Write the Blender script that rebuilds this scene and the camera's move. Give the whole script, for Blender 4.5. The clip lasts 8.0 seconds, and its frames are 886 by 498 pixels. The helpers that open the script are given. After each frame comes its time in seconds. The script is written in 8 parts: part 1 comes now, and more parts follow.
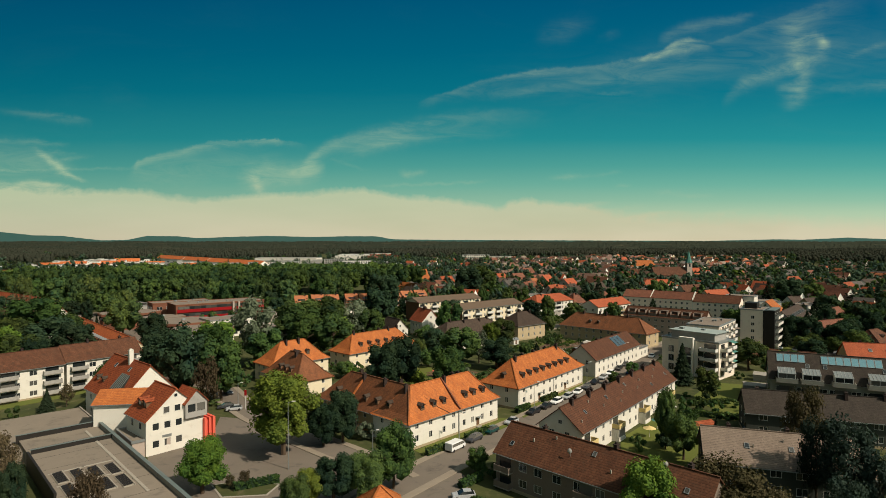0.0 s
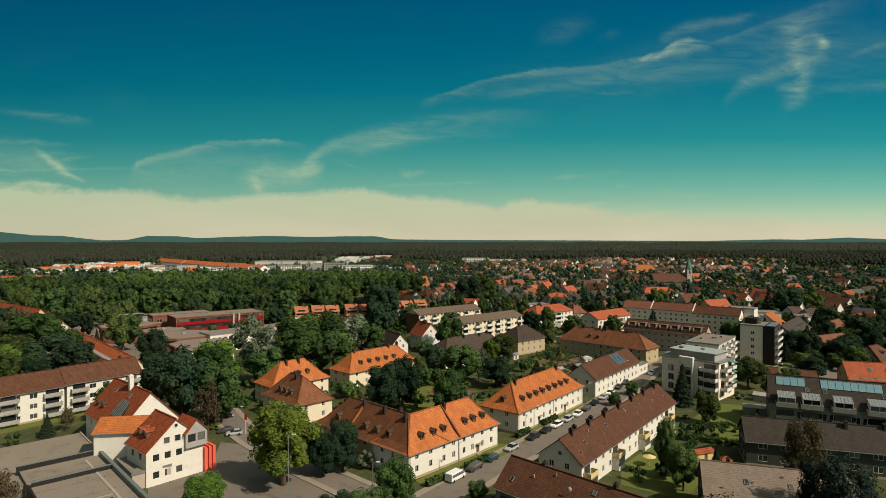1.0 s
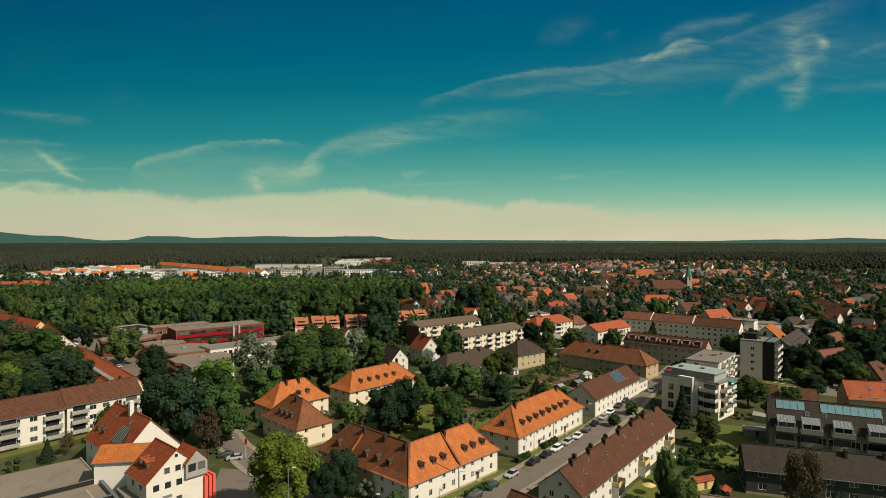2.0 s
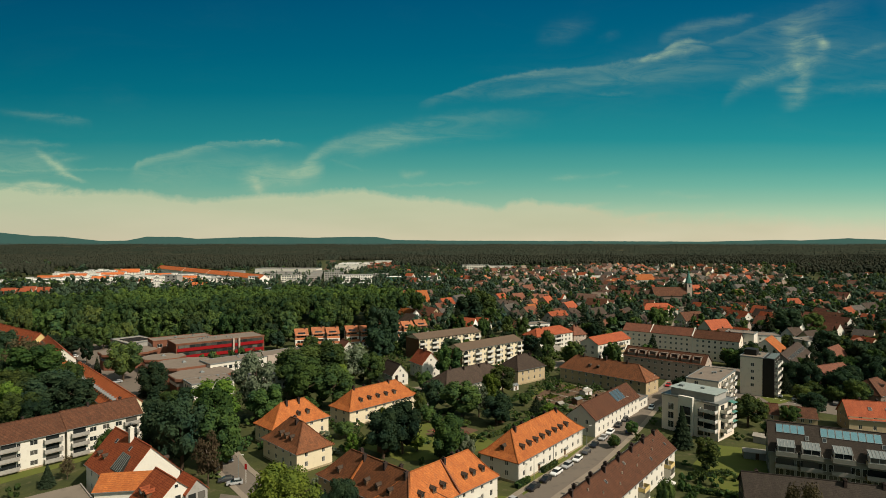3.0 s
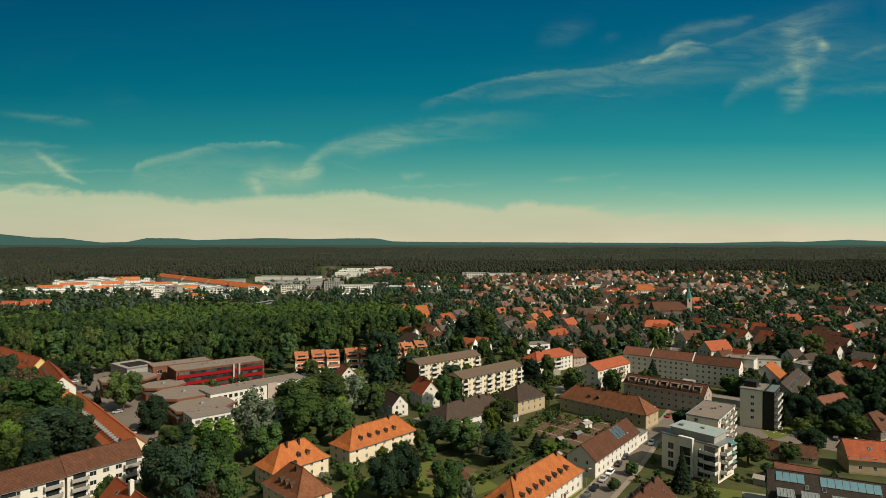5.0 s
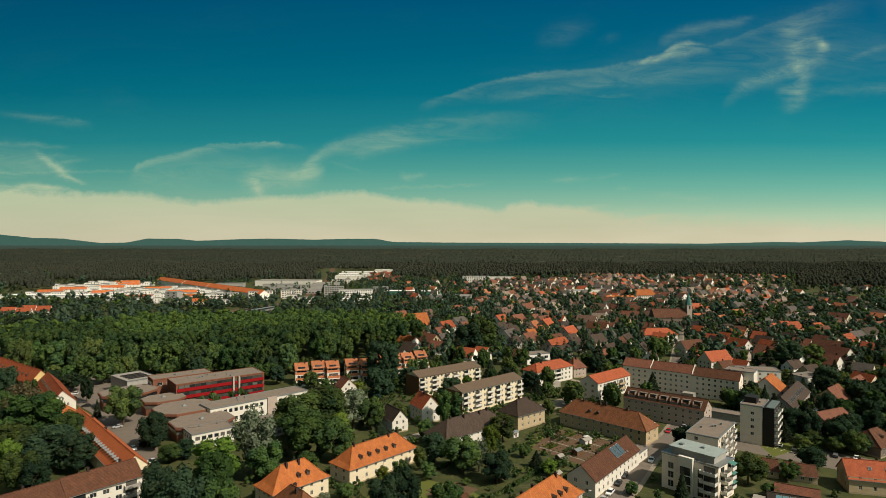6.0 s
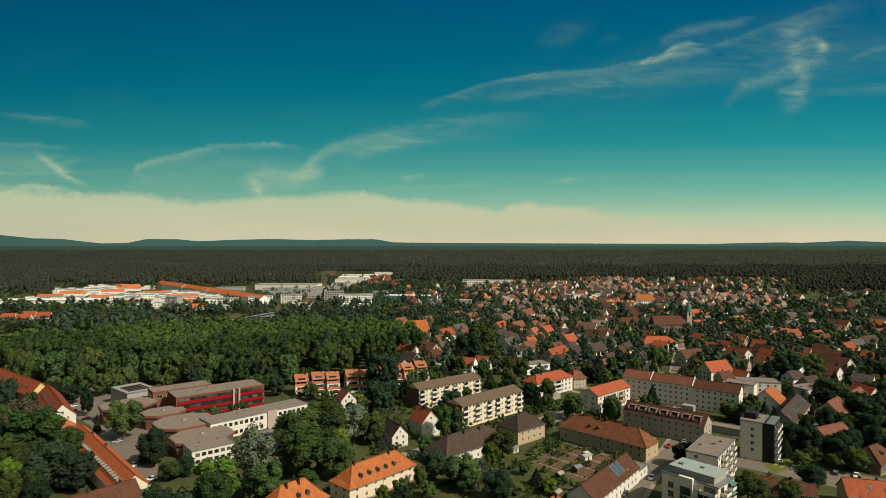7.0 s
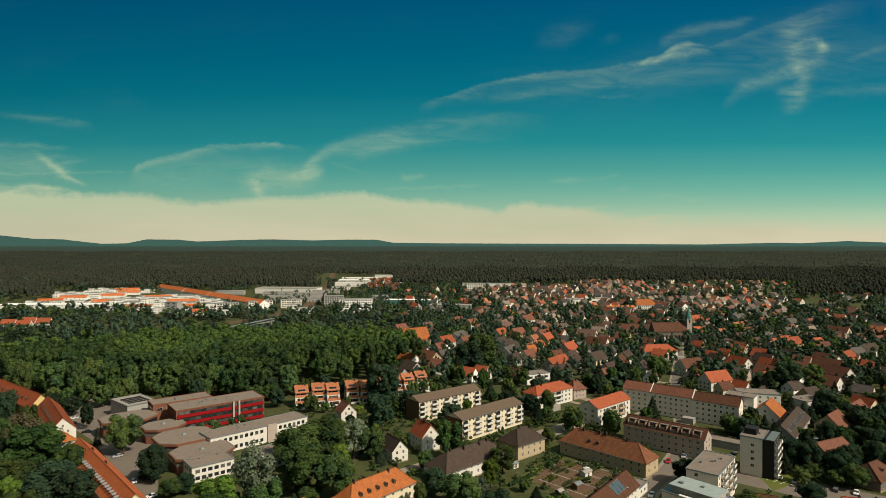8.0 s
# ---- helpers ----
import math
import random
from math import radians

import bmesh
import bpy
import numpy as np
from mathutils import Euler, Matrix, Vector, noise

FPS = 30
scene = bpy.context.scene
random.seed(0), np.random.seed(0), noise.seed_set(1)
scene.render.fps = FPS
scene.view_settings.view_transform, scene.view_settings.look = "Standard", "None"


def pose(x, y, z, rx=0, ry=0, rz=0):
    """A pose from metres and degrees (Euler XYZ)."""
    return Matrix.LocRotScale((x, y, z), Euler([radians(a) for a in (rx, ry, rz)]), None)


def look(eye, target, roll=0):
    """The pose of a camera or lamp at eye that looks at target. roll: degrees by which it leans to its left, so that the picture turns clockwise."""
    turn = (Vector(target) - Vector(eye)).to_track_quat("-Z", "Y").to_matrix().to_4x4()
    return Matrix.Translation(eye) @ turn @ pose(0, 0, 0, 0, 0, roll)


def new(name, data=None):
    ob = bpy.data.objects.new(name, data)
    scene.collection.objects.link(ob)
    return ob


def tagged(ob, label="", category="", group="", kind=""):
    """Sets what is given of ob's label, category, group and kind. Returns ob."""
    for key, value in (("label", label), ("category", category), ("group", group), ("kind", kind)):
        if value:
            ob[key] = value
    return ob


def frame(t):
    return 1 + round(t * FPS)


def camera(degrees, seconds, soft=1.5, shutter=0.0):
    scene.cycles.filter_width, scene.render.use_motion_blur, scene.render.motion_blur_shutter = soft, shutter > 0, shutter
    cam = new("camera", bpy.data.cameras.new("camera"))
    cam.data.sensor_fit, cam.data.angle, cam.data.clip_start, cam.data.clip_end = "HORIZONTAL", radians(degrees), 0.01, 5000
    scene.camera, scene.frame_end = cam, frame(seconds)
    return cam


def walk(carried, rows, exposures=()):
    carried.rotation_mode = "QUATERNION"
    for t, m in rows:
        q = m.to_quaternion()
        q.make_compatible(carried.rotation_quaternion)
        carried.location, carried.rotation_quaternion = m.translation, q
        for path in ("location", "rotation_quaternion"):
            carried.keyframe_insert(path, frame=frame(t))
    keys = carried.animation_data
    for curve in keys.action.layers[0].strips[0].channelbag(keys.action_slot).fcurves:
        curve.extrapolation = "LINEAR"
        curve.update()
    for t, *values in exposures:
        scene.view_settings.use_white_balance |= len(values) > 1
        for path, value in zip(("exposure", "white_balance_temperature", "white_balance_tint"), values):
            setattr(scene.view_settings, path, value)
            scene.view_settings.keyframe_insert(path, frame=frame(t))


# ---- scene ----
# ---- camera: a drone that climbs straight up ----
cam = camera(73.7, 8.0, soft=0.4)
PATH = [(0.0, pose(0, 0, 44.5, 89.12, 0, 0)), (1.5, pose(0, 0, 54.15, 89.12, 0, 0)), (4.0, pose(0, 0, 70.2, 89.26, 0, 0)), (8.0, pose(0, 0, 95.9, 89.45, 0, 0))]
walk(cam, PATH)

# ---- sun and sky ----
SUN_AZ, SUN_EL = -34.0, 43.0        # degrees from +x towards +y, and above the ground
sun_dir = Vector((math.cos(radians(SUN_EL)) * math.cos(radians(SUN_AZ)), math.cos(radians(SUN_EL)) * math.sin(radians(SUN_AZ)), math.sin(radians(SUN_EL))))
sun = new("sun", bpy.data.lights.new("sun", "SUN"))
sun.data.energy, sun.data.angle, sun.data.color = 5.0, radians(0.53), (1.0, 0.895, 0.76)
sun.matrix_world = look(sun_dir * 300, (0, 0, 0))


class Nodes:
    """A short way to write node trees."""

    def __init__(self, tree):
        self.tree = tree
        tree.nodes.clear()

    def add(self, kind):
        return self.tree.nodes.new(kind)

    def put(self, socket, value):
        if isinstance(value, bpy.types.NodeSocket):
            self.tree.links.new(value, socket)
        elif value is not None:
            socket.default_value = value

    def math(self, op, a, b=None, c=None, clamp=False):
        n = self.add("ShaderNodeMath")
        n.operation, n.use_clamp = op, clamp
        for s, v in zip(n.inputs, (a, b, c)):
            self.put(s, v)
        return n.outputs[0]

    def mix(self, fac, a, b, blend="MIX"):
        n = self.add("ShaderNodeMix")
        n.data_type, n.blend_type = "RGBA", blend
        for s, v in ((n.inputs[0], fac), (n.inputs[6], a), (n.inputs[7], b)):
            self.put(s, (*v, 1) if isinstance(v, tuple) and len(v) == 3 else v)
        return n.outputs[2]

    def noise(self, vector, scale, detail=3.0, rough=0.55, distortion=0.0):
        n = self.add("ShaderNodeTexNoise")
        self.put(n.inputs["Vector"], vector)
        n.inputs["Scale"].default_value, n.inputs["Detail"].default_value = scale, detail
        n.inputs["Roughness"].default_value, n.inputs["Distortion"].default_value = rough, distortion
        return n.outputs[0]

    def ramp(self, fac, stops):
        n = self.add("ShaderNodeValToRGB")
        e = n.color_ramp.elements
        while len(e) < len(stops):
            e.new(0.5)
        for el, (p, c) in zip(e, stops):
            el.position = p
            el.color = (c, c, c, 1) if isinstance(c, float) else (*c, 1)
        self.put(n.inputs[0], fac)
        return n.outputs[0]


world = bpy.data.worlds.new("sky")
scene.world = world
world.use_nodes = True
N = Nodes(world.node_tree)
sky = N.add("ShaderNodeTexSky")
sky.sky_type, sky.sun_disc = "NISHITA", False
sky.sun_elevation, sky.sun_rotation = radians(SUN_EL), radians(90 - SUN_AZ)
sky.air_density, sky.dust_density, sky.ozone_density = 1.0, 0.6, 2.0
xyz = N.add("ShaderNodeSeparateXYZ")
N.put(xyz.inputs[0], N.add("ShaderNodeTexCoord").outputs["Generated"])
ahead = N.math("MAXIMUM", N.math("ABSOLUTE", xyz.outputs[1]), 0.05)
u0, v0 = N.math("DIVIDE", xyz.outputs[0], ahead), N.math("DIVIDE", xyz.outputs[2], ahead)
flat = N.add("ShaderNodeCombineXYZ")
N.put(flat.inputs[0], u0), N.put(flat.inputs[1], v0)
warp = N.math("SUBTRACT", N.noise(flat.outputs[0], 7.0, 4.0), 0.5)
warp2 = N.math("SUBTRACT", N.noise(flat.outputs[0], 31.0, 4.0), 0.5)
u1 = N.math("ADD", N.math("MULTIPLY_ADD", warp, 0.022, u0), N.math("MULTIPLY", warp2, 0.010))
warp3 = N.math("SUBTRACT", N.noise(flat.outputs[0], 85.0, 5.0, 0.65), 0.5)
v1 = N.math("ADD", N.math("ADD", N.math("MULTIPLY_ADD", warp, 0.014, v0), N.math("MULTIPLY", warp2, 0.011)), N.math("MULTIPLY", warp3, 0.008))


def streak(up, *rows, steep=False):
    """A streak of cirrus: rows of (sideways, up, softness of its lower side, strength) as tangents, its upper side up times as soft; a steep one is told from below upwards."""
    a, b = (v1, u1) if steep else (u1, v1)
    n = N.add("ShaderNodeValToRGB")
    e = n.color_ramp.elements
    while len(e) < len(rows):
        e.new(0.5)
    for el, (p, q, w, s) in zip(e, rows):
        el.position, el.color = p * 0.6 + 0.5, (q + 1, w * 10, s, 1)
    N.put(n.inputs[0], N.math("MULTIPLY_ADD", a, 0.6, 0.5))
    sep = N.add("ShaderNodeSeparateColor")
    N.put(sep.inputs[0], n.outputs[0])
    d = N.math("DIVIDE", N.math("SUBTRACT", N.math("ADD", b, 1.0), sep.outputs[0]), N.math("MULTIPLY", sep.outputs[1], 0.1))
    d = N.math("MAXIMUM", N.math("MULTIPLY", d, 1 / up), N.math("MULTIPLY", d, -1))
    return N.math("MULTIPLY", N.math("POWER", 2.718, N.math("MULTIPLY", N.math("MULTIPLY", d, d), -1)), sep.outputs[2])


cirrus = []
cirrus.append(streak(0.28, (-0.0468, 0.227, 0.0107, 0), (-0.0086, 0.2432, 0.0100, 0.128), (0.0631, 0.2652, 0.0094, 0.208), (0.1587, 0.2843, 0.0120, 0.24), (0.2639, 0.292, 0.0114, 0.224), (0.3308, 0.3044, 0.0120, 0.288), (0.369, 0.3149, 0.0107, 0.272), (0.4455, 0.3283, 0.0100, 0.106), (0.5315, 0.3589, 0.0094, 0.0968), (0.608, 0.3876, 0.0094, 0.0704), (0.6654, 0.4038, 0.0094, 0)))  # the long streak
cirrus.append(streak(1.2, (0.0057, 0.2384, 0.0076, 0), (0.0535, 0.2461, 0.0086, 0.117), (0.13, 0.248, 0.0076, 0.162), (0.2065, 0.2604, 0.0086, 0.126), (0.3021, 0.2748, 0.0105, 0.108), (0.4168, 0.2862, 0.0134, 0.09), (0.522, 0.2939, 0.0134, 0)))  # its lower strand
cirrus.append(streak(1, (0.0918, 0.2413, 0.0287, 0), (0.2065, 0.2556, 0.0325, 0.045), (0.3595, 0.2843, 0.0402, 0.072), (0.4933, 0.313, 0.0430, 0.072), (0.5889, 0.3321, 0.0478, 0.045), (0.6654, 0.3512, 0.0382, 0)))  # veil under it
cirrus.append(streak(1, (0.2591, 0.248, 0.0024, 0), (0.2715, 0.248, 0.0024, 0.14), (0.2878, 0.248, 0.0024, 0.12), (0.3164, 0.2499, 0.0038, 0.06), (0.3308, 0.2499, 0.0038, 0)))  # short dash
cirrus.append(streak(0.45, (0.3289, 0.3044, 0.0057, 0), (0.3423, 0.3082, 0.0057, 0.378), (0.3614, 0.312, 0.0057, 0.306), (0.3767, 0.3216, 0.0086, 0.468), (0.392, 0.3312, 0.0105, 0.63), (0.413, 0.3359, 0.0115, 0.594), (0.4321, 0.3321, 0.0086, 0.27), (0.457, 0.3321, 0.0076, 0)))  # bright core
cirrus.append(streak(0.7, (0.3595, 0.3359, 0.0096, 0), (0.3805, 0.3455, 0.0115, 0.144), (0.412, 0.3579, 0.0115, 0.16), (0.4551, 0.3665, 0.0096, 0.144), (0.5029, 0.3742, 0.0076, 0.208), (0.522, 0.3771, 0.0057, 0)))  # upper fan
cirrus.append(streak(0.6, (0.5746, 0.3178, 0.0149, 0), (0.5908, 0.3283, 0.0125, 0.196), (0.6033, 0.3379, 0.0112, 0.294), (0.6233, 0.3426, 0.0112, 0.406), (0.6367, 0.3388, 0.0125, 0.35), (0.6482, 0.3302, 0.0112, 0)))  # hook over the knot
cirrus.append(streak(1, (0.2958, 0.6329, 0.0099, 0), (0.313, 0.6358, 0.0099, 0.175), (0.3226, 0.6377, 0.0099, 0.315), (0.334, 0.6386, 0.0099, 0.35), (0.3455, 0.6367, 0.0074, 0), steep=True))  # its falling end
cirrus.append(streak(1, (0.27, 0.6033, 0.0143, 0), (0.2843, 0.6004, 0.0153, 0.12), (0.3034, 0.5946, 0.0153, 0.26), (0.3273, 0.5889, 0.0163, 0.22), (0.3532, 0.5851, 0.0172, 0.2), (0.3704, 0.587, 0.0172, 0), steep=True))  # pale stem
cirrus.append(streak(0.8, (0.5459, 0.3398, 0.0174, 0), (0.5813, 0.3589, 0.0186, 0.196), (0.6128, 0.3723, 0.0174, 0.154), (0.6415, 0.3857, 0.0174, 0.126), (0.6845, 0.4029, 0.0199, 0.056), (0.7228, 0.4086, 0.0199, 0)))  # upper feather
cirrus.append(streak(0.7, (0.4694, 0.2317, 0.0115, 0), (0.4857, 0.248, 0.0126, 0.096), (0.5048, 0.2652, 0.0138, 0.192), (0.5602, 0.2853, 0.0115, 0.24), (0.5985, 0.2977, 0.0103, 0.32), (0.6195, 0.3034, 0.0103, 0.24), (0.6511, 0.3092, 0.0103, 0)))  # long arm
cirrus.append(streak(1, (0.2155, 0.587, 0.0149, 0), (0.2346, 0.5946, 0.0172, 0.224), (0.2499, 0.6013, 0.0172, 0.352), (0.27, 0.6071, 0.0126, 0.24), (0.2901, 0.6119, 0.0115, 0.224), (0.3015, 0.6157, 0.0091, 0), steep=True))  # tail
cirrus.append(streak(0.8, (0.5621, 0.2556, 0.0076, 0), (0.5774, 0.2595, 0.0076, 0.22), (0.6004, 0.2537, 0.0076, 0.22), (0.6176, 0.2461, 0.0076, 0)))  # tail wing
cirrus.append(streak(1, (0.4742, 0.2939, 0.0382, 0), (0.5889, 0.313, 0.0526, 0.105), (0.6654, 0.3178, 0.0526, 0.105), (0.7228, 0.3178, 0.0430, 0.075), (0.7801, 0.313, 0.0382, 0.06)))  # veil round the knot
cirrus.append(streak(0.8, (0.675, 0.3092, 0.0048, 0), (0.6989, 0.3149, 0.0057, 0.14), (0.7304, 0.3254, 0.0057, 0.16), (0.7562, 0.3321, 0.0057, 0.05)))  # thin dash east
cirrus.append(streak(0.8, (0.6176, 0.2509, 0.0086, 0), (0.6558, 0.2576, 0.0086, 0.1), (0.7419, 0.2614, 0.0096, 0.12), (0.7801, 0.2614, 0.0096, 0.1)))  # low veil east
cirrus.append(streak(1, (0.1539, 0.3417, 0.0138, 0), (0.1826, 0.3474, 0.0161, 0.066), (0.2113, 0.3541, 0.0161, 0.088), (0.2352, 0.3608, 0.0138, 0.033), (0.2639, 0.3665, 0.0115, 0)))  # faint dab high up
cirrus.append(streak(1, (0.2543, 0.3359, 0.0067, 0), (0.2782, 0.3426, 0.0076, 0.042), (0.3021, 0.3493, 0.0076, 0)))  # faint dab beside it
cirrus.append(streak(1, (0.0702, -0.3069, 0.0048, 0), (0.0788, -0.3088, 0.0067, 0.39), (0.0912, -0.3136, 0.0096, 0.51), (0.1046, -0.3212, 0.0115, 0.42), (0.1218, -0.3222, 0.0134, 0), steep=True))  # ragged foot
cirrus.append(streak(0.9, (-0.3528, 0.1008, 0.0153, 0), (-0.3241, 0.1046, 0.0191, 0.3), (-0.2906, 0.1103, 0.0191, 0.51), (-0.2428, 0.1132, 0.0172, 0.6), (-0.2122, 0.1189, 0.0134, 0.6), (-0.195, 0.1218, 0.0096, 0)))  # ragged body
cirrus.append(streak(0.55, (-0.2428, 0.1218, 0.0115, 0), (-0.2256, 0.1371, 0.0134, 0.391), (-0.1998, 0.1553, 0.0134, 0.368), (-0.1568, 0.1686, 0.0172, 0.299), (-0.0994, 0.1811, 0.0191, 0.345), (-0.0421, 0.1925, 0.0191, 0.253), (0.0153, 0.2059, 0.0172, 0.184), (0.0918, 0.2117, 0.0153, 0.115), (0.1874, 0.2078, 0.0153, 0)))  # plume
cirrus.append(streak(1.4, (-0.1855, 0.1314, 0.0086, 0), (-0.1377, 0.1486, 0.0096, 0.22), (-0.0899, 0.1639, 0.0096, 0.22), (-0.0229, 0.1744, 0.0096, 0.16), (0.0631, 0.1792, 0.0096, 0.08), (0.1396, 0.1792, 0.0096, 0)))  # plume's under edge
cirrus.append(streak(1, (-0.195, 0.14, 0.0024, 0), (-0.1759, 0.1342, 0.0024, 0.16), (-0.1377, 0.1228, 0.0024, 0.1), (-0.1185, 0.1189, 0.0024, 0)))  # hair line
cirrus.append(streak(0.28, (-0.5239, 0.1218, 0.0115, 0), (-0.5143, 0.1314, 0.0124, 0.396), (-0.4723, 0.1447, 0.0115, 0.352), (-0.434, 0.1524, 0.0115, 0.308), (-0.3958, 0.162, 0.0096, 0.33), (-0.3384, 0.1648, 0.0076, 0.396), (-0.283, 0.1696, 0.0067, 0.484), (-0.2667, 0.1667, 0.0067, 0.198), (-0.2285, 0.1581, 0.0086, 0)))  # western streak
cirrus.append(streak(0.8, (-0.5344, 0.1046, 0.0172, 0), (-0.501, 0.1122, 0.0210, 0.16), (-0.4245, 0.1218, 0.0287, 0.18), (-0.3384, 0.1294, 0.0287, 0.14), (-0.2524, 0.1361, 0.0249, 0)))  # haze under it
cirrus.append(streak(0.6, (-0.7495, 0.2212, 0.0076, 0.032), (-0.7113, 0.2164, 0.0076, 0.128), (-0.6635, 0.2098, 0.0086, 0.208), (-0.6157, 0.2011, 0.0076, 0.144), (-0.5918, 0.1964, 0.0076, 0)))  # high scrap
cirrus.append(streak(1, (0.0998, -0.6061, 0.0115, 0), (0.1084, -0.631, 0.0086, 0.546), (0.1199, -0.6463, 0.0086, 0.65), (0.1314, -0.6568, 0.0096, 0.676), (0.1428, -0.673, 0.0105, 0.52), (0.1581, -0.6902, 0.0096, 0), steep=True))  # hooked scrap
cirrus.append(streak(0.7, (-0.6539, 0.1161, 0.0048, 0), (-0.6367, 0.1103, 0.0057, 0.39), (-0.6109, 0.1036, 0.0038, 0.442), (-0.5966, 0.1008, 0.0038, 0)))  # hook's foot
cirrus.append(streak(0.8, (-0.7304, 0.1658, 0.0048, 0.14), (-0.6922, 0.1658, 0.0048, 0.2), (-0.6444, 0.1629, 0.0038, 0.16), (-0.6252, 0.162, 0.0038, 0)))  # feather
cirrus.append(streak(0.8, (-0.673, 0.1486, 0.0038, 0), (-0.6491, 0.1505, 0.0038, 0.16), (-0.6205, 0.1457, 0.0038, 0.12), (-0.5966, 0.1438, 0.0038, 0)))  # feather below
cirrus.append(streak(0.8, (-0.6587, 0.1333, 0.0038, 0), (-0.6396, 0.1371, 0.0038, 0.18), (-0.6109, 0.14, 0.0038, 0.14), (-0.587, 0.1409, 0.0038, 0)))  # feather last
cirrus.append(streak(0.8, (-0.7878, 0.1361, 0.0325, 0.3), (-0.7113, 0.1361, 0.0306, 0.28), (-0.6539, 0.1294, 0.0249, 0.2), (-0.6061, 0.117, 0.0191, 0)))  # western veil
cirrus.append(streak(1, (-0.7686, 0.1189, 0.0024, 0.2), (-0.673, 0.1189, 0.0024, 0.16), (-0.5583, 0.1208, 0.0024, 0.18), (-0.501, 0.1218, 0.0024, 0)))  # level line
cirrus.append(streak(0.35, (-0.7878, 0.0922, 0.0172, 0.85), (-0.7304, 0.0931, 0.0172, 0.85), (-0.6874, 0.096, 0.0172, 0.85), (-0.6444, 0.0912, 0.0134, 0.8), (-0.6157, 0.0864, 0.0086, 0.6), (-0.6004, 0.0816, 0.0076, 0)))  # low lump
cirrus.append(streak(1, (-0.0755, 0.1132, 0.0057, 0), (-0.0631, 0.1103, 0.0057, 0.364), (-0.044, 0.1122, 0.0048, 0.308), (-0.0268, 0.1141, 0.0048, 0)))  # small scrap
cirrus.append(streak(1, (-0.1138, 0.0912, 0.0024, 0), (-0.0803, 0.0922, 0.0024, 0.26), (-0.0038, 0.0941, 0.0024, 0.22), (0.044, 0.0979, 0.0029, 0.2), (0.0612, 0.0979, 0.0029, 0.1), (0.0822, 0.0989, 0.0029, 0)))  # level dash
cirrus.append(streak(1, (0.173, 0.1027, 0.0038, 0), (0.1922, 0.1046, 0.0038, 0.16), (0.2084, 0.1055, 0.0048, 0.34), (0.2304, 0.1046, 0.0038, 0.14), (0.2591, 0.1084, 0.0029, 0.1), (0.2878, 0.1141, 0.0029, 0.14), (0.3069, 0.117, 0.0029, 0)))  # eastern scrap
cirrus.append(streak(1, (0.2849, 0.0893, 0.0029, 0), (0.3002, 0.0893, 0.0029, 0.2), (0.3164, 0.0893, 0.0029, 0)))  # tiny scrap
cirrus.append(streak(0.4, (0.2925, 0.0348, 0.0076, 0), (0.3164, 0.0386, 0.0076, 0.4), (0.3547, 0.0453, 0.0076, 0.58), (0.3929, 0.0491, 0.0057, 0.42), (0.412, 0.0491, 0.0048, 0)))  # low bar
cirrus.append(streak(0.4, (0.2161, 0.0568, 0.0076, 0), (0.2447, 0.0606, 0.0076, 0.45), (0.2658, 0.0635, 0.0057, 0.3), (0.2878, 0.0644, 0.0048, 0)))  # low bar beside the bank
cirrus.append(streak(0.6, (0.2447, 0.0453, 0.0048, 0), (0.2734, 0.0501, 0.0048, 0.3), (0.326, 0.0558, 0.0048, 0.26), (0.3451, 0.0587, 0.0048, 0)))  # middle bar
cirrus.append(streak(0.8, (0.3499, 0.0778, 0.0048, 0), (0.3738, 0.0797, 0.0048, 0.18), (0.4264, 0.074, 0.0038, 0.2), (0.4646, 0.0759, 0.0038, 0)))  # high bar
cirrus.append(streak(0.8, (0.4407, 0.0424, 0.0048, 0), (0.4694, 0.0463, 0.0048, 0.2), (0.4981, 0.0501, 0.0038, 0.18), (0.522, 0.053, 0.0038, 0)))  # last bar
veil = 0.0
for c in cirrus:
    veil = N.math("ADD", veil, c)
grain = N.add("ShaderNodeMapping")
N.put(grain.inputs[0], flat.outputs[0])
grain.inputs["Rotation"].default_value = (0, 0, radians(-14))
grain.inputs["Scale"].default_value = (1.0, 4.5, 1.0)
fibre = N.ramp(N.noise(grain.outputs[0], 9.0, 7.0, 0.66, 1.4), [(0.34, 0.22), (0.70, 1.12)])
thin = N.ramp(N.noise(grain.outputs[0], 2.6, 5.0, 0.6, 0.8), [(0.52, 0.0), (0.85, 0.05)])
thin = N.math("MULTIPLY", thin, N.ramp(v0, [(0.05, 1.0), (0.30, 0.3)]))
# the low bank of cloud over the horizon, its upper edge rising and falling
edge = N.math("MULTIPLY", N.ramp(N.math("MULTIPLY_ADD", u0, 0.6, 0.5), [(0.050, 0.836), (0.085, 0.826), (0.136, 0.797), (0.165, 0.816), (0.195, 0.826), (0.222, 0.721), (0.251, 0.673), (0.291, 0.730), (0.337, 0.759), (0.363, 0.769), (0.374, 0.797), (0.394, 0.845), (0.423, 0.826), (0.452, 0.721), (0.498, 0.711), (0.526, 0.625), (0.546, 0.549), (0.560, 0.549), (0.567, 0.635), (0.589, 0.711), (0.596, 0.625), (0.624, 0.606), (0.647, 0.568), (0.670, 0.444), (0.693, 0.396), (0.762, 0.367), (0.853, 0.338), (0.945, 0.281)]), 0.1)
edge = N.math("ADD", edge, N.math("ADD", N.math("MULTIPLY_ADD", warp, 0.016, N.math("MULTIPLY", warp2, 0.014)), N.math("MULTIPLY", warp3, 0.010)))
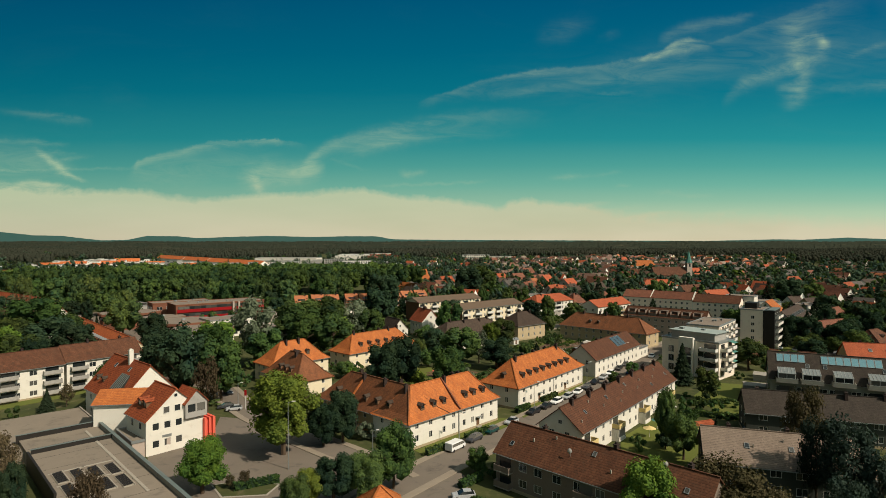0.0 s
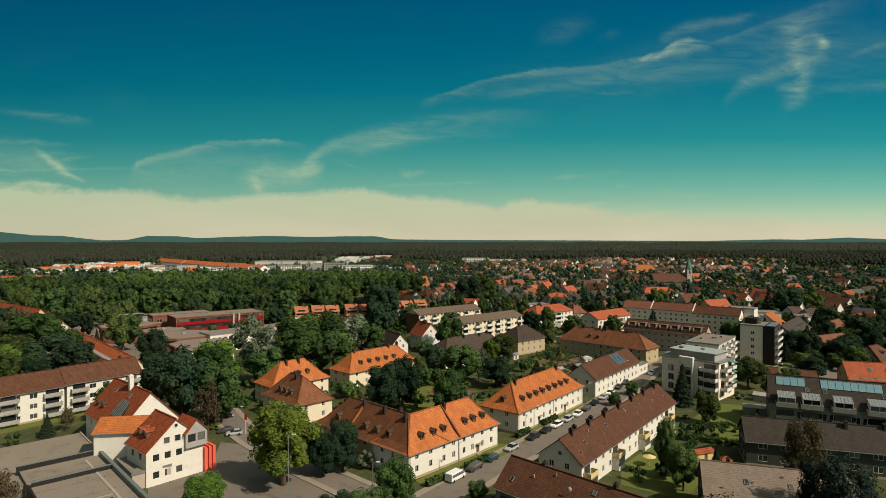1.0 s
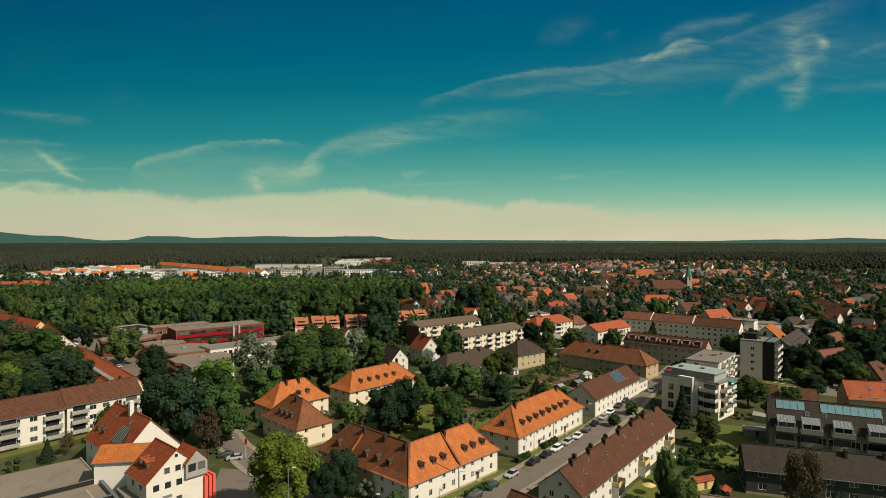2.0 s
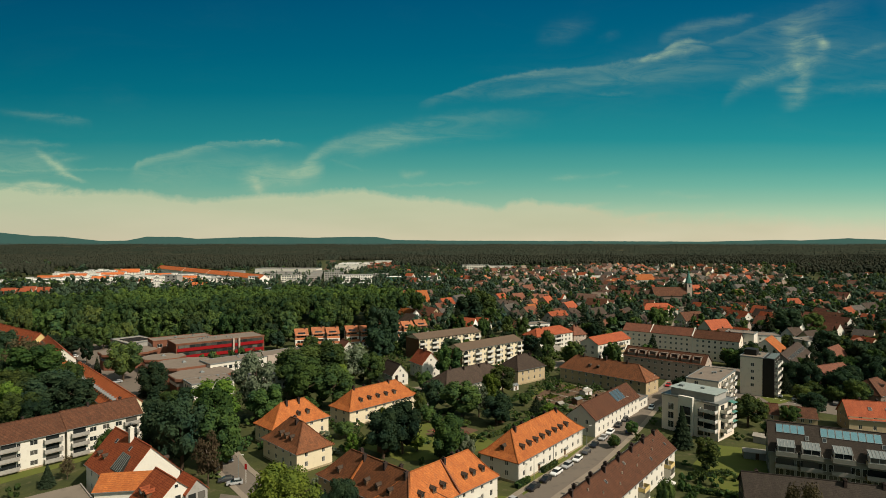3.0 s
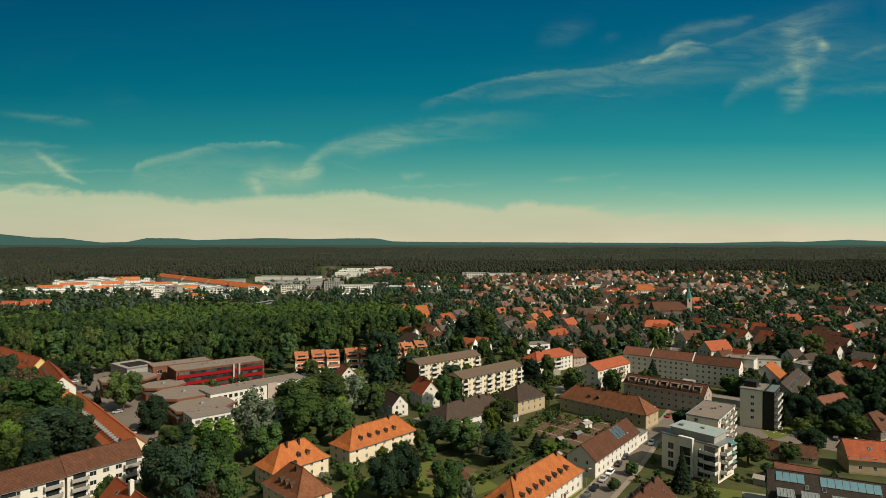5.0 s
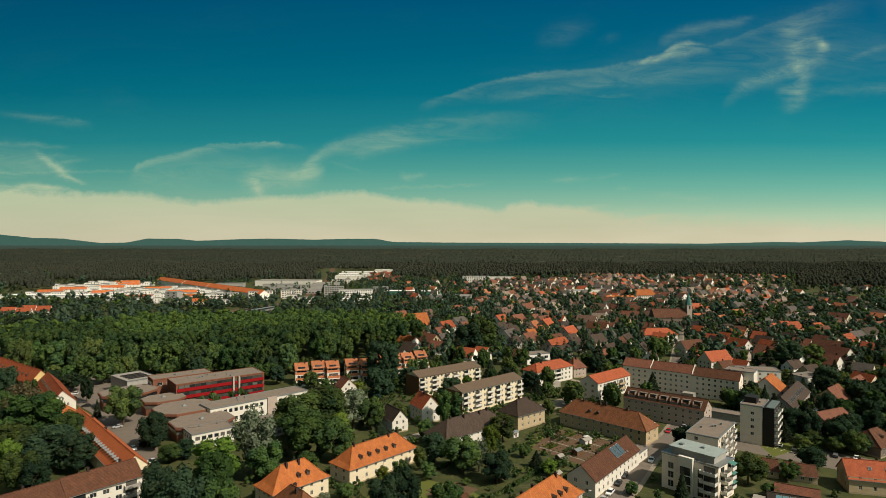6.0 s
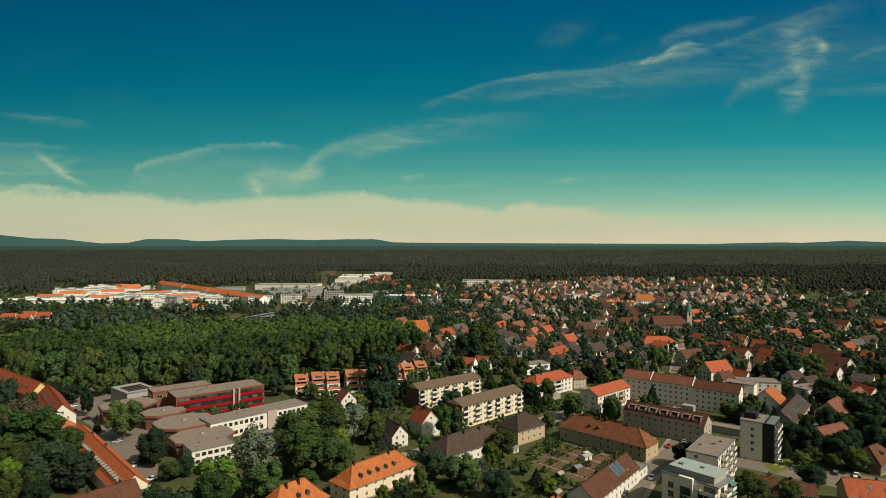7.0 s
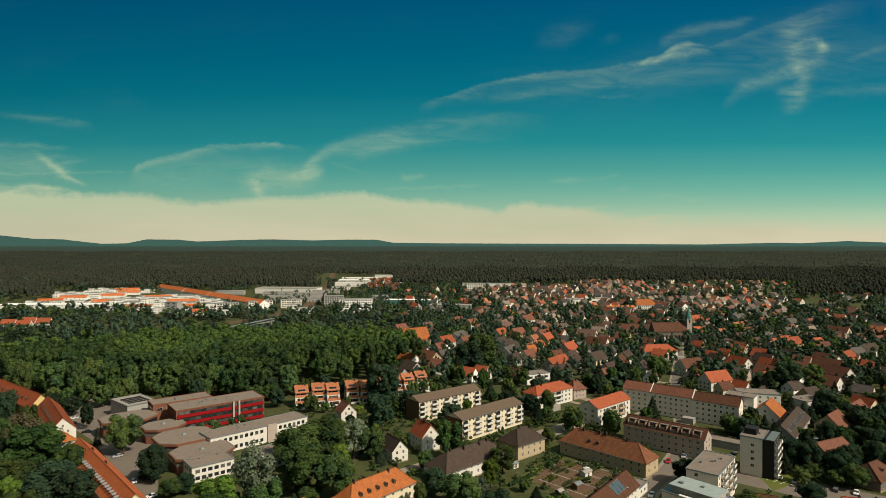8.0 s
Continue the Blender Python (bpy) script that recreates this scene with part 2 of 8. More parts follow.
crisp = N.ramp(N.math("MULTIPLY_ADD", u0, 0.6, 0.5), [(0.0, 75.0), (0.62, 95.0), (0.72, 45.0), (1.0, 34.0)])
bank = N.math("MULTIPLY_ADD", N.math("SUBTRACT", edge, v0), crisp, 0.5, clamp=True)
cover = N.math("MULTIPLY", bank, N.ramp(N.noise(grain.outputs[0], 6.0, 5.0), [(0.25, 0.88), (0.7, 1.0)]))
cover = N.math("ADD", cover, N.math("MULTIPLY", N.math("ADD", veil, thin), fibre), clamp=True)
teal = N.ramp(v0, [(0.0, (0.52, 0.56, 0.38)), (0.045, (0.40, 0.52, 0.35)), (0.066, (0.265, 0.46, 0.325)), (0.092, (0.155, 0.40, 0.305)), (0.125, (0.076, 0.325, 0.278)), (0.17, (0.018, 0.240, 0.254)), (0.25, (0.002, 0.156, 0.216)), (0.315, (0.0, 0.118, 0.196)), (0.41, (0.0, 0.083, 0.172)), (0.9, (0.0, 0.05, 0.12))])
blue = N.mix(0.06, teal, N.mix(1.0, sky.outputs[0], (0.0, 0.07, 0.07), "MULTIPLY"))
tone = N.math("MULTIPLY_ADD", u0, 0.20, 1.02)
lit = N.add("ShaderNodeCombineColor")
for k in range(3):
    N.put(lit.inputs[k], tone)
blue = N.mix(1.0, blue, lit.outputs[0], "MULTIPLY")
cream = N.mix(N.ramp(N.noise(grain.outputs[0], 2.2, 3.0), [(0.35, 0.0), (0.65, 1.0)]), (0.575, 0.53, 0.355), (0.675, 0.60, 0.42))
cream = N.mix(N.ramp(N.math("MULTIPLY_ADD", u0, 0.6, 0.5), [(0.05, 0.55), (0.45, 0.0)]), cream, (0.50, 0.465, 0.325))
above = N.mix(cover, blue, N.mix(N.ramp(v0, [(0.0, 0.0), (0.12, 1.0)]), cream, (0.43, 0.56, 0.36)))
# the sky is paler towards the sun, which stands behind the camera
aim = N.add("ShaderNodeVectorMath")
aim.operation = "DOT_PRODUCT"
N.put(aim.inputs[0], N.add("ShaderNodeTexCoord").outputs["Generated"])
aim.inputs[1].default_value = sun_dir
pale = N.math("POWER", N.math("MULTIPLY_ADD", aim.outputs["Value"], 1.25, -0.28, clamp=True), 1.1)
above = N.mix(pale, above, (0.60, 0.70, 0.64))
# far hills and the wooded plain at the edge of sight
rise = N.ramp(N.math("MULTIPLY_ADD", u0, 0.6, 0.5), [(0.0, 0.66), (0.050, 0.71), (0.085, 0.49), (0.113, 0.45), (0.153, 0.16), (0.179, 0.19), (0.199, 0.45), (0.231, 0.43), (0.251, 0.30), (0.291, 0.40), (0.326, 0.45), (0.366, 0.38), (0.406, 0.43), (0.432, 0.43), (0.449, 0.23), (0.5, 0.19), (0.63, 0.16), (0.767, 0.12), (0.839, 0.23), (0.865, 0.20), (0.911, 0.34), (0.95, 0.24), (1.0, 0.20)])
crest = N.math("ADD", N.math("MULTIPLY_ADD", rise, 0.026, -0.0055), N.math("MULTIPLY", N.noise(flat.outputs[0], 90.0, 3.0), 0.0012))
plain = N.math("MULTIPLY_ADD", N.noise(flat.outputs[0], 160.0, 2.0), 0.0012, -0.0056)
# Teal and pale green near the horizon: distance haze put into the colours
low = N.mix(N.math("GREATER_THAN", v0, plain), N.mix(N.math("MULTIPLY_ADD", v0, 60.0, 1.1, clamp=True), (0.043, 0.053, 0.037), (0.056, 0.086, 0.066)), N.mix(N.noise(flat.outputs[0], 60.0, 3.0), (0.045, 0.112, 0.090), (0.066, 0.128, 0.100)))
final = N.mix(N.math("GREATER_THAN", v0, crest), low, above)
bg = N.add("ShaderNodeBackground")
N.put(bg.inputs[0], final)
bg.inputs[1].default_value = 1.0
N.put(N.add("ShaderNodeOutputWorld").inputs[0], bg.outputs[0])


# ---- materials ----
def surface(name, a, b, scale=0.6, rough=0.8, fine=9.0, bump=0.15, metal=0.0, dirt=None, spread=0.0, spec=0.12):
    """Two colours mingled at a coarse and a fine scale, with light relief."""
    m = bpy.data.materials.new(name)
    m.use_nodes = True
    n = Nodes(m.node_tree)
    at = n.add("ShaderNodeTexCoord").outputs["Object"]
    coarse, small = n.noise(at, scale, 4.0, 0.6), n.noise(at, fine, 3.0, 0.6)
    fac = n.math("MULTIPLY_ADD", small, 0.5, n.math("MULTIPLY", n.ramp(coarse, [(0.3, 0.0), (0.7, 1.0)]), 0.5))
    col = n.mix(fac, a, b)
    if dirt:
        col = n.mix(n.ramp(n.noise(at, scale * 2.3, 6.0, 0.65, 0.4), [(0.55, 0.0), (0.75, 0.75)]), col, dirt)
    if spread:
        hsv = n.add("ShaderNodeHueSaturation")
        rnd = n.add("ShaderNodeObjectInfo").outputs["Random"]
        n.put(hsv.inputs["Value"], n.math("MULTIPLY_ADD", rnd, 2 * spread, 1 - spread))
        n.put(hsv.inputs["Color"], col)
        col = hsv.outputs[0]
    p = n.add("ShaderNodeBsdfPrincipled")
    n.put(p.inputs["Base Color"], col)
    p.inputs["Roughness"].default_value, p.inputs["Metallic"].default_value, p.inputs["Specular IOR Level"].default_value = rough, metal, spec
    if bump:
        bp = n.add("ShaderNodeBump")
        bp.inputs["Strength"].default_value, bp.inputs["Distance"].default_value = bump, 0.05
        n.put(bp.inputs["Height"], small)
        n.put(p.inputs["Normal"], bp.outputs[0])
    n.put(n.add("ShaderNodeOutputMaterial").inputs[0], p.outputs[0])
    return m


def tiles(name, a, b, c, course=0.26, wide=0.30, rough=0.75, spread=0.12, moss=None, joint=0.55):
    """Roof tiles in courses: single tiles differ, each course has its shadow line."""
    m = bpy.data.materials.new(name)
    m.use_nodes = True
    n = Nodes(m.node_tree)
    at = n.add("ShaderNodeTexCoord").outputs["Object"]
    snap = n.add("ShaderNodeVectorMath")
    snap.operation = "SNAP"
    n.put(snap.inputs[0], at)
    snap.inputs[1].default_value = (wide, wide, course)
    rnd = n.add("ShaderNodeTexWhiteNoise")
    n.put(rnd.inputs[0], snap.outputs[0])
    streak = n.add("ShaderNodeMapping")
    n.put(streak.inputs[0], at)
    streak.inputs["Scale"].default_value = (1.0, 1.0, 0.22)
    worn = n.ramp(n.noise(streak.outputs[0], 0.55, 5.0, 0.62), [(0.32, 0.0), (0.68, 1.0)])
    col = n.mix(rnd.outputs[0], a, b)
    col = n.mix(n.math("MULTIPLY", worn, 0.75), col, c)
    if moss:
        col = n.mix(n.ramp(n.noise(streak.outputs[0], 1.4, 5.0, 0.65), [(0.5, 0.0), (0.8, 0.7)]), col, moss)
    sep = n.add("ShaderNodeSeparateXYZ")
    n.put(sep.inputs[0], at)
    step = n.math("FRACT", n.math("DIVIDE", sep.outputs[2], course))
    hsv = n.add("ShaderNodeHueSaturation")
    info = n.add("ShaderNodeObjectInfo").outputs["Random"]
    n.put(hsv.inputs["Value"], n.math("MULTIPLY", n.math("MULTIPLY_ADD", info, 2 * spread, 1 - spread), n.ramp(step, [(0.0, joint), (0.22, 1.0), (1.0, 1.10)])))
    n.put(hsv.inputs["Color"], col)
    p = n.add("ShaderNodeBsdfPrincipled")
    n.put(p.inputs["Base Color"], hsv.outputs[0])
    p.inputs["Roughness"].default_value, p.inputs["Specular IOR Level"].default_value = rough, 0.12
    bp = n.add("ShaderNodeBump")
    bp.inputs["Strength"].default_value, bp.inputs["Distance"].default_value = 0.5, 0.04
    n.put(bp.inputs["Height"], n.math("ADD", step, n.math("MULTIPLY", rnd.outputs[0], 0.5)))
    n.put(p.inputs["Normal"], bp.outputs[0])
    n.put(n.add("ShaderNodeOutputMaterial").inputs[0], p.outputs[0])
    return m


def leafage(name, dark, light, hue=0.03, glow=0.14):
    """Leaves: every clump its own shade, every tree its own hue, some light through them."""
    m = bpy.data.materials.new(name)
    m.use_nodes = True
    n = Nodes(m.node_tree)
    isl = n.add("ShaderNodeNewGeometry").outputs["Random Per Island"]
    rnd = n.add("ShaderNodeObjectInfo").outputs["Random"]
    at = n.add("ShaderNodeTexCoord").outputs["Object"]
    wide = n.ramp(n.noise(at, 0.075, 2.0), [(0.34, 0.0), (0.66, 1.0)])
    fac = n.math("MULTIPLY_ADD", isl, 0.30, n.math("MULTIPLY_ADD", wide, 0.34, n.math("MULTIPLY", n.ramp(n.noise(at, 0.42, 2.0), [(0.3, 0.0), (0.7, 1.0)]), 0.36)))
    col = n.mix(fac, dark, light)
    hsv = n.add("ShaderNodeHueSaturation")
    n.put(hsv.inputs["Hue"], n.math("MULTIPLY_ADD", rnd, -2 * hue, 0.5 + hue))
    n.put(hsv.inputs["Value"], n.math("MULTIPLY_ADD", n.math("FRACT", n.math("MULTIPLY", rnd, 7.31)), 0.7, 0.65))
    n.put(hsv.inputs["Color"], col)
    d, t = n.add("ShaderNodeBsdfDiffuse"), n.add("ShaderNodeBsdfTranslucent")
    n.put(d.inputs[0], hsv.outputs[0])
    n.put(t.inputs[0], n.mix(1.0, hsv.outputs[0], (1.0, 1.15, 0.45), "MULTIPLY"))
    mx = n.add("ShaderNodeMixShader")
    mx.inputs[0].default_value = glow
    n.put(mx.inputs[1], d.outputs[0]), n.put(mx.inputs[2], t.outputs[0])
    n.put(n.add("ShaderNodeOutputMaterial").inputs[0], mx.outputs[0])
    return m


def glassy(name, tint, rough=0.06):
    m = bpy.data.materials.new(name)
    m.use_nodes = True
    n = Nodes(m.node_tree)
    at = n.add("ShaderNodeTexCoord").outputs["Object"]
    rnd = n.add("ShaderNodeObjectInfo").outputs["Random"]
    p = n.add("ShaderNodeBsdfPrincipled")
    n.put(p.inputs["Base Color"], n.mix(n.ramp(rnd, [(0.55, 0.0), (0.95, 0.35)]), tint, (0.30, 0.27, 0.22)))
    p.inputs["Roughness"].default_value, p.inputs["Specular IOR Level"].default_value = rough, 0.6
    n.put(n.add("ShaderNodeOutputMaterial").inputs[0], p.outputs[0])
    return m


M_WHITE = surface("white_render", (0.68, 0.635, 0.54), (0.60, 0.56, 0.47), 0.35, 0.9, 6.0, 0.06, dirt=(0.52, 0.47, 0.38))
M_ESTATE = surface("estate_white", (0.82, 0.78, 0.69), (0.74, 0.70, 0.62), 0.35, 0.9, 6.0, 0.06)
M_ROSE = surface("beige_render", (0.79, 0.68, 0.55), (0.71, 0.61, 0.49), 0.35, 0.9, 6.0, 0.06, dirt=(0.54, 0.44, 0.34))
M_CREAM = surface("cream_render", (0.72, 0.62, 0.43), (0.62, 0.52, 0.35), 0.35, 0.9, 6.0, 0.06, dirt=(0.50, 0.41, 0.28))
M_OCHRE = surface("ochre_render", (0.46, 0.36, 0.22), (0.38, 0.29, 0.17), 0.4, 0.9, 6.0, 0.08, dirt=(0.28, 0.22, 0.14))
M_YELLOW = surface("yellow_panel", (0.62, 0.47, 0.20), (0.55, 0.41, 0.17), 0.6, 0.8)
M_GREYW = surface("grey_render", (0.36, 0.34, 0.30), (0.28, 0.26, 0.23), 0.35, 0.9, 6.0, 0.08, dirt=(0.20, 0.18, 0.15))
M_PINKW = surface("dusky_render", (0.42, 0.34, 0.28), (0.36, 0.29, 0.23), 0.35, 0.9, 6.0, 0.06, dirt=(0.28, 0.22, 0.17))
M_BROWNW = surface("brown_brick", (0.20, 0.085, 0.05), (0.15, 0.06, 0.035), 0.7, 0.85, 7.0, 0.2)
M_TIMBER = surface("brown_timber", (0.16, 0.09, 0.05), (0.10, 0.055, 0.03), 0.6, 0.8, 8.0, 0.2)
# Dark green-grey paint, darkened further by the eaves' shade in its colour
M_GLOOM = surface("shaded_green_render", (0.060, 0.064, 0.052), (0.042, 0.045, 0.037), 0.35, 0.9, 6.0, 0.08)
# Dusky brown with the shade of unlit walls put into its colour
M_DUSKB = surface("shaded_brown_render", (0.20, 0.155, 0.12), (0.155, 0.12, 0.092), 0.35, 0.9, 6.0, 0.08, dirt=(0.12, 0.095, 0.075))
M_DUSK = surface("grey_green_render", (0.27, 0.26, 0.21), (0.20, 0.195, 0.16), 0.35, 0.9, 6.0, 0.08)
M_BLACK = surface("black_cladding_and_shade", (0.018, 0.016, 0.014), (0.03, 0.026, 0.022), 0.5, 0.55)
M_RED = surface("red_panel", (0.26, 0.008, 0.009), (0.20, 0.006, 0.008), 0.5, 0.6)
M_REDORANGE = surface("coral_panel", (0.70, 0.13, 0.08), (0.62, 0.10, 0.06), 0.8, 0.6)
M_PLINTH = surface("stone_plinth", (0.38, 0.30, 0.18), (0.28, 0.22, 0.13), 0.9, 0.9, 8.0, 0.25)
M_FRAME = surface("white_frame", (0.62, 0.60, 0.54), (0.56, 0.53, 0.47), 1.5, 0.5)
M_DARKFRAME = surface("dark_frame", (0.04, 0.035, 0.03), (0.06, 0.05, 0.04), 1.5, 0.5)
M_GLASS = glassy("window_glass", (0.018, 0.022, 0.022))
M_SOLAR = surface("solar_glass", (0.035, 0.06, 0.075), (0.06, 0.09, 0.10), 0.8, 0.12, 5.0, 0.0, spec=0.8)
# Roof glass tinted teal: part of the sky's reflection put into its colour
M_SKYG = surface("sky_tinted_glass", (0.24, 0.43, 0.46), (0.32, 0.50, 0.52), 0.6, 0.10, 5.0, 0.0, 0.85, spec=0.7)
M_GREENH = surface("greenhouse_glass", (0.15, 0.17, 0.155), (0.24, 0.25, 0.225), 0.8, 0.12, 5.0, 0.0, spec=0.8)
M_ZINC = surface("zinc", (0.22, 0.23, 0.22), (0.30, 0.31, 0.29), 0.6, 0.45, 8.0, 0.05, 0.5)
M_COPING = surface("weathered_coping", (0.10, 0.125, 0.115), (0.14, 0.165, 0.15), 0.6, 0.6)
M_PATINA = surface("pale_roof_sheet", (0.25, 0.29, 0.26), (0.33, 0.36, 0.32), 0.4, 0.6, 5.0, 0.05, dirt=(0.16, 0.18, 0.16))
M_COPPER = surface("green_copper", (0.055, 0.16, 0.125), (0.08, 0.20, 0.16), 0.6, 0.7)
M_GRAVEL = surface("roof_gravel", (0.235, 0.185, 0.140), (0.17, 0.135, 0.105), 0.25, 0.95, 12.0, 0.3, dirt=(0.11, 0.092, 0.075))
M_CONCRETE = surface("concrete", (0.33, 0.30, 0.25), (0.25, 0.22, 0.18), 0.3, 0.9, 8.0, 0.15, dirt=(0.16, 0.14, 0.11))
M_DECK = surface("deck_paving", (0.240, 0.196, 0.146), (0.186, 0.153, 0.116), 0.12, 0.95, 3.0, 0.1, dirt=(0.10, 0.085, 0.07))
M_ASPHALT = surface("asphalt", (0.180, 0.147, 0.113), (0.138, 0.114, 0.089), 0.12, 0.95, 5.0, 0.15, dirt=(0.075, 0.066, 0.055))
M_PAVE = surface("paving", (0.28, 0.23, 0.17), (0.21, 0.17, 0.125), 0.4, 0.95, 6.0, 0.2)
M_KERB = surface("kerb_stone", (0.34, 0.30, 0.24), (0.27, 0.24, 0.19), 0.8, 0.9)
M_PAINT = surface("road_paint", (0.60, 0.56, 0.46), (0.48, 0.45, 0.37), 1.2, 0.8)
M_GRASS = surface("grass", (0.088, 0.088, 0.026), (0.022, 0.034, 0.015), 0.10, 1.0, 1.1, 0.6, dirt=(0.150, 0.118, 0.066))
M_LAWN = surface("lawn", (0.122, 0.130, 0.028), (0.080, 0.098, 0.020), 0.15, 1.0, 3.0, 0.4, dirt=(0.12, 0.105, 0.035))
M_SOIL = surface("garden_soil", (0.14, 0.085, 0.05), (0.09, 0.055, 0.033), 0.3, 1.0, 3.0, 0.4)
M_BARK = surface("bark", (0.10, 0.07, 0.045), (0.06, 0.042, 0.028), 1.5, 0.95, 9.0, 0.5)
M_SOOT = surface("chimney_brick", (0.054, 0.036, 0.029), (0.028, 0.021, 0.018), 1.0, 0.9)
M_ORANGE = tiles("orange_tiles", (0.340, 0.102, 0.026), (0.470, 0.152, 0.042), (0.25, 0.070, 0.021), moss=(0.17, 0.075, 0.036), course=0.23)
M_REDT = tiles("red_tiles", (0.200, 0.046, 0.019), (0.345, 0.092, 0.034), (0.185, 0.044, 0.019), course=0.33, joint=0.30)
M_TERRA = tiles("terracotta_tiles", (0.34, 0.120, 0.050), (0.42, 0.155, 0.068), (0.27, 0.092, 0.040), moss=(0.17, 0.075, 0.04))
M_BRIGHTR = tiles("bright_red_tiles", (0.30, 0.072, 0.029), (0.38, 0.098, 0.040), (0.23, 0.056, 0.025), moss=(0.16, 0.055, 0.030))
M_ROWT = tiles("orange_red_tiles", (0.38, 0.098, 0.032), (0.46, 0.125, 0.042), (0.30, 0.076, 0.028), moss=(0.18, 0.060, 0.030))
M_VIVID = tiles("vivid_orange_tiles", (0.46, 0.125, 0.036), (0.54, 0.150, 0.046), (0.38, 0.100, 0.032))
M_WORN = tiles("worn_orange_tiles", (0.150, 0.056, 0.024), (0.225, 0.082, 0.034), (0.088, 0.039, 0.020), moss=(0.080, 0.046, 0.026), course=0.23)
# Greyed reddish brown: distance haze put into the far roofs' colour
M_HAZED = tiles("faded_tiles", (0.135, 0.075, 0.052), (0.190, 0.105, 0.074), (0.110, 0.068, 0.050), moss=(0.080, 0.062, 0.046))
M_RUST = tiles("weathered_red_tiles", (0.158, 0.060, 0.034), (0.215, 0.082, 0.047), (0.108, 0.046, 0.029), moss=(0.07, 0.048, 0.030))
M_BROWN = tiles("brown_tiles", (0.082, 0.034, 0.018), (0.138, 0.057, 0.029), (0.066, 0.028, 0.016), moss=(0.052, 0.037, 0.024), course=0.28, joint=0.30)
M_DARK = tiles("dark_brown_tiles", (0.050, 0.034, 0.025), (0.075, 0.050, 0.036), (0.040, 0.028, 0.021), moss=(0.075, 0.060, 0.036))
M_MOSSY = tiles("mossy_dark_tiles", (0.034, 0.026, 0.020), (0.054, 0.041, 0.031), (0.028, 0.022, 0.017), moss=(0.052, 0.044, 0.028))
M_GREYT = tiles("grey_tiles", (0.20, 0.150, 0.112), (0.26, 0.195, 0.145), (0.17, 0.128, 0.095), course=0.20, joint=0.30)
M_SHINGLE = tiles("grey_shingles", (0.085, 0.072, 0.060), (0.12, 0.10, 0.082), (0.07, 0.06, 0.05), course=0.30)
M_SHEET = surface("fibre_cement_roof", (0.140, 0.096, 0.064), (0.105, 0.073, 0.049), 0.25, 0.9, 6.0, 0.2, dirt=(0.12, 0.095, 0.07))
M_LEAF = leafage("leaves", (0.008, 0.028, 0.022), (0.098, 0.134, 0.026))
M_LEAFB = leafage("bright_leaves", (0.022, 0.056, 0.018), (0.150, 0.190, 0.024))
M_WOOD = leafage("park_leaves", (0.009, 0.038, 0.024), (0.104, 0.136, 0.022), 0.025)
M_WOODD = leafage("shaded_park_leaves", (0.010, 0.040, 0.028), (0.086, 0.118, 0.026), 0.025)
# Bluer, paler leaves: far-off haze mixed into the town trees' colour
M_BELT = leafage("town_leaves", (0.016, 0.042, 0.038), (0.076, 0.098, 0.048), 0.03)
M_LEAFD = leafage("dark_leaves", (0.008, 0.024, 0.020), (0.046, 0.068, 0.028), 0.02, 0.15)
M_LEAFN = leafage("pine_leaves", (0.014, 0.030, 0.028), (0.050, 0.066, 0.046), 0.02, 0.1)
M_LEAFP = leafage("pale_leaves", (0.075, 0.098, 0.060), (0.190, 0.215, 0.130), 0.02)
M_LEAFR = leafage("coppery_leaves", (0.044, 0.037, 0.020), (0.112, 0.086, 0.046), 0.02)
M_PINE = leafage("needles", (0.014, 0.022, 0.014), (0.036, 0.050, 0.024), 0.02, 0.08)
M_FOREST = surface("forest_canopy", (0.041, 0.039, 0.026), (0.020, 0.027, 0.019), 0.005, 1.0, 0.09, 0.0, dirt=(0.064, 0.055, 0.034), spec=0.0)


# ---- helpers for meshes ----
def mesh_of(bm, name, material):
    bmesh.ops.recalc_face_normals(bm, faces=bm.faces)
    me = bpy.data.meshes.new(name)
    bm.to_mesh(me)
    bm.free()
    me.materials.append(material)
    return me


def part(name, bm, material, parent, label="", at=None):
    """One mesh under a thing or a part; bm may also be a ready mesh."""
    me = bm if isinstance(bm, bpy.types.Mesh) else mesh_of(bm, name, material)
    ob = new(name, me)
    ob.parent = parent
    if at is not None:
        ob.matrix_local = at
    return tagged(ob, label)


def thing(name, x, y, rot, label, category, group="", kind="", z=0.0):
    ob = new(name)
    ob.matrix_world = pose(x, y, z, 0, 0, rot)
    return tagged(ob, label, category, group, kind)


def box(bm, x0, x1, y0, y1, z0, z1):
    v = [bm.verts.new(p) for p in ((x0, y0, z0), (x1, y0, z0), (x1, y1, z0), (x0, y1, z0), (x0, y0, z1), (x1, y0, z1), (x1, y1, z1), (x0, y1, z1))]
    for f in ((0, 3, 2, 1), (4, 5, 6, 7), (0, 1, 5, 4), (1, 2, 6, 5), (2, 3, 7, 6), (3, 0, 4, 7)):
        bm.faces.new([v[i] for i in f])
    return bm


def boxes(*rows):
    bm = bmesh.new()
    for r in rows:
        box(bm, *r)
    return bm


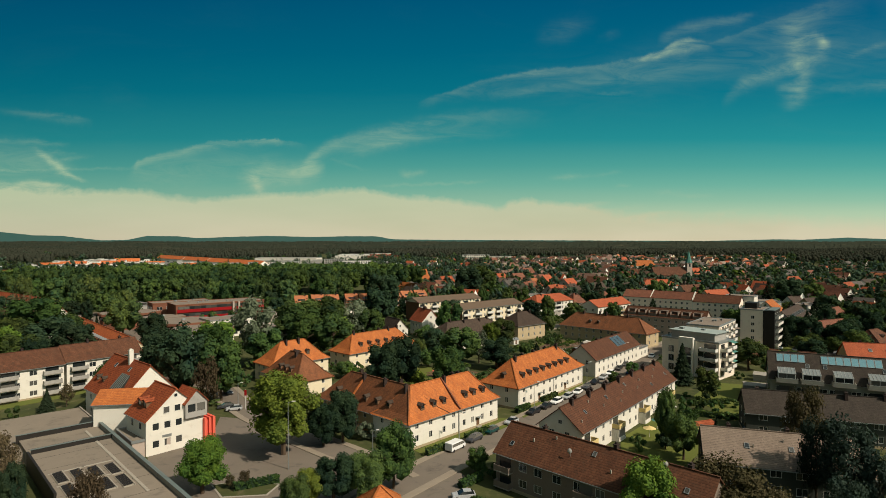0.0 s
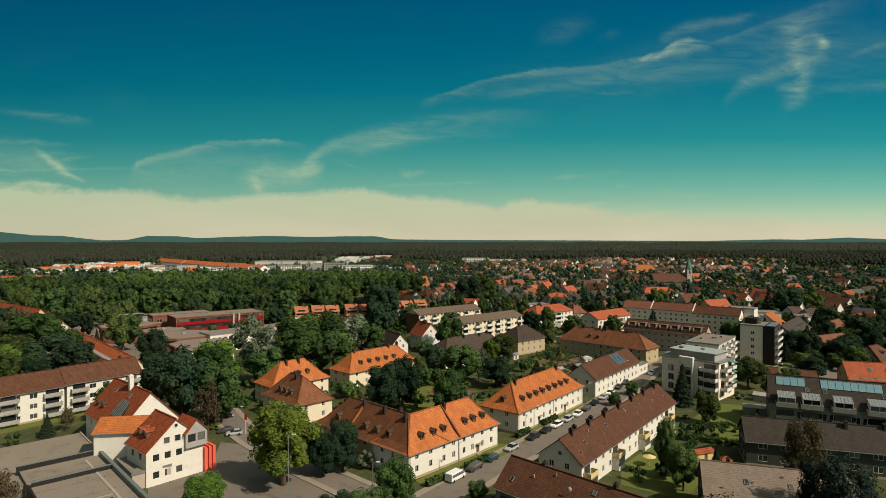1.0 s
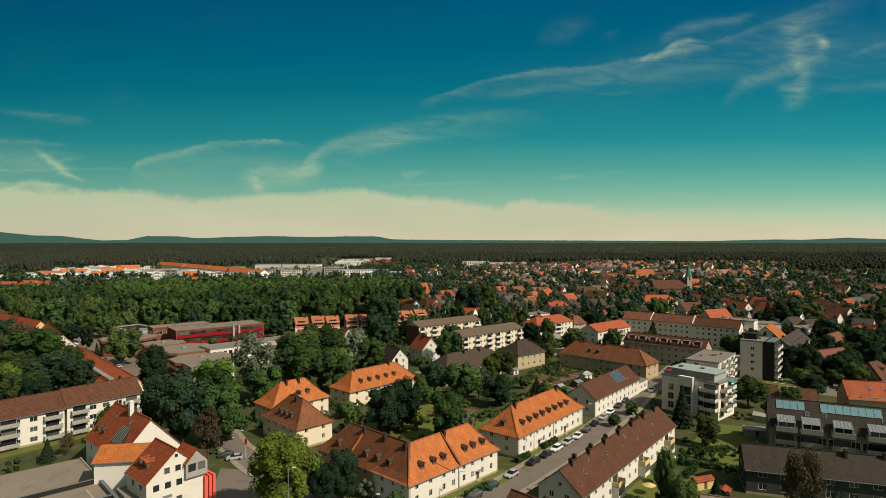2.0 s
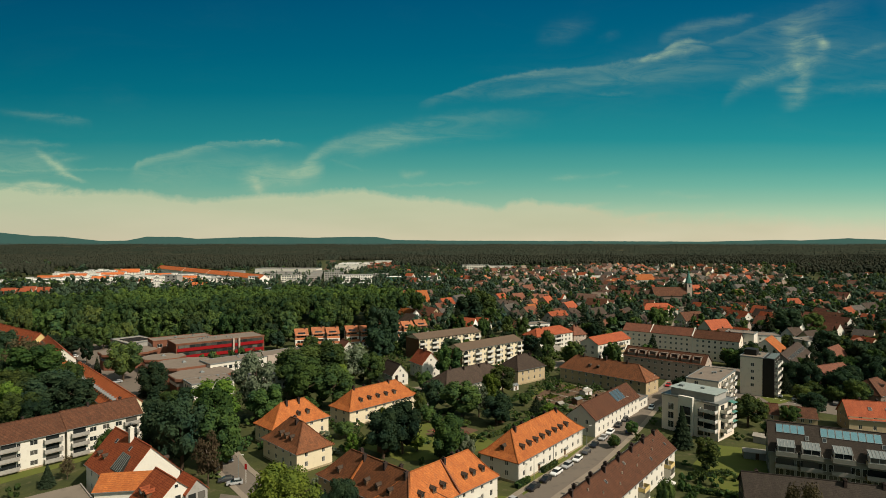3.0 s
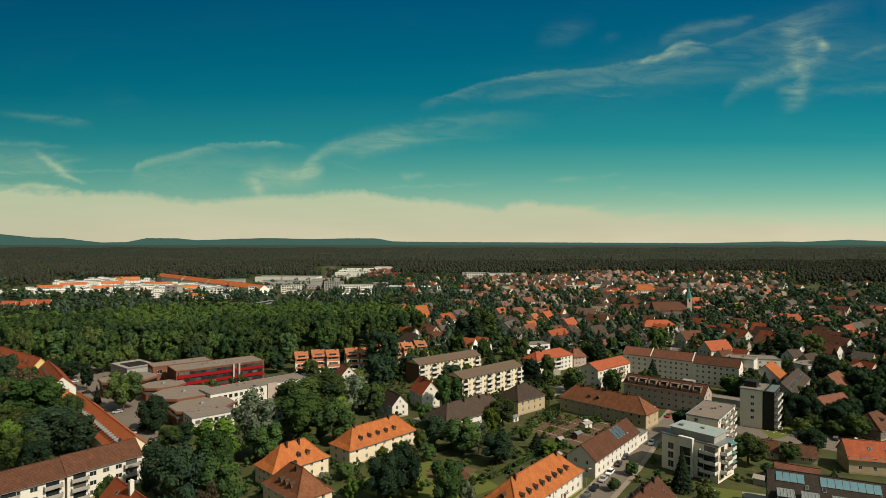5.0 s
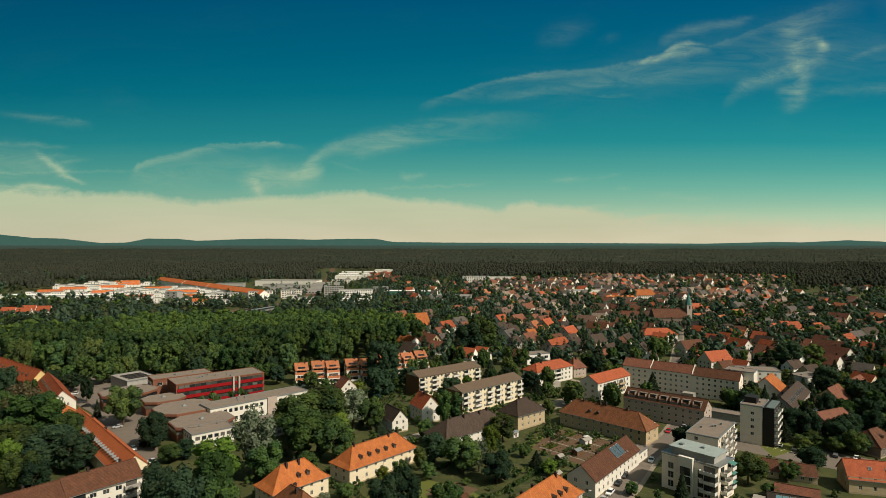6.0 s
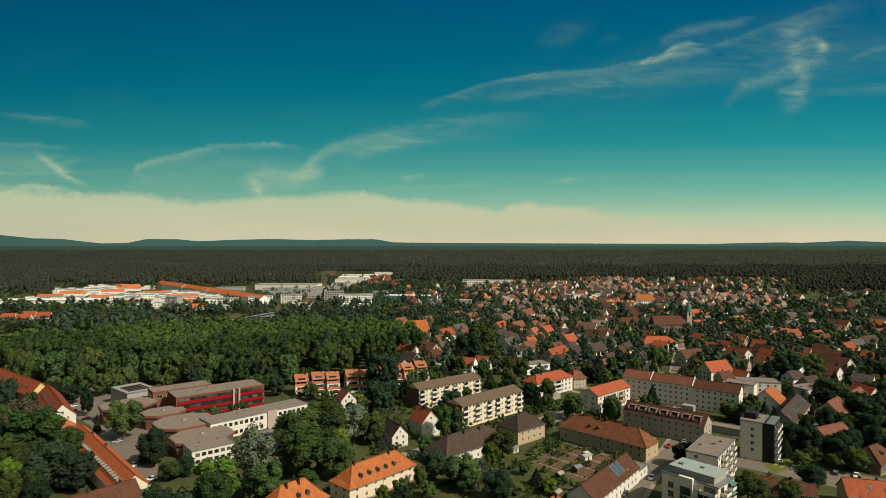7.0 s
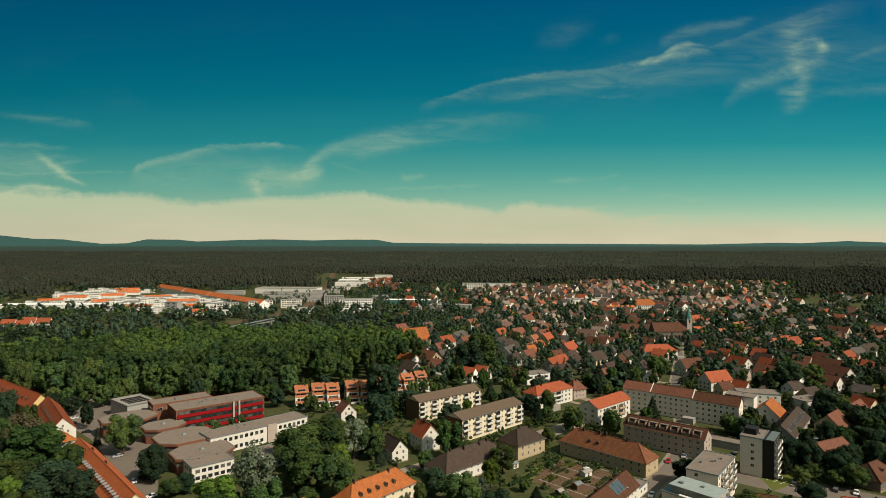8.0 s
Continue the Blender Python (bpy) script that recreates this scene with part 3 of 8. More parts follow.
def beam(bm, p, q, w, h):
    """A bar from p to q, w wide and h high."""
    p, q = Vector(p), Vector(q)
    d = (q - p).normalized()
    side = d.cross(Vector((0, 0, 1)))
    side = side.normalized() * w / 2 if side.length > 1e-4 else Vector((w / 2, 0, 0))
    up = side.cross(d).normalized() * h / 2
    v = [bm.verts.new(e + s * side + t * up) for e in (p, q) for s, t in ((-1, -1), (1, -1), (1, 1), (-1, 1))]
    for f in ((0, 1, 2, 3), (7, 6, 5, 4), (0, 4, 5, 1), (1, 5, 6, 2), (2, 6, 7, 3), (3, 7, 4, 0)):
        bm.faces.new([v[i] for i in f])
    return bm


def slab(bm, pts, faces, thick):
    """A sheet given by points and faces, with that thickness straight down."""
    top, low = [bm.verts.new(p) for p in pts], [bm.verts.new((p[0], p[1], p[2] - thick)) for p in pts]
    count = {}
    for f in faces:
        bm.faces.new([top[i] for i in f])
        bm.faces.new([low[i] for i in reversed(f)])
        for a, b in zip(f, f[1:] + f[:1]):
            count.setdefault(frozenset((a, b)), []).append((a, b))
    for (a, b), *more in count.values():
        if not more:
            bm.faces.new([top[b], top[a], low[a], low[b]])
    return bm


def prism(bm, outline, z0, z1):
    """An upright prism over an outline in plan."""
    low, top = [bm.verts.new((x, y, z0)) for x, y in outline], [bm.verts.new((x, y, z1)) for x, y in outline]
    n = len(outline)
    bm.faces.new(list(reversed(low)))
    bm.faces.new(top)
    for i in range(n):
        bm.faces.new([low[i], low[(i + 1) % n], top[(i + 1) % n], top[i]])
    return bm


WINDOWS, FAR_WINDOWS, PLOTS = {}, {}, []


def lattice(bm, xs, zs, solid, y0, y1):
    """A plate of one piece over a grid of cells, with openings where a cell is not solid."""
    verts = {}

    def vert(i, k, y):
        if (i, k, y) not in verts:
            verts[i, k, y] = bm.verts.new((xs[i], y, zs[k]))
        return verts[i, k, y]

    cells = {(i, k) for i in range(len(xs) - 1) for k in range(len(zs) - 1) if solid(i, k)}
    for i, k in cells:
        ring = [(i, k), (i + 1, k), (i + 1, k + 1), (i, k + 1)]
        bm.faces.new([vert(*c, y0) for c in ring])
        bm.faces.new([vert(*c, y1) for c in reversed(ring)])
        for (p, q), o in zip(zip(ring, ring[1:] + ring[:1]), ((i, k - 1), (i + 1, k), (i, k + 1), (i - 1, k))):
            if o not in cells:
                bm.faces.new([vert(*q, y0), vert(*p, y0), vert(*p, y1), vert(*q, y1)])
    return bm


def window_meshes(w, h, bars, dark):
    """Frame, pane, and both in one mesh for a window, shared by all of one size; outside is -y."""
    key = (round(w, 2), round(h, 2), bars, dark)
    if key not in WINDOWS:
        b = 0.08
        xs = [-w / 2, -w / 2 + b]
        for i in range(bars):
            x = -w / 2 + w * (i + 1) / (bars + 1)
            xs += [x - 0.04, x + 0.04]
        xs += [w / 2 - b, w / 2]
        zs = [0, b, h - b, h]
        solid = lambda i, k: k != 1 or i % 2 == 0
        frame_mat = M_DARKFRAME if dark else M_FRAME
        f = mesh_of(lattice(bmesh.new(), xs, zs, solid, 0.05, 0.13), "window", frame_mat)
        p = mesh_of(boxes((-w / 2 + 0.03, w / 2 - 0.03, 0.085, 0.105, 0.03, h - 0.03)), "pane", M_GLASS)
        both = lattice(bmesh.new(), xs, zs, solid, 0.05, 0.13)
        n = len(both.faces)
        both.faces.ensure_lookup_table()
        for i in range(len(xs) // 2 - 1):
            k = 2 * i + 1
            face = both.faces.new([both.verts.new(q) for q in ((xs[k], 0.09, b), (xs[k + 1], 0.09, b), (xs[k + 1], 0.09, h - b), (xs[k], 0.09, h - b))])
            face.material_index = 1
        me = mesh_of(both, "window", frame_mat)
        me.materials.append(M_GLASS)
        WINDOWS[key] = f, p, me
    return WINDOWS[key]


def window(parent, at, w, h, bars=1, dark=False, name="window"):
    """Near houses get frame and pane, those further on one mesh a window, far ones all their windows in one mesh."""
    f, p, both = window_meshes(w, h, bars, dark)
    far = parent.location.y
    if far < 200:
        ob = part(name, f, None, parent, at=at)
        part("pane", p, None, ob)
        return ob
    if far < 420:
        return part(name, both, None, parent, at=at)
    FAR_WINDOWS.setdefault(parent, []).append((at, w, h))


def finish_far_windows():
    for parent, todo in FAR_WINDOWS.items():
        bm = bmesh.new()
        for at, w, h in todo:
            vs = [bm.verts.new(at @ Vector(q)) for q in ((-w / 2, 0.06, 0), (w / 2, 0.06, 0), (w / 2, 0.06, h), (-w / 2, 0.06, h))]
            bm.faces.new(vs)
        me = bpy.data.meshes.new("windows")
        bm.to_mesh(me)
        bm.free()
        me.materials.append(M_GLASS)
        tagged(part("windows", me, None, parent), kind="stuff")


SIDES = {"S": lambda L, W: (Vector((0, 0, 0)), Vector((1, 0, 0)), L, 0), "E": lambda L, W: (Vector((L, 0, 0)), Vector((0, 1, 0)), W, 90),
         "N": lambda L, W: (Vector((L, W, 0)), Vector((-1, 0, 0)), L, 180), "W": lambda L, W: (Vector((0, W, 0)), Vector((0, -1, 0)), W, 270)}


def shell(bm, L, W, z0, z1, holes, deep=0.16):
    """Four walls over a rectangle; holes: per side rows of (middle, sill, width, height), cut through with their reveals."""
    for side, make in SIDES.items():
        o, u, length, _ = make(L, W)
        inward = Vector((-u.y, u.x, 0))
        cut = [(c - w / 2, c + w / 2, s, s + h) for c, s, w, h in holes.get(side, ())]
        us = sorted({0.0, length, *(round(e, 3) for a in cut for e in a[:2])})
        zs = sorted({z0, z1, *(round(e, 3) for a in cut for e in a[2:])})
        grid = {}

        def vert(i, k):
            if (i, k) not in grid:
                grid[i, k] = bm.verts.new(o + u * us[i] + Vector((0, 0, zs[k])))
            return grid[i, k]

        for i in range(len(us) - 1):
            for k in range(len(zs) - 1):
                x, z = (us[i] + us[i + 1]) / 2, (zs[k] + zs[k + 1]) / 2
                if not any(a < x < b and c < z < d for a, b, c, d in cut):
                    bm.faces.new([vert(i, k), vert(i + 1, k), vert(i + 1, k + 1), vert(i, k + 1)])
        for a, b, c, d in cut:
            ring = [o + u * x + Vector((0, 0, z)) for x, z in ((a, c), (b, c), (b, d), (a, d))]
            for p, q in zip(ring, ring[1:] + ring[:1]):
                bm.faces.new([bm.verts.new(e) for e in (p, q, q + inward * deep, p + inward * deep)])
    return bm


def side_pose(side, L, W, c, z):
    o, u, _, turn = SIDES[side](L, W)
    p = o + u * c
    return pose(p.x, p.y, z, 0, 0, turn)


def roof_shape(L, W, eave, ridge, hip0, hip1, over, flare):
    """Points, faces and ridge lines of a gabled (hip 0) or hipped roof, a little flatter over the eaves."""
    slope = (ridge - eave) / (W / 2)
    zo = eave - over * slope * (0.6 if flare else 1.0)
    g0, g1 = (over if hip0 else 0.35), (over if hip1 else 0.35)
    x0, x1, y0, y1 = -g0, L + g1, -over, W + over
    pts = [(x0, y0, zo), (x1, y0, zo), (x1, y1, zo), (x0, y1, zo)]
    if flare:
        q = flare
        zq = eave + q * slope * 0.72
        k = q / (W / 2)
        a0, a1 = (hip0 * k if hip0 else x0), (L - hip1 * k if hip1 else x1)
        pts += [(a0, q, zq), (a1, q, zq), (a1, W - q, zq), (a0, W - q, zq)]
    b = len(pts)
    pts += [(hip0 if hip0 else x0, W / 2, ridge), (L - hip1 if hip1 else x1, W / 2, ridge)]
    e = 4 if flare else 0
    faces = [[e, e + 1, b + 1, b], [e + 2, e + 3, b, b + 1]]
    if flare:
        faces += [[0, 1, 5, 4], [2, 3, 7, 6]]
        if hip0:
            faces += [[3, 0, 4, 7]]
        if hip1:
            faces += [[1, 2, 6, 5]]
    if hip0:
        faces += [[e + 3, e, b]]
    if hip1:
        faces += [[e + 1, e + 2, b + 1]]
    lines = [(pts[b], pts[b + 1])]
    for hip, corners in ((hip0, (0, 3)), (hip1, (1, 2))):
        if hip:
            for c in corners:
                lines += [(pts[c], pts[c + 4]), (pts[c + 4], pts[b + (c in (1, 2))])] if flare else [(pts[c], pts[b + (c in (1, 2))])]
    return pts, faces, lines


def chimney(parent, x, y, top, z0, w=0.6, d=0.9, material=None, label=""):
    bm = boxes((x - w / 2, x + w / 2, y - d / 2, y + d / 2, z0, top), (x - w / 2 - 0.08, x + w / 2 + 0.08, y - d / 2 - 0.08, y + d / 2 + 0.08, top, top + 0.12),
               (x - w / 4, x + w / 4, y - d / 4, y + d / 4, top + 0.12, top + 0.4))
    return part("chimney", bm, material or M_SOOT, parent, label)


def dormer(parent, x, y, z, wide=1.15, high=0.95, deep=1.6, material=None, turn=0.0):
    """A small dormer with a peaked roof; its front faces -y before the turn."""
    m = pose(x, y, z, 0, 0, turn)
    w = wide / 2
    bm = boxes((-w, -w + 0.12, 0, deep, -0.3, high), (w - 0.12, w, 0, deep, -0.3, high), (-w + 0.12, w - 0.12, 0, 0.1, -0.3, 0.1), (-w + 0.12, w - 0.12, 0.02, 0.12, high - 0.12, high))
    d = part("dormer", bm, M_TIMBER, parent, at=m)
    rf = slab(bmesh.new(), [(-w - 0.2, -0.25, high - 0.08), (0, -0.25, high + 0.42), (w + 0.2, -0.25, high - 0.08), (-w - 0.2, deep + 0.5, high - 0.08), (0, deep + 1.1, high + 0.42), (w + 0.2, deep + 0.5, high - 0.08)],
              [[0, 1, 4, 3], [1, 2, 5, 4]], 0.1)
    part("dormer_roof", rf, material or M_DARK, d)
    part("pane", boxes((-w + 0.12, w - 0.12, 0.06, 0.10, 0.1, high - 0.12)), M_GLASS, d)
    return d


def skylight(parent, x, y, z, wide, long, slope, turn=0.0, glass=None):
    """A roof window lying in the slope; slope is rise over run."""
    tilt = math.degrees(math.atan(slope))
    m = pose(x, y, z, 0, 0, turn) @ pose(0, 0, 0, tilt, 0, 0)
    w, h = wide / 2, long / 2
    bm = boxes((-w, -w + 0.08, -h, h, -0.05, 0.12), (w - 0.08, w, -h, h, -0.05, 0.12), (-w + 0.08, w - 0.08, -h, -h + 0.08, -0.05, 0.12), (-w + 0.08, w - 0.08, h - 0.08, h, -0.05, 0.12))
    s = part("skylight", bm, M_ZINC, parent, at=m)
    part("pane", boxes((-w + 0.06, w - 0.06, -h + 0.06, h - 0.06, 0.04, 0.08)), glass or M_GLASS, s)
    return s


def rows(length, n, margin):
    return [margin + (length - 2 * margin) * (i + 0.5) / n for i in range(n)]


def house(name, x, y, rot, L, W, eave, ridge, label, wall=None, roof=None, hip0=0.0, hip1=0.0, over=0.5, flare=0.0, sills=(1.5, 4.2), ws=(1.0, 1.4),
          S=0, E=0, N=0, WW=0, chimneys=(), dormers=(), category="house", group="", gable_windows=(), doors=(), plinth=True, pipes=(), bars=1, roof_len=0.0, verge=None, dormer_roof=None):
    """A house over a rectangle whose corner (x, y) is nearest; long side S, ridge along it. S, E, N, WW: windows in a row on each side."""
    h = thing(name, x, y, rot, label, category, group)
    PLOTS.append((x, y, rot, L, W))
    holes = {}
    for side, n in (("S", S), ("E", E), ("N", N), ("W", WW)):
        length = L if side in "SN" else W
        cs = n if isinstance(n, (list, tuple)) else rows(length, n, min(1.2, length * 0.1)) if n else ()
        holes[side] = [(c, s, *ws) for s in sills for c in cs if not any(d[0] == side and abs(c - d[1]) < 1.3 and s < 2.2 for d in doors)]
        holes[side] += [(c, 0.35, 1.1, 2.1) for sd, c in doors if sd == side]
    bm = shell(bmesh.new(), L, W, 0, eave, holes)
    slope = (ridge - eave) / (W / 2)
    for gx, hip in ((0, hip0), (L, hip1)):
        if not hip and not (roof_len and gx):
            bm.faces.new([bm.verts.new(p) for p in ((gx, 0, eave), (gx, W, eave), (gx, W / 2, ridge - 0.05))])
    body = part("wall", bm, wall or M_WHITE, h)
    pts, faces, lines = roof_shape(roof_len or L, W, eave, ridge, hip0, hip1, over, flare)
    rf = part("roof", slab(bmesh.new(), pts, faces, 0.2), roof or M_ORANGE, h)
    cap = bmesh.new()
    for p, q in lines:
        beam(cap, (p[0], p[1], p[2] + 0.04), (q[0], q[1], q[2] + 0.04), 0.3, 0.16)
    part("ridge_cap", cap, roof or M_ORANGE, rf)
    zo = pts[0][2]
    for a, b, off in ((0, 1, -0.07), (3, 2, 0.07)):
        if y < 300 and (a == 0 or y < 170):
            part("gutter", beam(bmesh.new(), (pts[a][0], pts[a][1] + off, zo - 0.12), (pts[b][0], pts[b][1] + off, zo - 0.12), 0.14, 0.13), M_ZINC, rf)
    if verge:
        for gx, hip in ((0, hip0), (L, hip1)):
            if not hip:
                vb, xx = bmesh.new(), (pts[0][0] - 0.03 if gx == 0 else pts[1][0] + 0.03)
                beam(vb, (xx, -over, zo - 0.05), (xx, W / 2, ridge - 0.05), 0.12, 0.3), beam(vb, (xx, W + over, zo - 0.05), (xx, W / 2, ridge - 0.05), 0.12, 0.3)
                part("verge_board", vb, verge, rf)
    for side, cuts in holes.items():
        for c, s, w, hh in cuts:
            if hh > 2 and s < 0.5 and w < 1.2:
                d = part("door", boxes((-w / 2, w / 2, 0.05, 0.12, 0, hh)), M_TIMBER, h, "dark brown wooden door", side_pose(side, L, W, c, s))
                part("door_canopy", boxes((-w / 2 - 0.3, w / 2 + 0.3, -0.8, 0, hh + 0.05, hh + 0.17)), M_ZINC, d)
                part("step", boxes((-w / 2 - 0.2, w / 2 + 0.2, -0.6, 0, -s, 0)), M_CONCRETE, d)
            else:
                window(h, side_pose(side, L, W, c, s), w, hh, bars)
    for side, c, z, w, hh in gable_windows:
        m = side_pose(side, L, W, c, z) @ pose(0, -0.14, 0)
        window(h, m, w, hh, bars)
    if plinth:
        part("plinth", boxes((-0.04, L + 0.04, -0.04, W + 0.04, 0, 0.55)), M_PLINTH, h)
    for cx, cy, high in chimneys:
        zr = ridge - abs(cy - W / 2) * slope
        chimney(h, cx, cy, zr + high, zr - 0.8)
    for side, c, inset in dormers:
        z = eave + inset * slope
        if side == "S":
            dormer(h, c, inset, z, material=dormer_roof, turn=0)
        elif side == "N":
            dormer(h, c, W - inset, z, material=dormer_roof, turn=180)
        elif side == "W":
            dormer(h, inset * (hip0 / (W / 2)), c, z, material=dormer_roof, turn=270)
        else:
            dormer(h, L - inset * (hip1 / (W / 2)), c, z, material=dormer_roof, turn=90)
    for side, c in pipes:
        part("downpipe", boxes((-0.06, 0.06, -0.14, -0.03, 0.2, eave - 0.1)), M_ZINC, h, at=side_pose(side, L, W, c, 0))
    return h


def balcony(parent, side, L, W, c, z, wide, deep=1.4, material=None, label="", high=1.0):
    """A slab with a parapet on three sides, hung on a wall."""
    m = side_pose(side, L, W, c, z)
    b = part("balcony", boxes((-wide / 2, wide / 2, -deep, -0.01, -0.18, 0)), M_CONCRETE, parent, at=m)
    t = 0.08
    part("parapet", boxes((-wide / 2, wide / 2, -deep, -deep + t, 0.05, high), (-wide / 2, -wide / 2 + t, -deep + t, -0.02, 0.05, high), (wide / 2 - t, wide / 2, -deep + t, -0.02, 0.05, high)), material or M_FRAME, b, label)
    # Dark glass panel standing for the door and the recess's shade
    part("balcony_door", boxes((-wide * 0.36, wide * 0.36, -0.05, -0.012, 0.05, 2.15)), M_GLASS, b)
    return b


def flat_block(name, x, y, rot, L, W, high, label, wall=None, sills=(), ws=(1.2, 1.3), S=0, E=0, N=0, WW=0, top=None, edge=None, category="apartment block", group="", vents=3, bars=1, base=0.0):
    """A block with a flat gravelled roof behind a low parapet."""
    h = thing(name, x, y, rot, label, category, group, z=base)
    PLOTS.append((x, y, rot, L, W))
    holes = {}
    for side, n in (("S", S), ("E", E), ("N", N), ("W", WW)):
        length = L if side in "SN" else W
        cs = n if isinstance(n, (list, tuple)) else rows(length, n, min(1.0, length * 0.1)) if n else ()
        holes[side] = [(c, s, *ws) for s in sills for c in cs]
    part("wall", shell(bmesh.new(), L, W, 0, high, holes), wall or M_WHITE, h)
    o = 0.12
    rf = part("roof", boxes((-o, L + o, -o, W + o, high, high + 0.22)), top or M_GRAVEL, h)
    part("roof_edge", boxes((-o - 0.05, L + o + 0.05, -o - 0.05, -o + 0.25, high - 0.1, high + 0.42), (-o - 0.05, L + o + 0.05, W + o - 0.25, W + o + 0.05, high - 0.1, high + 0.42),
                            (-o - 0.05, -o + 0.25, -o + 0.25, W + o - 0.25, high - 0.1, high + 0.42), (L + o - 0.25, L + o + 0.05, -o + 0.25, W + o - 0.25, high - 0.1, high + 0.42)), edge or M_ZINC, rf)
    rng = random.Random(int(abs(x * 7 + y * 13)))
    for _ in range(vents):
        cx, cy = rng.uniform(0.2, 0.8) * L, rng.uniform(0.2, 0.8) * W
        part("roof_vent", boxes((cx - 0.35, cx + 0.35, cy - 0.35, cy + 0.35, high + 0.2, high + 0.75), (cx - 0.45, cx + 0.45, cy - 0.45, cy + 0.45, high + 0.75, high + 0.85)), M_ZINC, rf)
    for side, cuts in holes.items():
        for c, s, w, hh in cuts:
            window(h, side_pose(side, L, W, c, s), w, hh, bars)
    return h


# ---- trees ----
def crown_mesh(name, material, seed, rx, h0, h1, count, size, lobes=9, conical=0.0, gaps=0.35, loose=0.42, tri=False, core=0.80):
    """A crown of many small leaf sprays set over uneven lobes, joined in one mesh."""
    rng = np.random.default_rng(seed)
    cz, rz = (h0 + h1) / 2, (h1 - h0) / 2
    cen, rad = [], []
    for i in range(lobes):
        f = (i + 0.5) / lobes
        z = -0.80 + 1.62 * f
        spread = math.sqrt(max(0.04, 1 - z * z)) * (1 - conical * (z * 0.5 + 0.5))
        a = i * 2.4 + rng.uniform(-0.6, 0.6)
        r = rx * 0.70 * spread * rng.uniform(0.55, 1.12)
        cen.append((math.cos(a) * r, math.sin(a) * r, cz + z * rz * 0.84 + rng.uniform(-0.06, 0.06) * rz))
        rad.append(rx * rng.uniform(0.24, 0.44) * (1 - conical * 0.6 * f))
    cen, rad = np.array(cen), np.array(rad)
    pick = rng.integers(0, lobes, count)
    d = rng.normal(size=(count, 3))
    d /= np.linalg.norm(d, axis=1)[:, None]
    d[:, 2] = np.where(d[:, 2] < -0.3, -d[:, 2] * 0.6, d[:, 2])
    d /= np.linalg.norm(d, axis=1)[:, None]
    p = cen[pick] + d * (rad[pick] * (1 - gaps * rng.random(count) ** 2))[:, None] * np.array([1, 1, min(1.25, rz / rx * 1.1)])
    n = d + rng.normal(size=(count, 3)) * loose + np.array([0, 0, 0.12])
    n /= np.linalg.norm(n, axis=1)[:, None]
    t = np.cross(n, rng.normal(size=(count, 3)))
    t /= np.linalg.norm(t, axis=1)[:, None]
    b = np.cross(n, t)
    s = size * rng.uniform(0.55, 1.3, count)[:, None]
    bend = -0.25 * s * n
    if tri:
        v = np.stack([p - t * s + bend, p + t * s * 0.7 - b * s * 0.8, p + t * s * 0.6 + b * s * 0.9], 1).reshape(-1, 3)
        f = [(3 * i, 3 * i + 1, 3 * i + 2) for i in range(count)]
    else:
        v = np.stack([p - t * s + bend, p - b * s * 0.62, p + t * s + bend, p + b * s * 0.62], 1).reshape(-1, 3)
        f = [(4 * i, 4 * i + 1, 4 * i + 3) for i in range(count)] + [(4 * i + 1, 4 * i + 2, 4 * i + 3) for i in range(count)]
    # solid knots hidden in each lobe, added to block light and deepen shade
    ball = bmesh.new()
    bmesh.ops.create_icosphere(ball, subdivisions=1, radius=1.0)
    bv = np.array([q.co[:] for q in ball.verts])
    ball.verts.index_update()
    bf = [[q.index for q in face.verts] for face in ball.faces]
    ball.free()
    v = v.tolist()
    for c, r in zip(cen, rad):
        k = len(v)
        v += (c + bv * (r * core * rng.uniform(0.85, 1.1, (len(bv), 1))) * np.array([1, 1, min(1.25, rz / rx * 1.1)])).tolist()
        f += [tuple(k + q for q in face) for face in bf]
    me = bpy.data.meshes.new(name)
    me.from_pydata(v, [], f)
    me.materials.append(material)
    return me


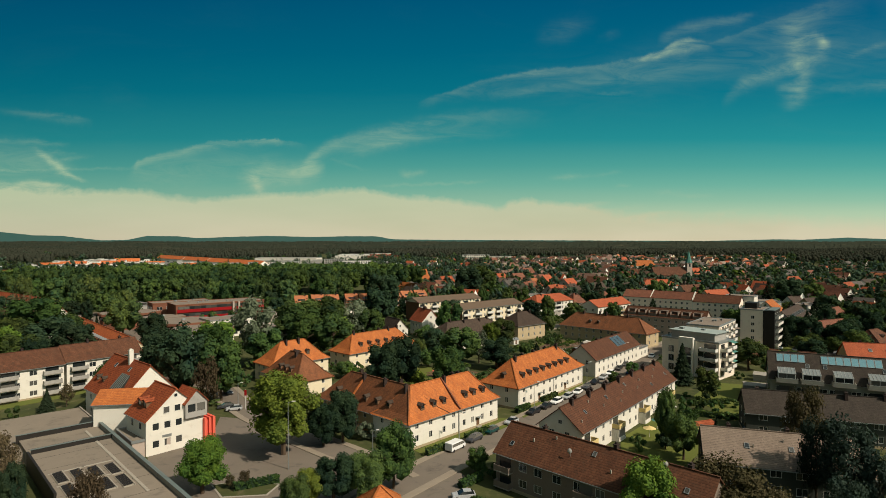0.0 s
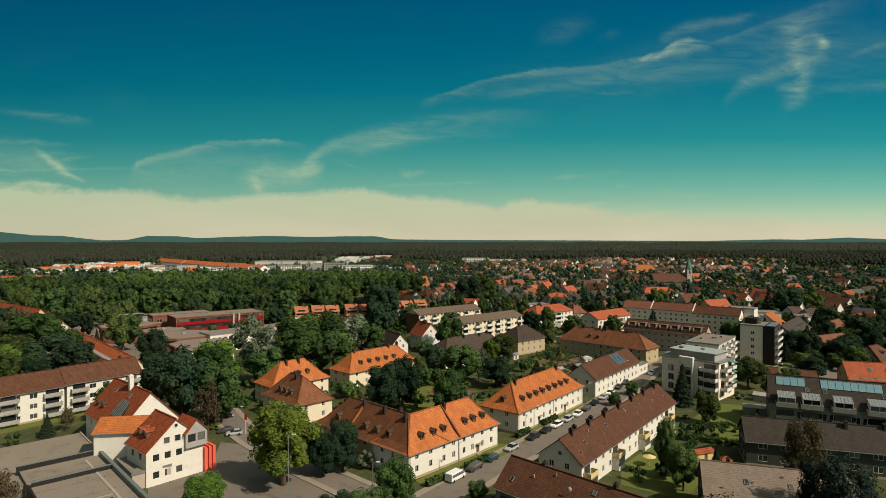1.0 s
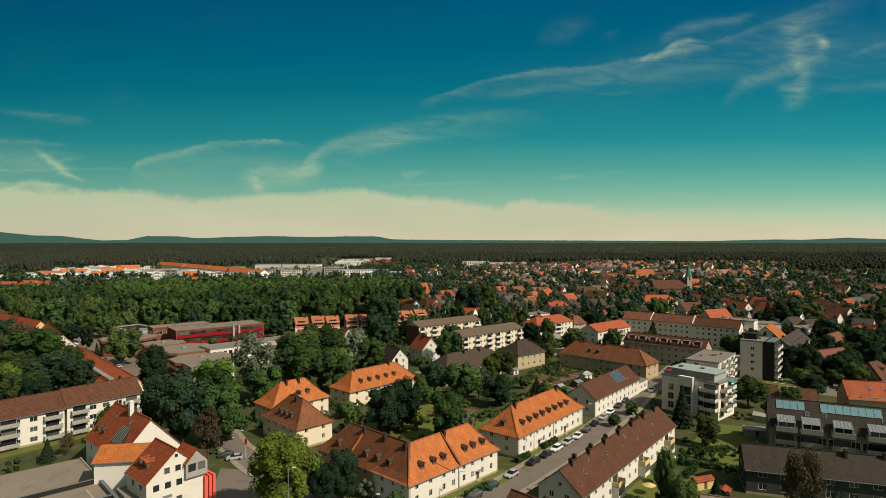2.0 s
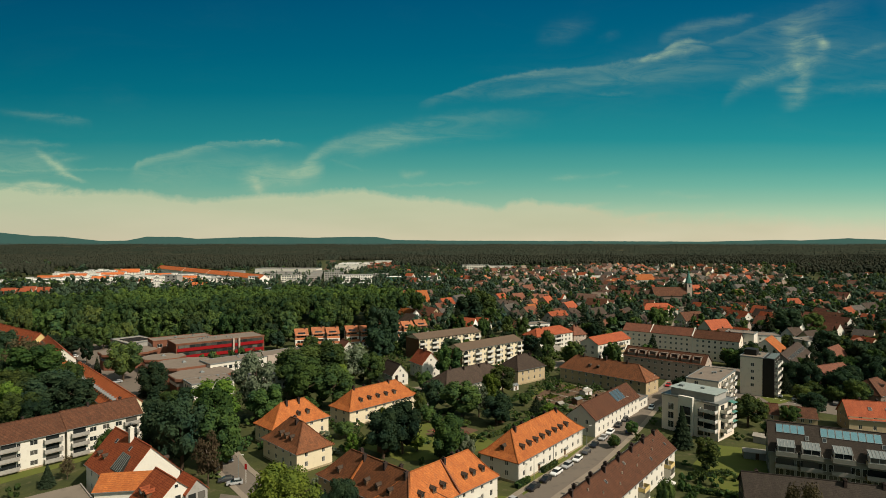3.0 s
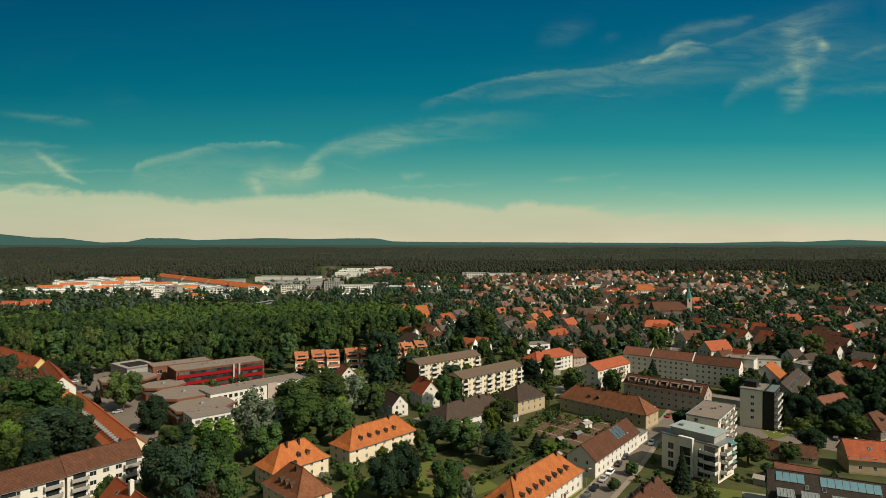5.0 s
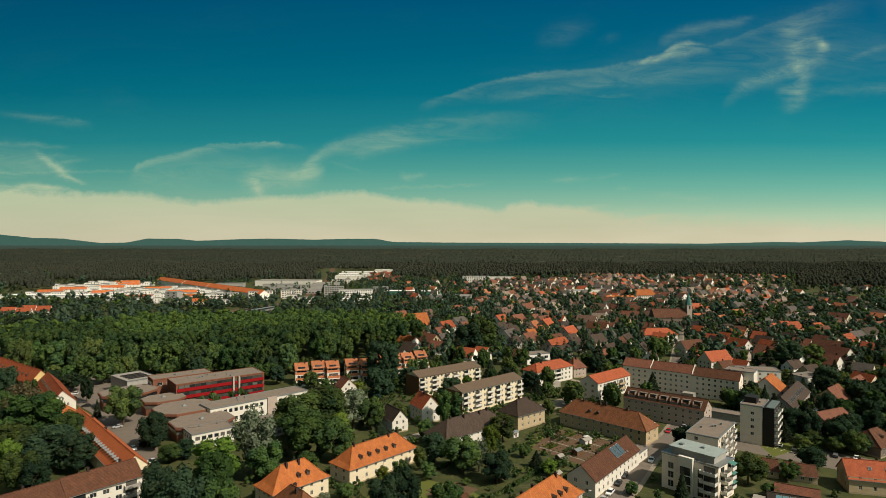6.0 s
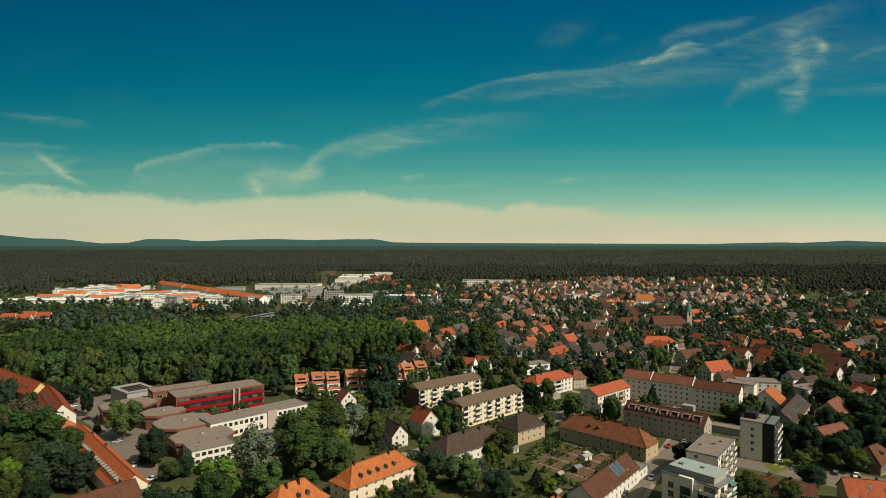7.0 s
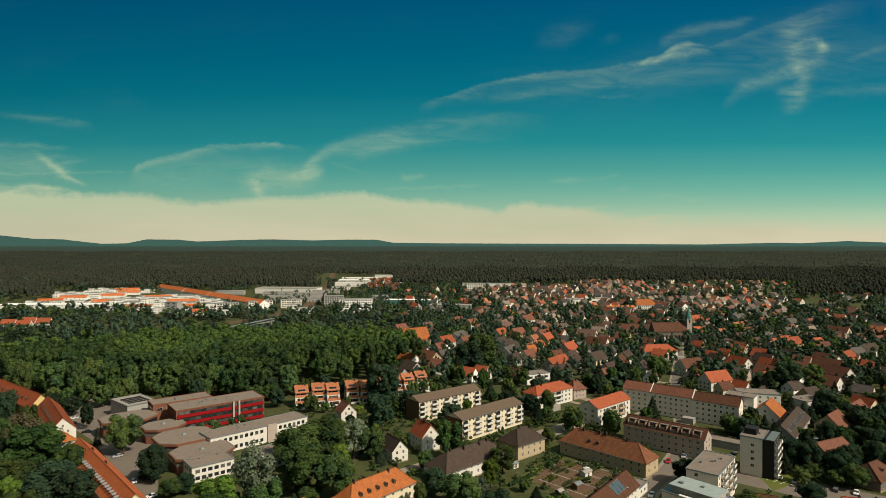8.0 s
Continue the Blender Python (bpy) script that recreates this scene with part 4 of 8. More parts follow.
def trunk_mesh(h, r, reach, seed):
    """A tapered, slightly bent trunk with limbs."""
    rng = random.Random(seed)
    bm = bmesh.new()

    def limb(p, q, r0, r1):
        p, q = Vector(p), Vector(q)
        d = (q - p).normalized()
        a = d.cross(Vector((0.3, 1, 0.2))).normalized()
        b = d.cross(a)
        ring = lambda c, rr: [bm.verts.new(c + (a * math.cos(k * math.tau / 6) + b * math.sin(k * math.tau / 6)) * rr) for k in range(6)]
        lo, hi = ring(p, r0), ring(q, r1)
        for k in range(6):
            bm.faces.new([lo[k], lo[(k + 1) % 6], hi[(k + 1) % 6], hi[k]])
        bm.faces.new(hi)

    m1, m2 = (rng.uniform(-0.2, 0.2), rng.uniform(-0.2, 0.2), h * 0.4), (rng.uniform(-0.4, 0.4), rng.uniform(-0.4, 0.4), h * 0.85)
    rings = []
    for c, rr in (((0, 0, -0.3), r), (m1, r * 0.7), (m2, r * 0.2)):
        rings.append([bm.verts.new(Vector(c) + Vector((math.cos(k * math.tau / 6), math.sin(k * math.tau / 6), 0)) * rr) for k in range(6)])
    for lo, hi in zip(rings, rings[1:]):
        for k in range(6):
            bm.faces.new([lo[k], lo[(k + 1) % 6], hi[(k + 1) % 6], hi[k]])
    bm.faces.new(rings[-1])
    for i in range(6 if reach > 1.2 else 0):
        a, z = i * 1.9 + rng.random(), h * rng.uniform(0.35, 0.6)
        limb((m1[0], m1[1], z), (math.cos(a) * reach * 0.7, math.sin(a) * reach * 0.7, z + h * 0.22), r * 0.35, r * 0.1)
    return mesh_of(bm, "trunk", M_BARK)


def conifer_mesh(name, seed, r, h, count):
    """A spruce: drooping tiers of needle sprays round a spire."""
    rng = np.random.default_rng(seed)
    f = rng.random(count) ** 0.75
    z = h * (0.06 + 0.94 * (1 - f))
    tier = 0.78 + 0.30 * np.abs(np.sin(z * 2.2))
    rr = r * f * tier * (0.55 + 0.45 * rng.random(count))
    a = rng.random(count) * math.tau
    p = np.stack([np.cos(a) * rr, np.sin(a) * rr, z], 1)
    out = np.stack([np.cos(a), np.sin(a), -0.45 + 0 * a], 1) + rng.normal(size=(count, 3)) * 0.25
    out /= np.linalg.norm(out, axis=1)[:, None]
    side = np.cross(out, np.array([0, 0, 1.0]) + rng.normal(size=(count, 3)) * 0.4)
    side /= np.linalg.norm(side, axis=1)[:, None]
    s = (0.35 + 0.35 * f)[:, None] * (1.0 if count > 1000 else 2.2)
    v = np.stack([p - out * s, p + side * s * 0.45, p + out * s, p - side * s * 0.45], 1).reshape(-1, 3)
    fc = [(4 * i, 4 * i + 1, 4 * i + 3) for i in range(count)] + [(4 * i + 1, 4 * i + 2, 4 * i + 3) for i in range(count)]
    me = bpy.data.meshes.new(name)
    me.from_pydata(v.tolist(), [], fc)
    me.materials.append(M_PINE)
    return me


TREES = {}


def tree_kind(key, material, seed, r, h, count, size, low=0.10, conical=0.0, lobes=9, gaps=0.35, loose=0.42, tri=False, core=0.80):
    TREES[key] = (crown_mesh("crown", material, seed, r, h * low, h, count, size, lobes, conical, gaps, loose, tri, core), trunk_mesh(h * 0.9, 0.028 * h, r, seed), r, h)


for i in range(3):
    tree_kind(f"broad{i}", M_LEAF, 11 + i, 6.0, 15.0, 10000, 0.25, lobes=26 + i, gaps=0.45, loose=0.36, tri=True)
    tree_kind(f"mid{i}", M_LEAF, 31 + i, 6.0, 15.0, 3600, 0.38, lobes=20 + i, gaps=0.4, loose=0.34, tri=True)
    tree_kind(f"dim{i}", M_LEAF, 31 + i, 6.0, 15.0, 1200, 0.64, lobes=20 + i, gaps=0.4, loose=0.34, tri=True)
    tree_kind(f"far{i}", M_LEAF if i == 1 else M_BELT, 51 + i, 6.0, 13.0, 110, 1.42, low=0.05, lobes=5 + i // 2, loose=0.25, tri=True)
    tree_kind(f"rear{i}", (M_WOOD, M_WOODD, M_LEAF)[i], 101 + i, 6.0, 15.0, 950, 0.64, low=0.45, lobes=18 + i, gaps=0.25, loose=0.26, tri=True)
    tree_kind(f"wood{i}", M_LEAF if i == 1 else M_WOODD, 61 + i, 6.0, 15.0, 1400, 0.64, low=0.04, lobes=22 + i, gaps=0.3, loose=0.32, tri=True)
    tree_kind(f"shrub{i}", M_LEAF, 71 + i, 2.0, 2.8, 150, 0.40, low=0.05, lobes=6)
for key, leaf, seed, h, gaps, full, core in (("bright", M_LEAFB, 81, 15.0, 0.5, 1.0, 0.72), ("dark", M_LEAFD, 82, 15.0, 0.45, 1.0, 0.78), ("pale", M_LEAFP, 83, 15.0, 0.7, 0.8, 0.5), ("copper", M_LEAFR, 84, 12.0, 0.9, 0.55, 0.22), ("pine", M_LEAFN, 87, 15.0, 0.8, 0.6, 0.35)):
    tree_kind(key, leaf, seed, 5.5, h, int(10000 * full), 0.23, lobes=30, gaps=gaps, loose=0.40, tri=True, core=core)
    tree_kind(key + "mid", leaf, seed, 5.5, h, int(3600 * full), 0.36, lobes=22, gaps=gaps, loose=0.34, tri=True, core=core)
    tree_kind(key + "dim", leaf, seed, 5.5, h, int(1200 * full), 0.60, lobes=22, gaps=gaps, loose=0.34, tri=True, core=core)
tree_kind("column", M_LEAF, 85, 3.5, 10.0, 2600, 0.30, low=0.02, lobes=20)
tree_kind("flower", M_LEAFP, 86, 3.0, 5.0, 900, 0.28, low=0.1, lobes=10)
for i in range(2):
    TREES[f"spruce{i}"] = (conifer_mesh("crown", 91 + i, 3.0, 13.0, 2200), trunk_mesh(11.0, 0.22, 1.0, 91 + i), 3.0, 13.0)
    TREES[f"midspruce{i}"] = (conifer_mesh("crown", 93 + i, 3.0, 13.0, 1001), trunk_mesh(11.0, 0.22, 1.0, 93 + i), 3.0, 13.0)
    TREES[f"farspruce{i}"] = (conifer_mesh("crown", 95 + i, 3.0, 13.0, 80), trunk_mesh(11.0, 0.22, 1.0, 95 + i), 3.0, 13.0)
WORDS = {"broad": "broad green deciduous tree in full leaf", "mid": "green deciduous tree in full leaf", "far": "green tree among the houses", "wood": "tall green tree of the park wood",
         "shrub": "rounded green garden shrub", "bright": "large bright green deciduous tree beside the yard", "dark": "dense dark green tree in a garden", "pale": "airy pale green tree with small leaves",
         "pine": "tall dark airy pine beside the blocks", "copper": "tree with dull coppery red leaves", "column": "dense columnar green tree on the lawn", "flower": "pale flowering shrub beside a wall", "spruce": "dark green spruce with drooping tiers", "farspruce": "dark green spruce among the houses"}
tree_rng = random.Random(5)


def tree(key, x, y, h, r, z=0.0, name="", label=""):
    if y > 140 and key in ("bright", "dark", "pale", "copper"):
        crown, trunk, r0, h0 = TREES[key + ("mid" if y < 285 else "dim")]
    elif y > 140 and key.startswith("broad"):
        crown, trunk, r0, h0 = TREES[("mid" if y < 285 else "dim") + key[5:]]
    elif y > 190 and key.startswith("spruce"):
        crown, trunk, r0, h0 = TREES["mid" + key]
    elif y > 285 and key.startswith("mid"):
        crown, trunk, r0, h0 = TREES["dim" + key[3:]]
    else:
        crown, trunk, r0, h0 = TREES[key]
    word = key.rstrip("0123456789")
    kind = name or ("shrub" if word in ("shrub", "flower") else "conifer" if "spruce" in word else "tree")
    t = new(kind, crown if kind == "shrub" else None if y < 240 else trunk)
    if kind == "shrub":
        z -= 0.3 + 0.08 * h
    t.matrix_world = pose(x, y, z, 0, 0, tree_rng.uniform(0, 360)) @ Matrix.Diagonal((r / r0, r / r0, h / h0, 1))
    tagged(t, label or WORDS[word], "shrub" if word in ("shrub", "flower") else "tree", "trees and shrubs")
    if kind == "shrub":
        return t
    new("crown", crown).parent = t
    if y < 240:
        new("trunk", trunk).parent = t
    return t


# ---- vehicles ----
CARS = {}


def car_meshes(kind):
    if kind in CARS:
        return CARS[kind]
    if kind == "van":
        L, Wd, body = 4.9, 1.9, [(0, 0.35), (4.9, 0.35), (4.9, 1.95), (1.15, 1.95), (0.35, 1.1), (0, 0.95)]
        glass = [(0.42, 1.12), (4.7, 1.12), (4.7, 1.72), (0.95, 1.72)]
    else:
        long = {"hatch": 4.1, "estate": 4.6}[kind]
        L, Wd = long, 1.76
        back = long - (0.35 if kind == "hatch" else 0.2)
        body = [(0, 0.3), (long, 0.3), (long, 0.95), (back + 0.1, 1.0), (1.25, 0.95), (0.15, 0.78), (0, 0.6)]
        glass = [(1.1, 0.93), (back + 0.15, 0.98), (back - 0.35, 1.42), (1.95, 1.42)]

    def extrude(outline, y0, y1, lean=0.0):
        bm = bmesh.new()
        zs = [z for _, z in outline]
        a = [bm.verts.new((px, y0 + lean * (z - min(zs)), z)) for px, z in outline]
        b = [bm.verts.new((px, y1 - lean * (z - min(zs)), z)) for px, z in outline]
        bm.faces.new(a), bm.faces.new(list(reversed(b)))
        for i in range(len(a)):
            j = (i + 1) % len(a)
            bm.faces.new([a[j], a[i], b[i], b[j]])
        return bm

    bb = extrude(body, -Wd / 2, Wd / 2)
    bmesh.ops.bevel(bb, geom=[e for e in bb.edges], offset=0.09, segments=2, profile=0.6, affect="EDGES")
    gg = extrude(glass, -Wd / 2 + (0.06 if kind != "van" else -0.012), Wd / 2 - (0.06 if kind != "van" else -0.012), 0.22 if kind != "van" else 0.0)
    roof = boxes((glass[3][0] + 0.05, glass[2][0] - 0.02, -Wd / 2 + 0.2, Wd / 2 - 0.2, 1.40, 1.46)) if kind != "van" else None
    wheel = bmesh.new()
    bmesh.ops.create_cone(wheel, cap_ends=True, segments=14, radius1=0.32, radius2=0.32, depth=0.22, matrix=Matrix.Rotation(radians(90), 4, "X"))
    M_T = M_BLACK
    CARS[kind] = (bb, gg, roof, mesh_of(wheel, "wheel", M_T), L, Wd)
    CARS[kind] = (mesh_of(bb, "body", M_FRAME), mesh_of(gg, "glazing", M_GLASS), mesh_of(roof, "roof_panel", M_FRAME) if roof else None, CARS[kind][3], L, Wd)
    return CARS[kind]


PAINTS = {n: surface("car_" + n, c, c, 1.0, 0.25, 20.0, 0.0, 0.0, spec=0.6) for n, c in
          {"white": (0.72, 0.71, 0.68), "silver": (0.38, 0.38, 0.37), "black": (0.015, 0.015, 0.017), "dark_grey": (0.05, 0.052, 0.055), "blue": (0.02, 0.035, 0.08), "red": (0.45, 0.02, 0.02), "green": (0.01, 0.05, 0.045)}.items()}


def car(x, y, rot, paint="silver", kind="hatch"):
    body, glass, roof, wheel, L, Wd = car_meshes(kind)
    c = thing("van" if kind == "van" else "car", x, y, rot, f"parked {paint.replace('_', ' ')} {'delivery van' if kind == 'van' else kind + ' car'} at the roadside", "van" if kind == "van" else "car", "parked cars")
    at = pose(-L / 2, 0, 0)
    for nm, me in (("body", body), ("roof_panel", roof)):
        if me:
            ob = part(nm, me, None, c, at=at)
            ob.material_slots[0].link = "OBJECT"
            ob.material_slots[0].material = PAINTS[paint]
    part("glazing", glass, None, c, at=at)
    for wx in (0.8, L - 0.8):
        for wy in (-Wd / 2 + 0.1, Wd / 2 - 0.1):
            part("wheel", wheel, None, c, at=pose(wx - L / 2, wy, 0.32))
    return c


# ---- ground sheets ----
def strip(bm, line, wide, z):
    """A band along a line in plan."""
    pts = [Vector((a, b, 0)) for a, b in line]
    left, right = [], []
    for i, p in enumerate(pts):
        d = (pts[min(i + 1, len(pts) - 1)] - pts[max(i - 1, 0)]).normalized()
        n = Vector((-d.y, d.x, 0)) * wide / 2
        left.append(p + n), right.append(p - n)
    vs = [(v.x, v.y, z) for v in left + right]
    k = len(pts)
    slab(bm, vs, [[k + i, k + i + 1, i + 1, i] for i in range(k - 1)], z + 0.2 + z * 0.7)
    return bm


LAYER = [0]


def road(name, line, wide, label, walk_wide=1.6, material=None):
    """A road with raised pavements on both sides."""
    LAYER[0] += 1
    up = 0.006 * LAYER[0]
    r = tagged(new(name, mesh_of(strip(bmesh.new(), line, wide, 0.03 + up), name, material or M_ASPHALT)), label, "road", kind="structure")
    if walk_wide:
        for s in (-1, 1):
            off = []
            for i, (a, b) in enumerate(line):
                d = (Vector(line[min(i + 1, len(line) - 1)]) - Vector(line[max(i - 1, 0)])).normalized()
                off.append((a - d.y * s * (wide + walk_wide) / 2, b + d.x * s * (wide + walk_wide) / 2))
            tagged(new("pavement", mesh_of(strip(bmesh.new(), off, walk_wide, 0.13 + up + 0.003 * s), "pavement", M_PAVE)), "raised paved footway with a kerb along the road", "pavement", kind="structure")
    return r


def patch(name, outline, z, material, label, category):
    return tagged(new(name, mesh_of(prism(bmesh.new(), outline, -0.2 - z * 0.8, z), name, material)), label, category, kind="structure")


# ---- ground and streets ----
gm = bmesh.new()
ring = [(-4900, -600), (4900, -600), (4900, 4850), (-4900, 4850)]
prism(gm, ring, -1.0, 0.0)
tagged(new("ground", mesh_of(gm, "ground", M_GRASS)), "green and brown garden ground reaching to the horizon", "ground", kind="structure")
MAIN = [(-22, 84), (-12, 101), (1, 118.5), (15, 136.5), (41, 169), (62, 200), (79, 228), (99, 254), (112, 275)]
CHURCH_ROAD = [(112, 275), (122, 300), (140, 350), (158, 402), (192, 480), (237, 592), (270, 680), (300, 760), (330, 840)]
road("road", CHURCH_ROAD, 5.5, "grey asphalt street towards the church", 1.2)
road("road", MAIN, 7.0, "grey asphalt street with parked cars between the houses")
road("road", [(-66, 176), (-58, 163), (-47, 149), (-30, 131), (-17, 119), (-8, 108)], 6.0, "grey asphalt side street past the yard")
road("road", [(99, 254), (122, 236), (150, 214), (176, 196)], 6.0, "grey asphalt lane to the parking bays", 0)
road("road", [(-26, 239), (-16, 249), (-5, 259), (10, 269), (24, 278)], 5.0, "pale paved garden street between the houses", 0, M_PAVE)
road("road", [(-180, 330), (-160, 290), (-132, 245), (-110, 215), (-88, 190), (-66, 176)], 6.0, "asphalt lane beside the long red-roofed house", 0)
patch("yard", [(-60.5, 120.5), (-52, 131), (-56, 148), (-48, 146), (-33, 128), (-20, 115), (-16, 100), (-20, 80), (-40, 80)], 0.02, M_ASPHALT, "wide grey asphalt yard before the white gabled house", "yard")
patch("junction", [(-10, 111), (1, 117), (5, 109), (4, 102), (9, 95), (2, 86), (-22, 84)], 0.028, M_ASPHALT, "grey asphalt junction of two streets", "road")
patch("kerb", [(-42.0, 106.4), (-38.4, 101.2), (-30.6, 102.2), (-29.6, 106.8), (-36, 109.2)], 0.10, M_KERB, "pale stone kerb round a planting bed", "kerb")
patch("planting_bed", [(-41.6, 106.3), (-38.2, 101.6), (-30.9, 102.5), (-30.0, 106.6), (-36, 108.8)], 0.13, M_GRASS, "planting bed with low greenery in the yard", "planting bed")
patch("school_yard", [(-226, 350), (-220, 364), (-196, 358), (-168, 347), (-150, 302), (-128, 262), (-110, 228), (-120, 218), (-146, 258), (-172, 288), (-196, 309), (-218, 340)], 0.05, M_ASPHALT, "grey asphalt school yard and parking lot", "yard")
patch("parking_lot", [(118, 240), (132, 226), (170, 205), (178, 215), (150, 236), (128, 254)], 0.05, M_ASPHALT, "asphalt parking lot beside the tower block", "parking lot")
for i in range(11):
    bx, by = 122.5 + 1.45 * i, 252.0 - 2.2 * i
    tagged(new("bay_line", mesh_of(prism(bmesh.new(), [(bx, by), (bx + 0.1, by - 0.15), (bx + 4.3, by + 2.55), (bx + 4.2, by + 2.7)], 0.03, 0.095), "bay_line", M_PAINT)), "white painted line of a parking bay", "road marking", kind="structure")
patch("lawn", [(-3, 120.5), (14.5, 139), (19, 146), (13, 147), (-6, 124)], 0.06, M_LAWN, "mown green lawn strip before the corner house", "lawn")
patch("lawn", [(20, 147), (40, 172), (46, 182), (43.5, 184), (20, 154)], 0.06, M_LAWN, "green lawn strip before the orange-roofed house", "lawn")
patch("lawn", [(72, 146), (90, 158), (100, 178), (84, 184), (70, 166)], 0.06, M_LAWN, "sunlit green lawn beside the apartment house", "lawn")
patch("lawn", [(37, 122), (47, 115), (60, 130), (64, 142), (52, 146), (40, 132)], 0.06, M_LAWN, "small green garden lawn behind the terraced houses", "lawn")
patch("lawn", [(128, 228), (150, 240), (146, 262), (132, 258)], 0.07, M_LAWN, "bright green lawn behind the tower block", "lawn")
patch("lawn", [(-135, 150), (-94, 198), (-88, 192), (-122, 146), (-128, 138)], 0.06, M_LAWN, "green strip before the long white block", "lawn")
patch("paved_lot", [(42, 296), (62, 313), (74, 323), (80, 315), (64, 300), (48, 288)], 0.05, M_PAVE, "pale paved lot between the apartment blocks", "paving")
patch("garden_plot", [(36, 238), (50, 263), (76, 240), (67, 228), (54, 217)], 0.05, M_SOIL, "brown allotment beds between the houses", "garden")
patch("garden_plot", [(-6, 194), (4, 204), (12, 198), (2, 186)], 0.05, M_SOIL, "dug brown vegetable beds in a garden", "garden")
patch("lawn", [(-30, 186), (-8, 208), (10, 196), (18, 184), (2, 172), (-12, 170)], 0.04, M_LAWN, "green garden lawn between orange-roofed houses", "lawn")
patch("lawn", [(30, 240), (44, 256), (56, 250), (44, 232)], 0.04, M_LAWN, "green garden lawn beside the allotment", "lawn")

# ---- the near houses ----
cr = house("corner_house", -7.2, 123.6, 46.5, 30.0, 11.6, 6.0, 11.9, "corner house with cream walls and a bright orange tiled roof", M_WHITE, M_ORANGE, 6.1, 4.4, flare=1.2, S=[2.4, 6.6, 10.8, 14.0, 17.6, 20.6, 24.2, 27.6], E=3, WW=[3.0, 6.6, 9.6],
           doors=[("S", 22.5)], dormers=[("S", 5.6, 1.5), ("S", 9.4, 1.5), ("S", 12.6, 1.5), ("S", 20.0, 1.5), ("S", 23.0, 1.5), ("S", 26.4, 1.5)], chimneys=[(16.2, 5.2, 1.0), (20.5, 6.5, 1.0), (22.5, 6.5, 0.9)], pipes=[("S", 15.6), ("S", 0.3)])
part("fire_wall", beam(bmesh.new(), (15.7, -0.5, 5.85), (15.7, 5.8, 12.0), 0.35, 0.35), M_RUST, cr)
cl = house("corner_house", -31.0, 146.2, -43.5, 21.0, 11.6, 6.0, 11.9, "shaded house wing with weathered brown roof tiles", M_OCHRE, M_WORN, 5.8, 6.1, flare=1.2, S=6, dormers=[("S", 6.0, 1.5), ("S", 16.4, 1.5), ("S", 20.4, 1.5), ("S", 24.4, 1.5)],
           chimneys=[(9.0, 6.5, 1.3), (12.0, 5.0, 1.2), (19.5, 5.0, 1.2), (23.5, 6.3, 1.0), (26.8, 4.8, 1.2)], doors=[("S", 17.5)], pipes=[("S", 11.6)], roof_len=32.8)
# Orange step on the brown roof: its sunlit face put into the colour
part("fire_wall", beam(bmesh.new(), (11.8, -0.5, 5.85), (11.8, 5.8, 12.0), 0.4, 0.4), M_ORANGE, cl)
house("apartment_house", 19.6, 153.6, 50.8, 37.5, 12.0, 6.0, 11.8, "long cream house with a bright orange hipped roof", M_WHITE, M_ORANGE, 6.0, 6.0, flare=1.2, S=10, WW=2, E=3, doors=[("S", 11.0), ("S", 26.0)],
      dormers=[("S", 5.5 + 3.6 * i, 1.6) for i in range(8)] + [("W", 6.0, 1.6)], chimneys=[(7.0, 5.5, 1.0), (12.5, 6.6, 0.9), (18.5, 6.6, 1.0), (25.5, 6.6, 0.9), (30.5, 5.6, 1.0)], pipes=[("S", 0.3), ("S", 19.0), ("S", 37.0)])
house("apartment_house", -31.7, 199.8, 46.8, 31.5, 11.0, 6.0, 11.4, "cream house with an orange hipped roof among garden trees", M_CREAM, M_ORANGE, 5.5, 5.5, flare=1.2, S=7, WW=2, E=3, doors=[("S", 15.5)],
      dormers=[("S", 6.5 + 3.9 * i, 1.6) for i in range(5)], chimneys=[(6.0, 5.5, 1.0), (11.0, 6.0, 0.9), (18.0, 6.0, 1.0), (22.0, 5.2, 0.8), (26.5, 5.5, 0.9)], pipes=[("S", 15.0)])
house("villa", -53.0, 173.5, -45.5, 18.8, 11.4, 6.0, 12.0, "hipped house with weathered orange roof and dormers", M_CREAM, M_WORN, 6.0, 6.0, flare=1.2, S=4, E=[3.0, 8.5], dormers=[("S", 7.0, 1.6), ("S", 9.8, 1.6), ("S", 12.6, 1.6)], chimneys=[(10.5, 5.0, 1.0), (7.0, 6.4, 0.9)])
house("villa", -52.2, 180.3, 46.0, 20.5, 10.6, 6.0, 12.0, "orange-roofed hipped house beside another", M_CREAM, M_ORANGE, 6.0, 6.0, flare=1.2, S=[10.5, 14.0, 18.0], WW=3, E=3, dormers=[("S", 10.5, 1.6), ("S", 13.8, 1.6)], chimneys=[(7.5, 4.6, 1.1), (12.0, 4.6, 1.2)])

# terraced row along the street and the brown-roofed blocks
house("terraced_row", 27.9, 118.2, 51.4, 59.0, 9.8, 6.0, 10.0, "long white terraced row with a brown tiled roof and many chimneys", M_WHITE, M_BROWN, S=15, WW=[3.0, 6.5], E=2, sills=(1.2, 3.9), ws=(1.1, 1.3),
      chimneys=[(4.5 + 4.2 * i, 5.9 if i % 2 else 4.6, 1.1) for i in range(13)], gable_windows=[("W", 5.0, 6.6, 0.9, 0.9)], over=0.5, plinth=False)
row = bpy.context.scene.objects["terraced_row"]
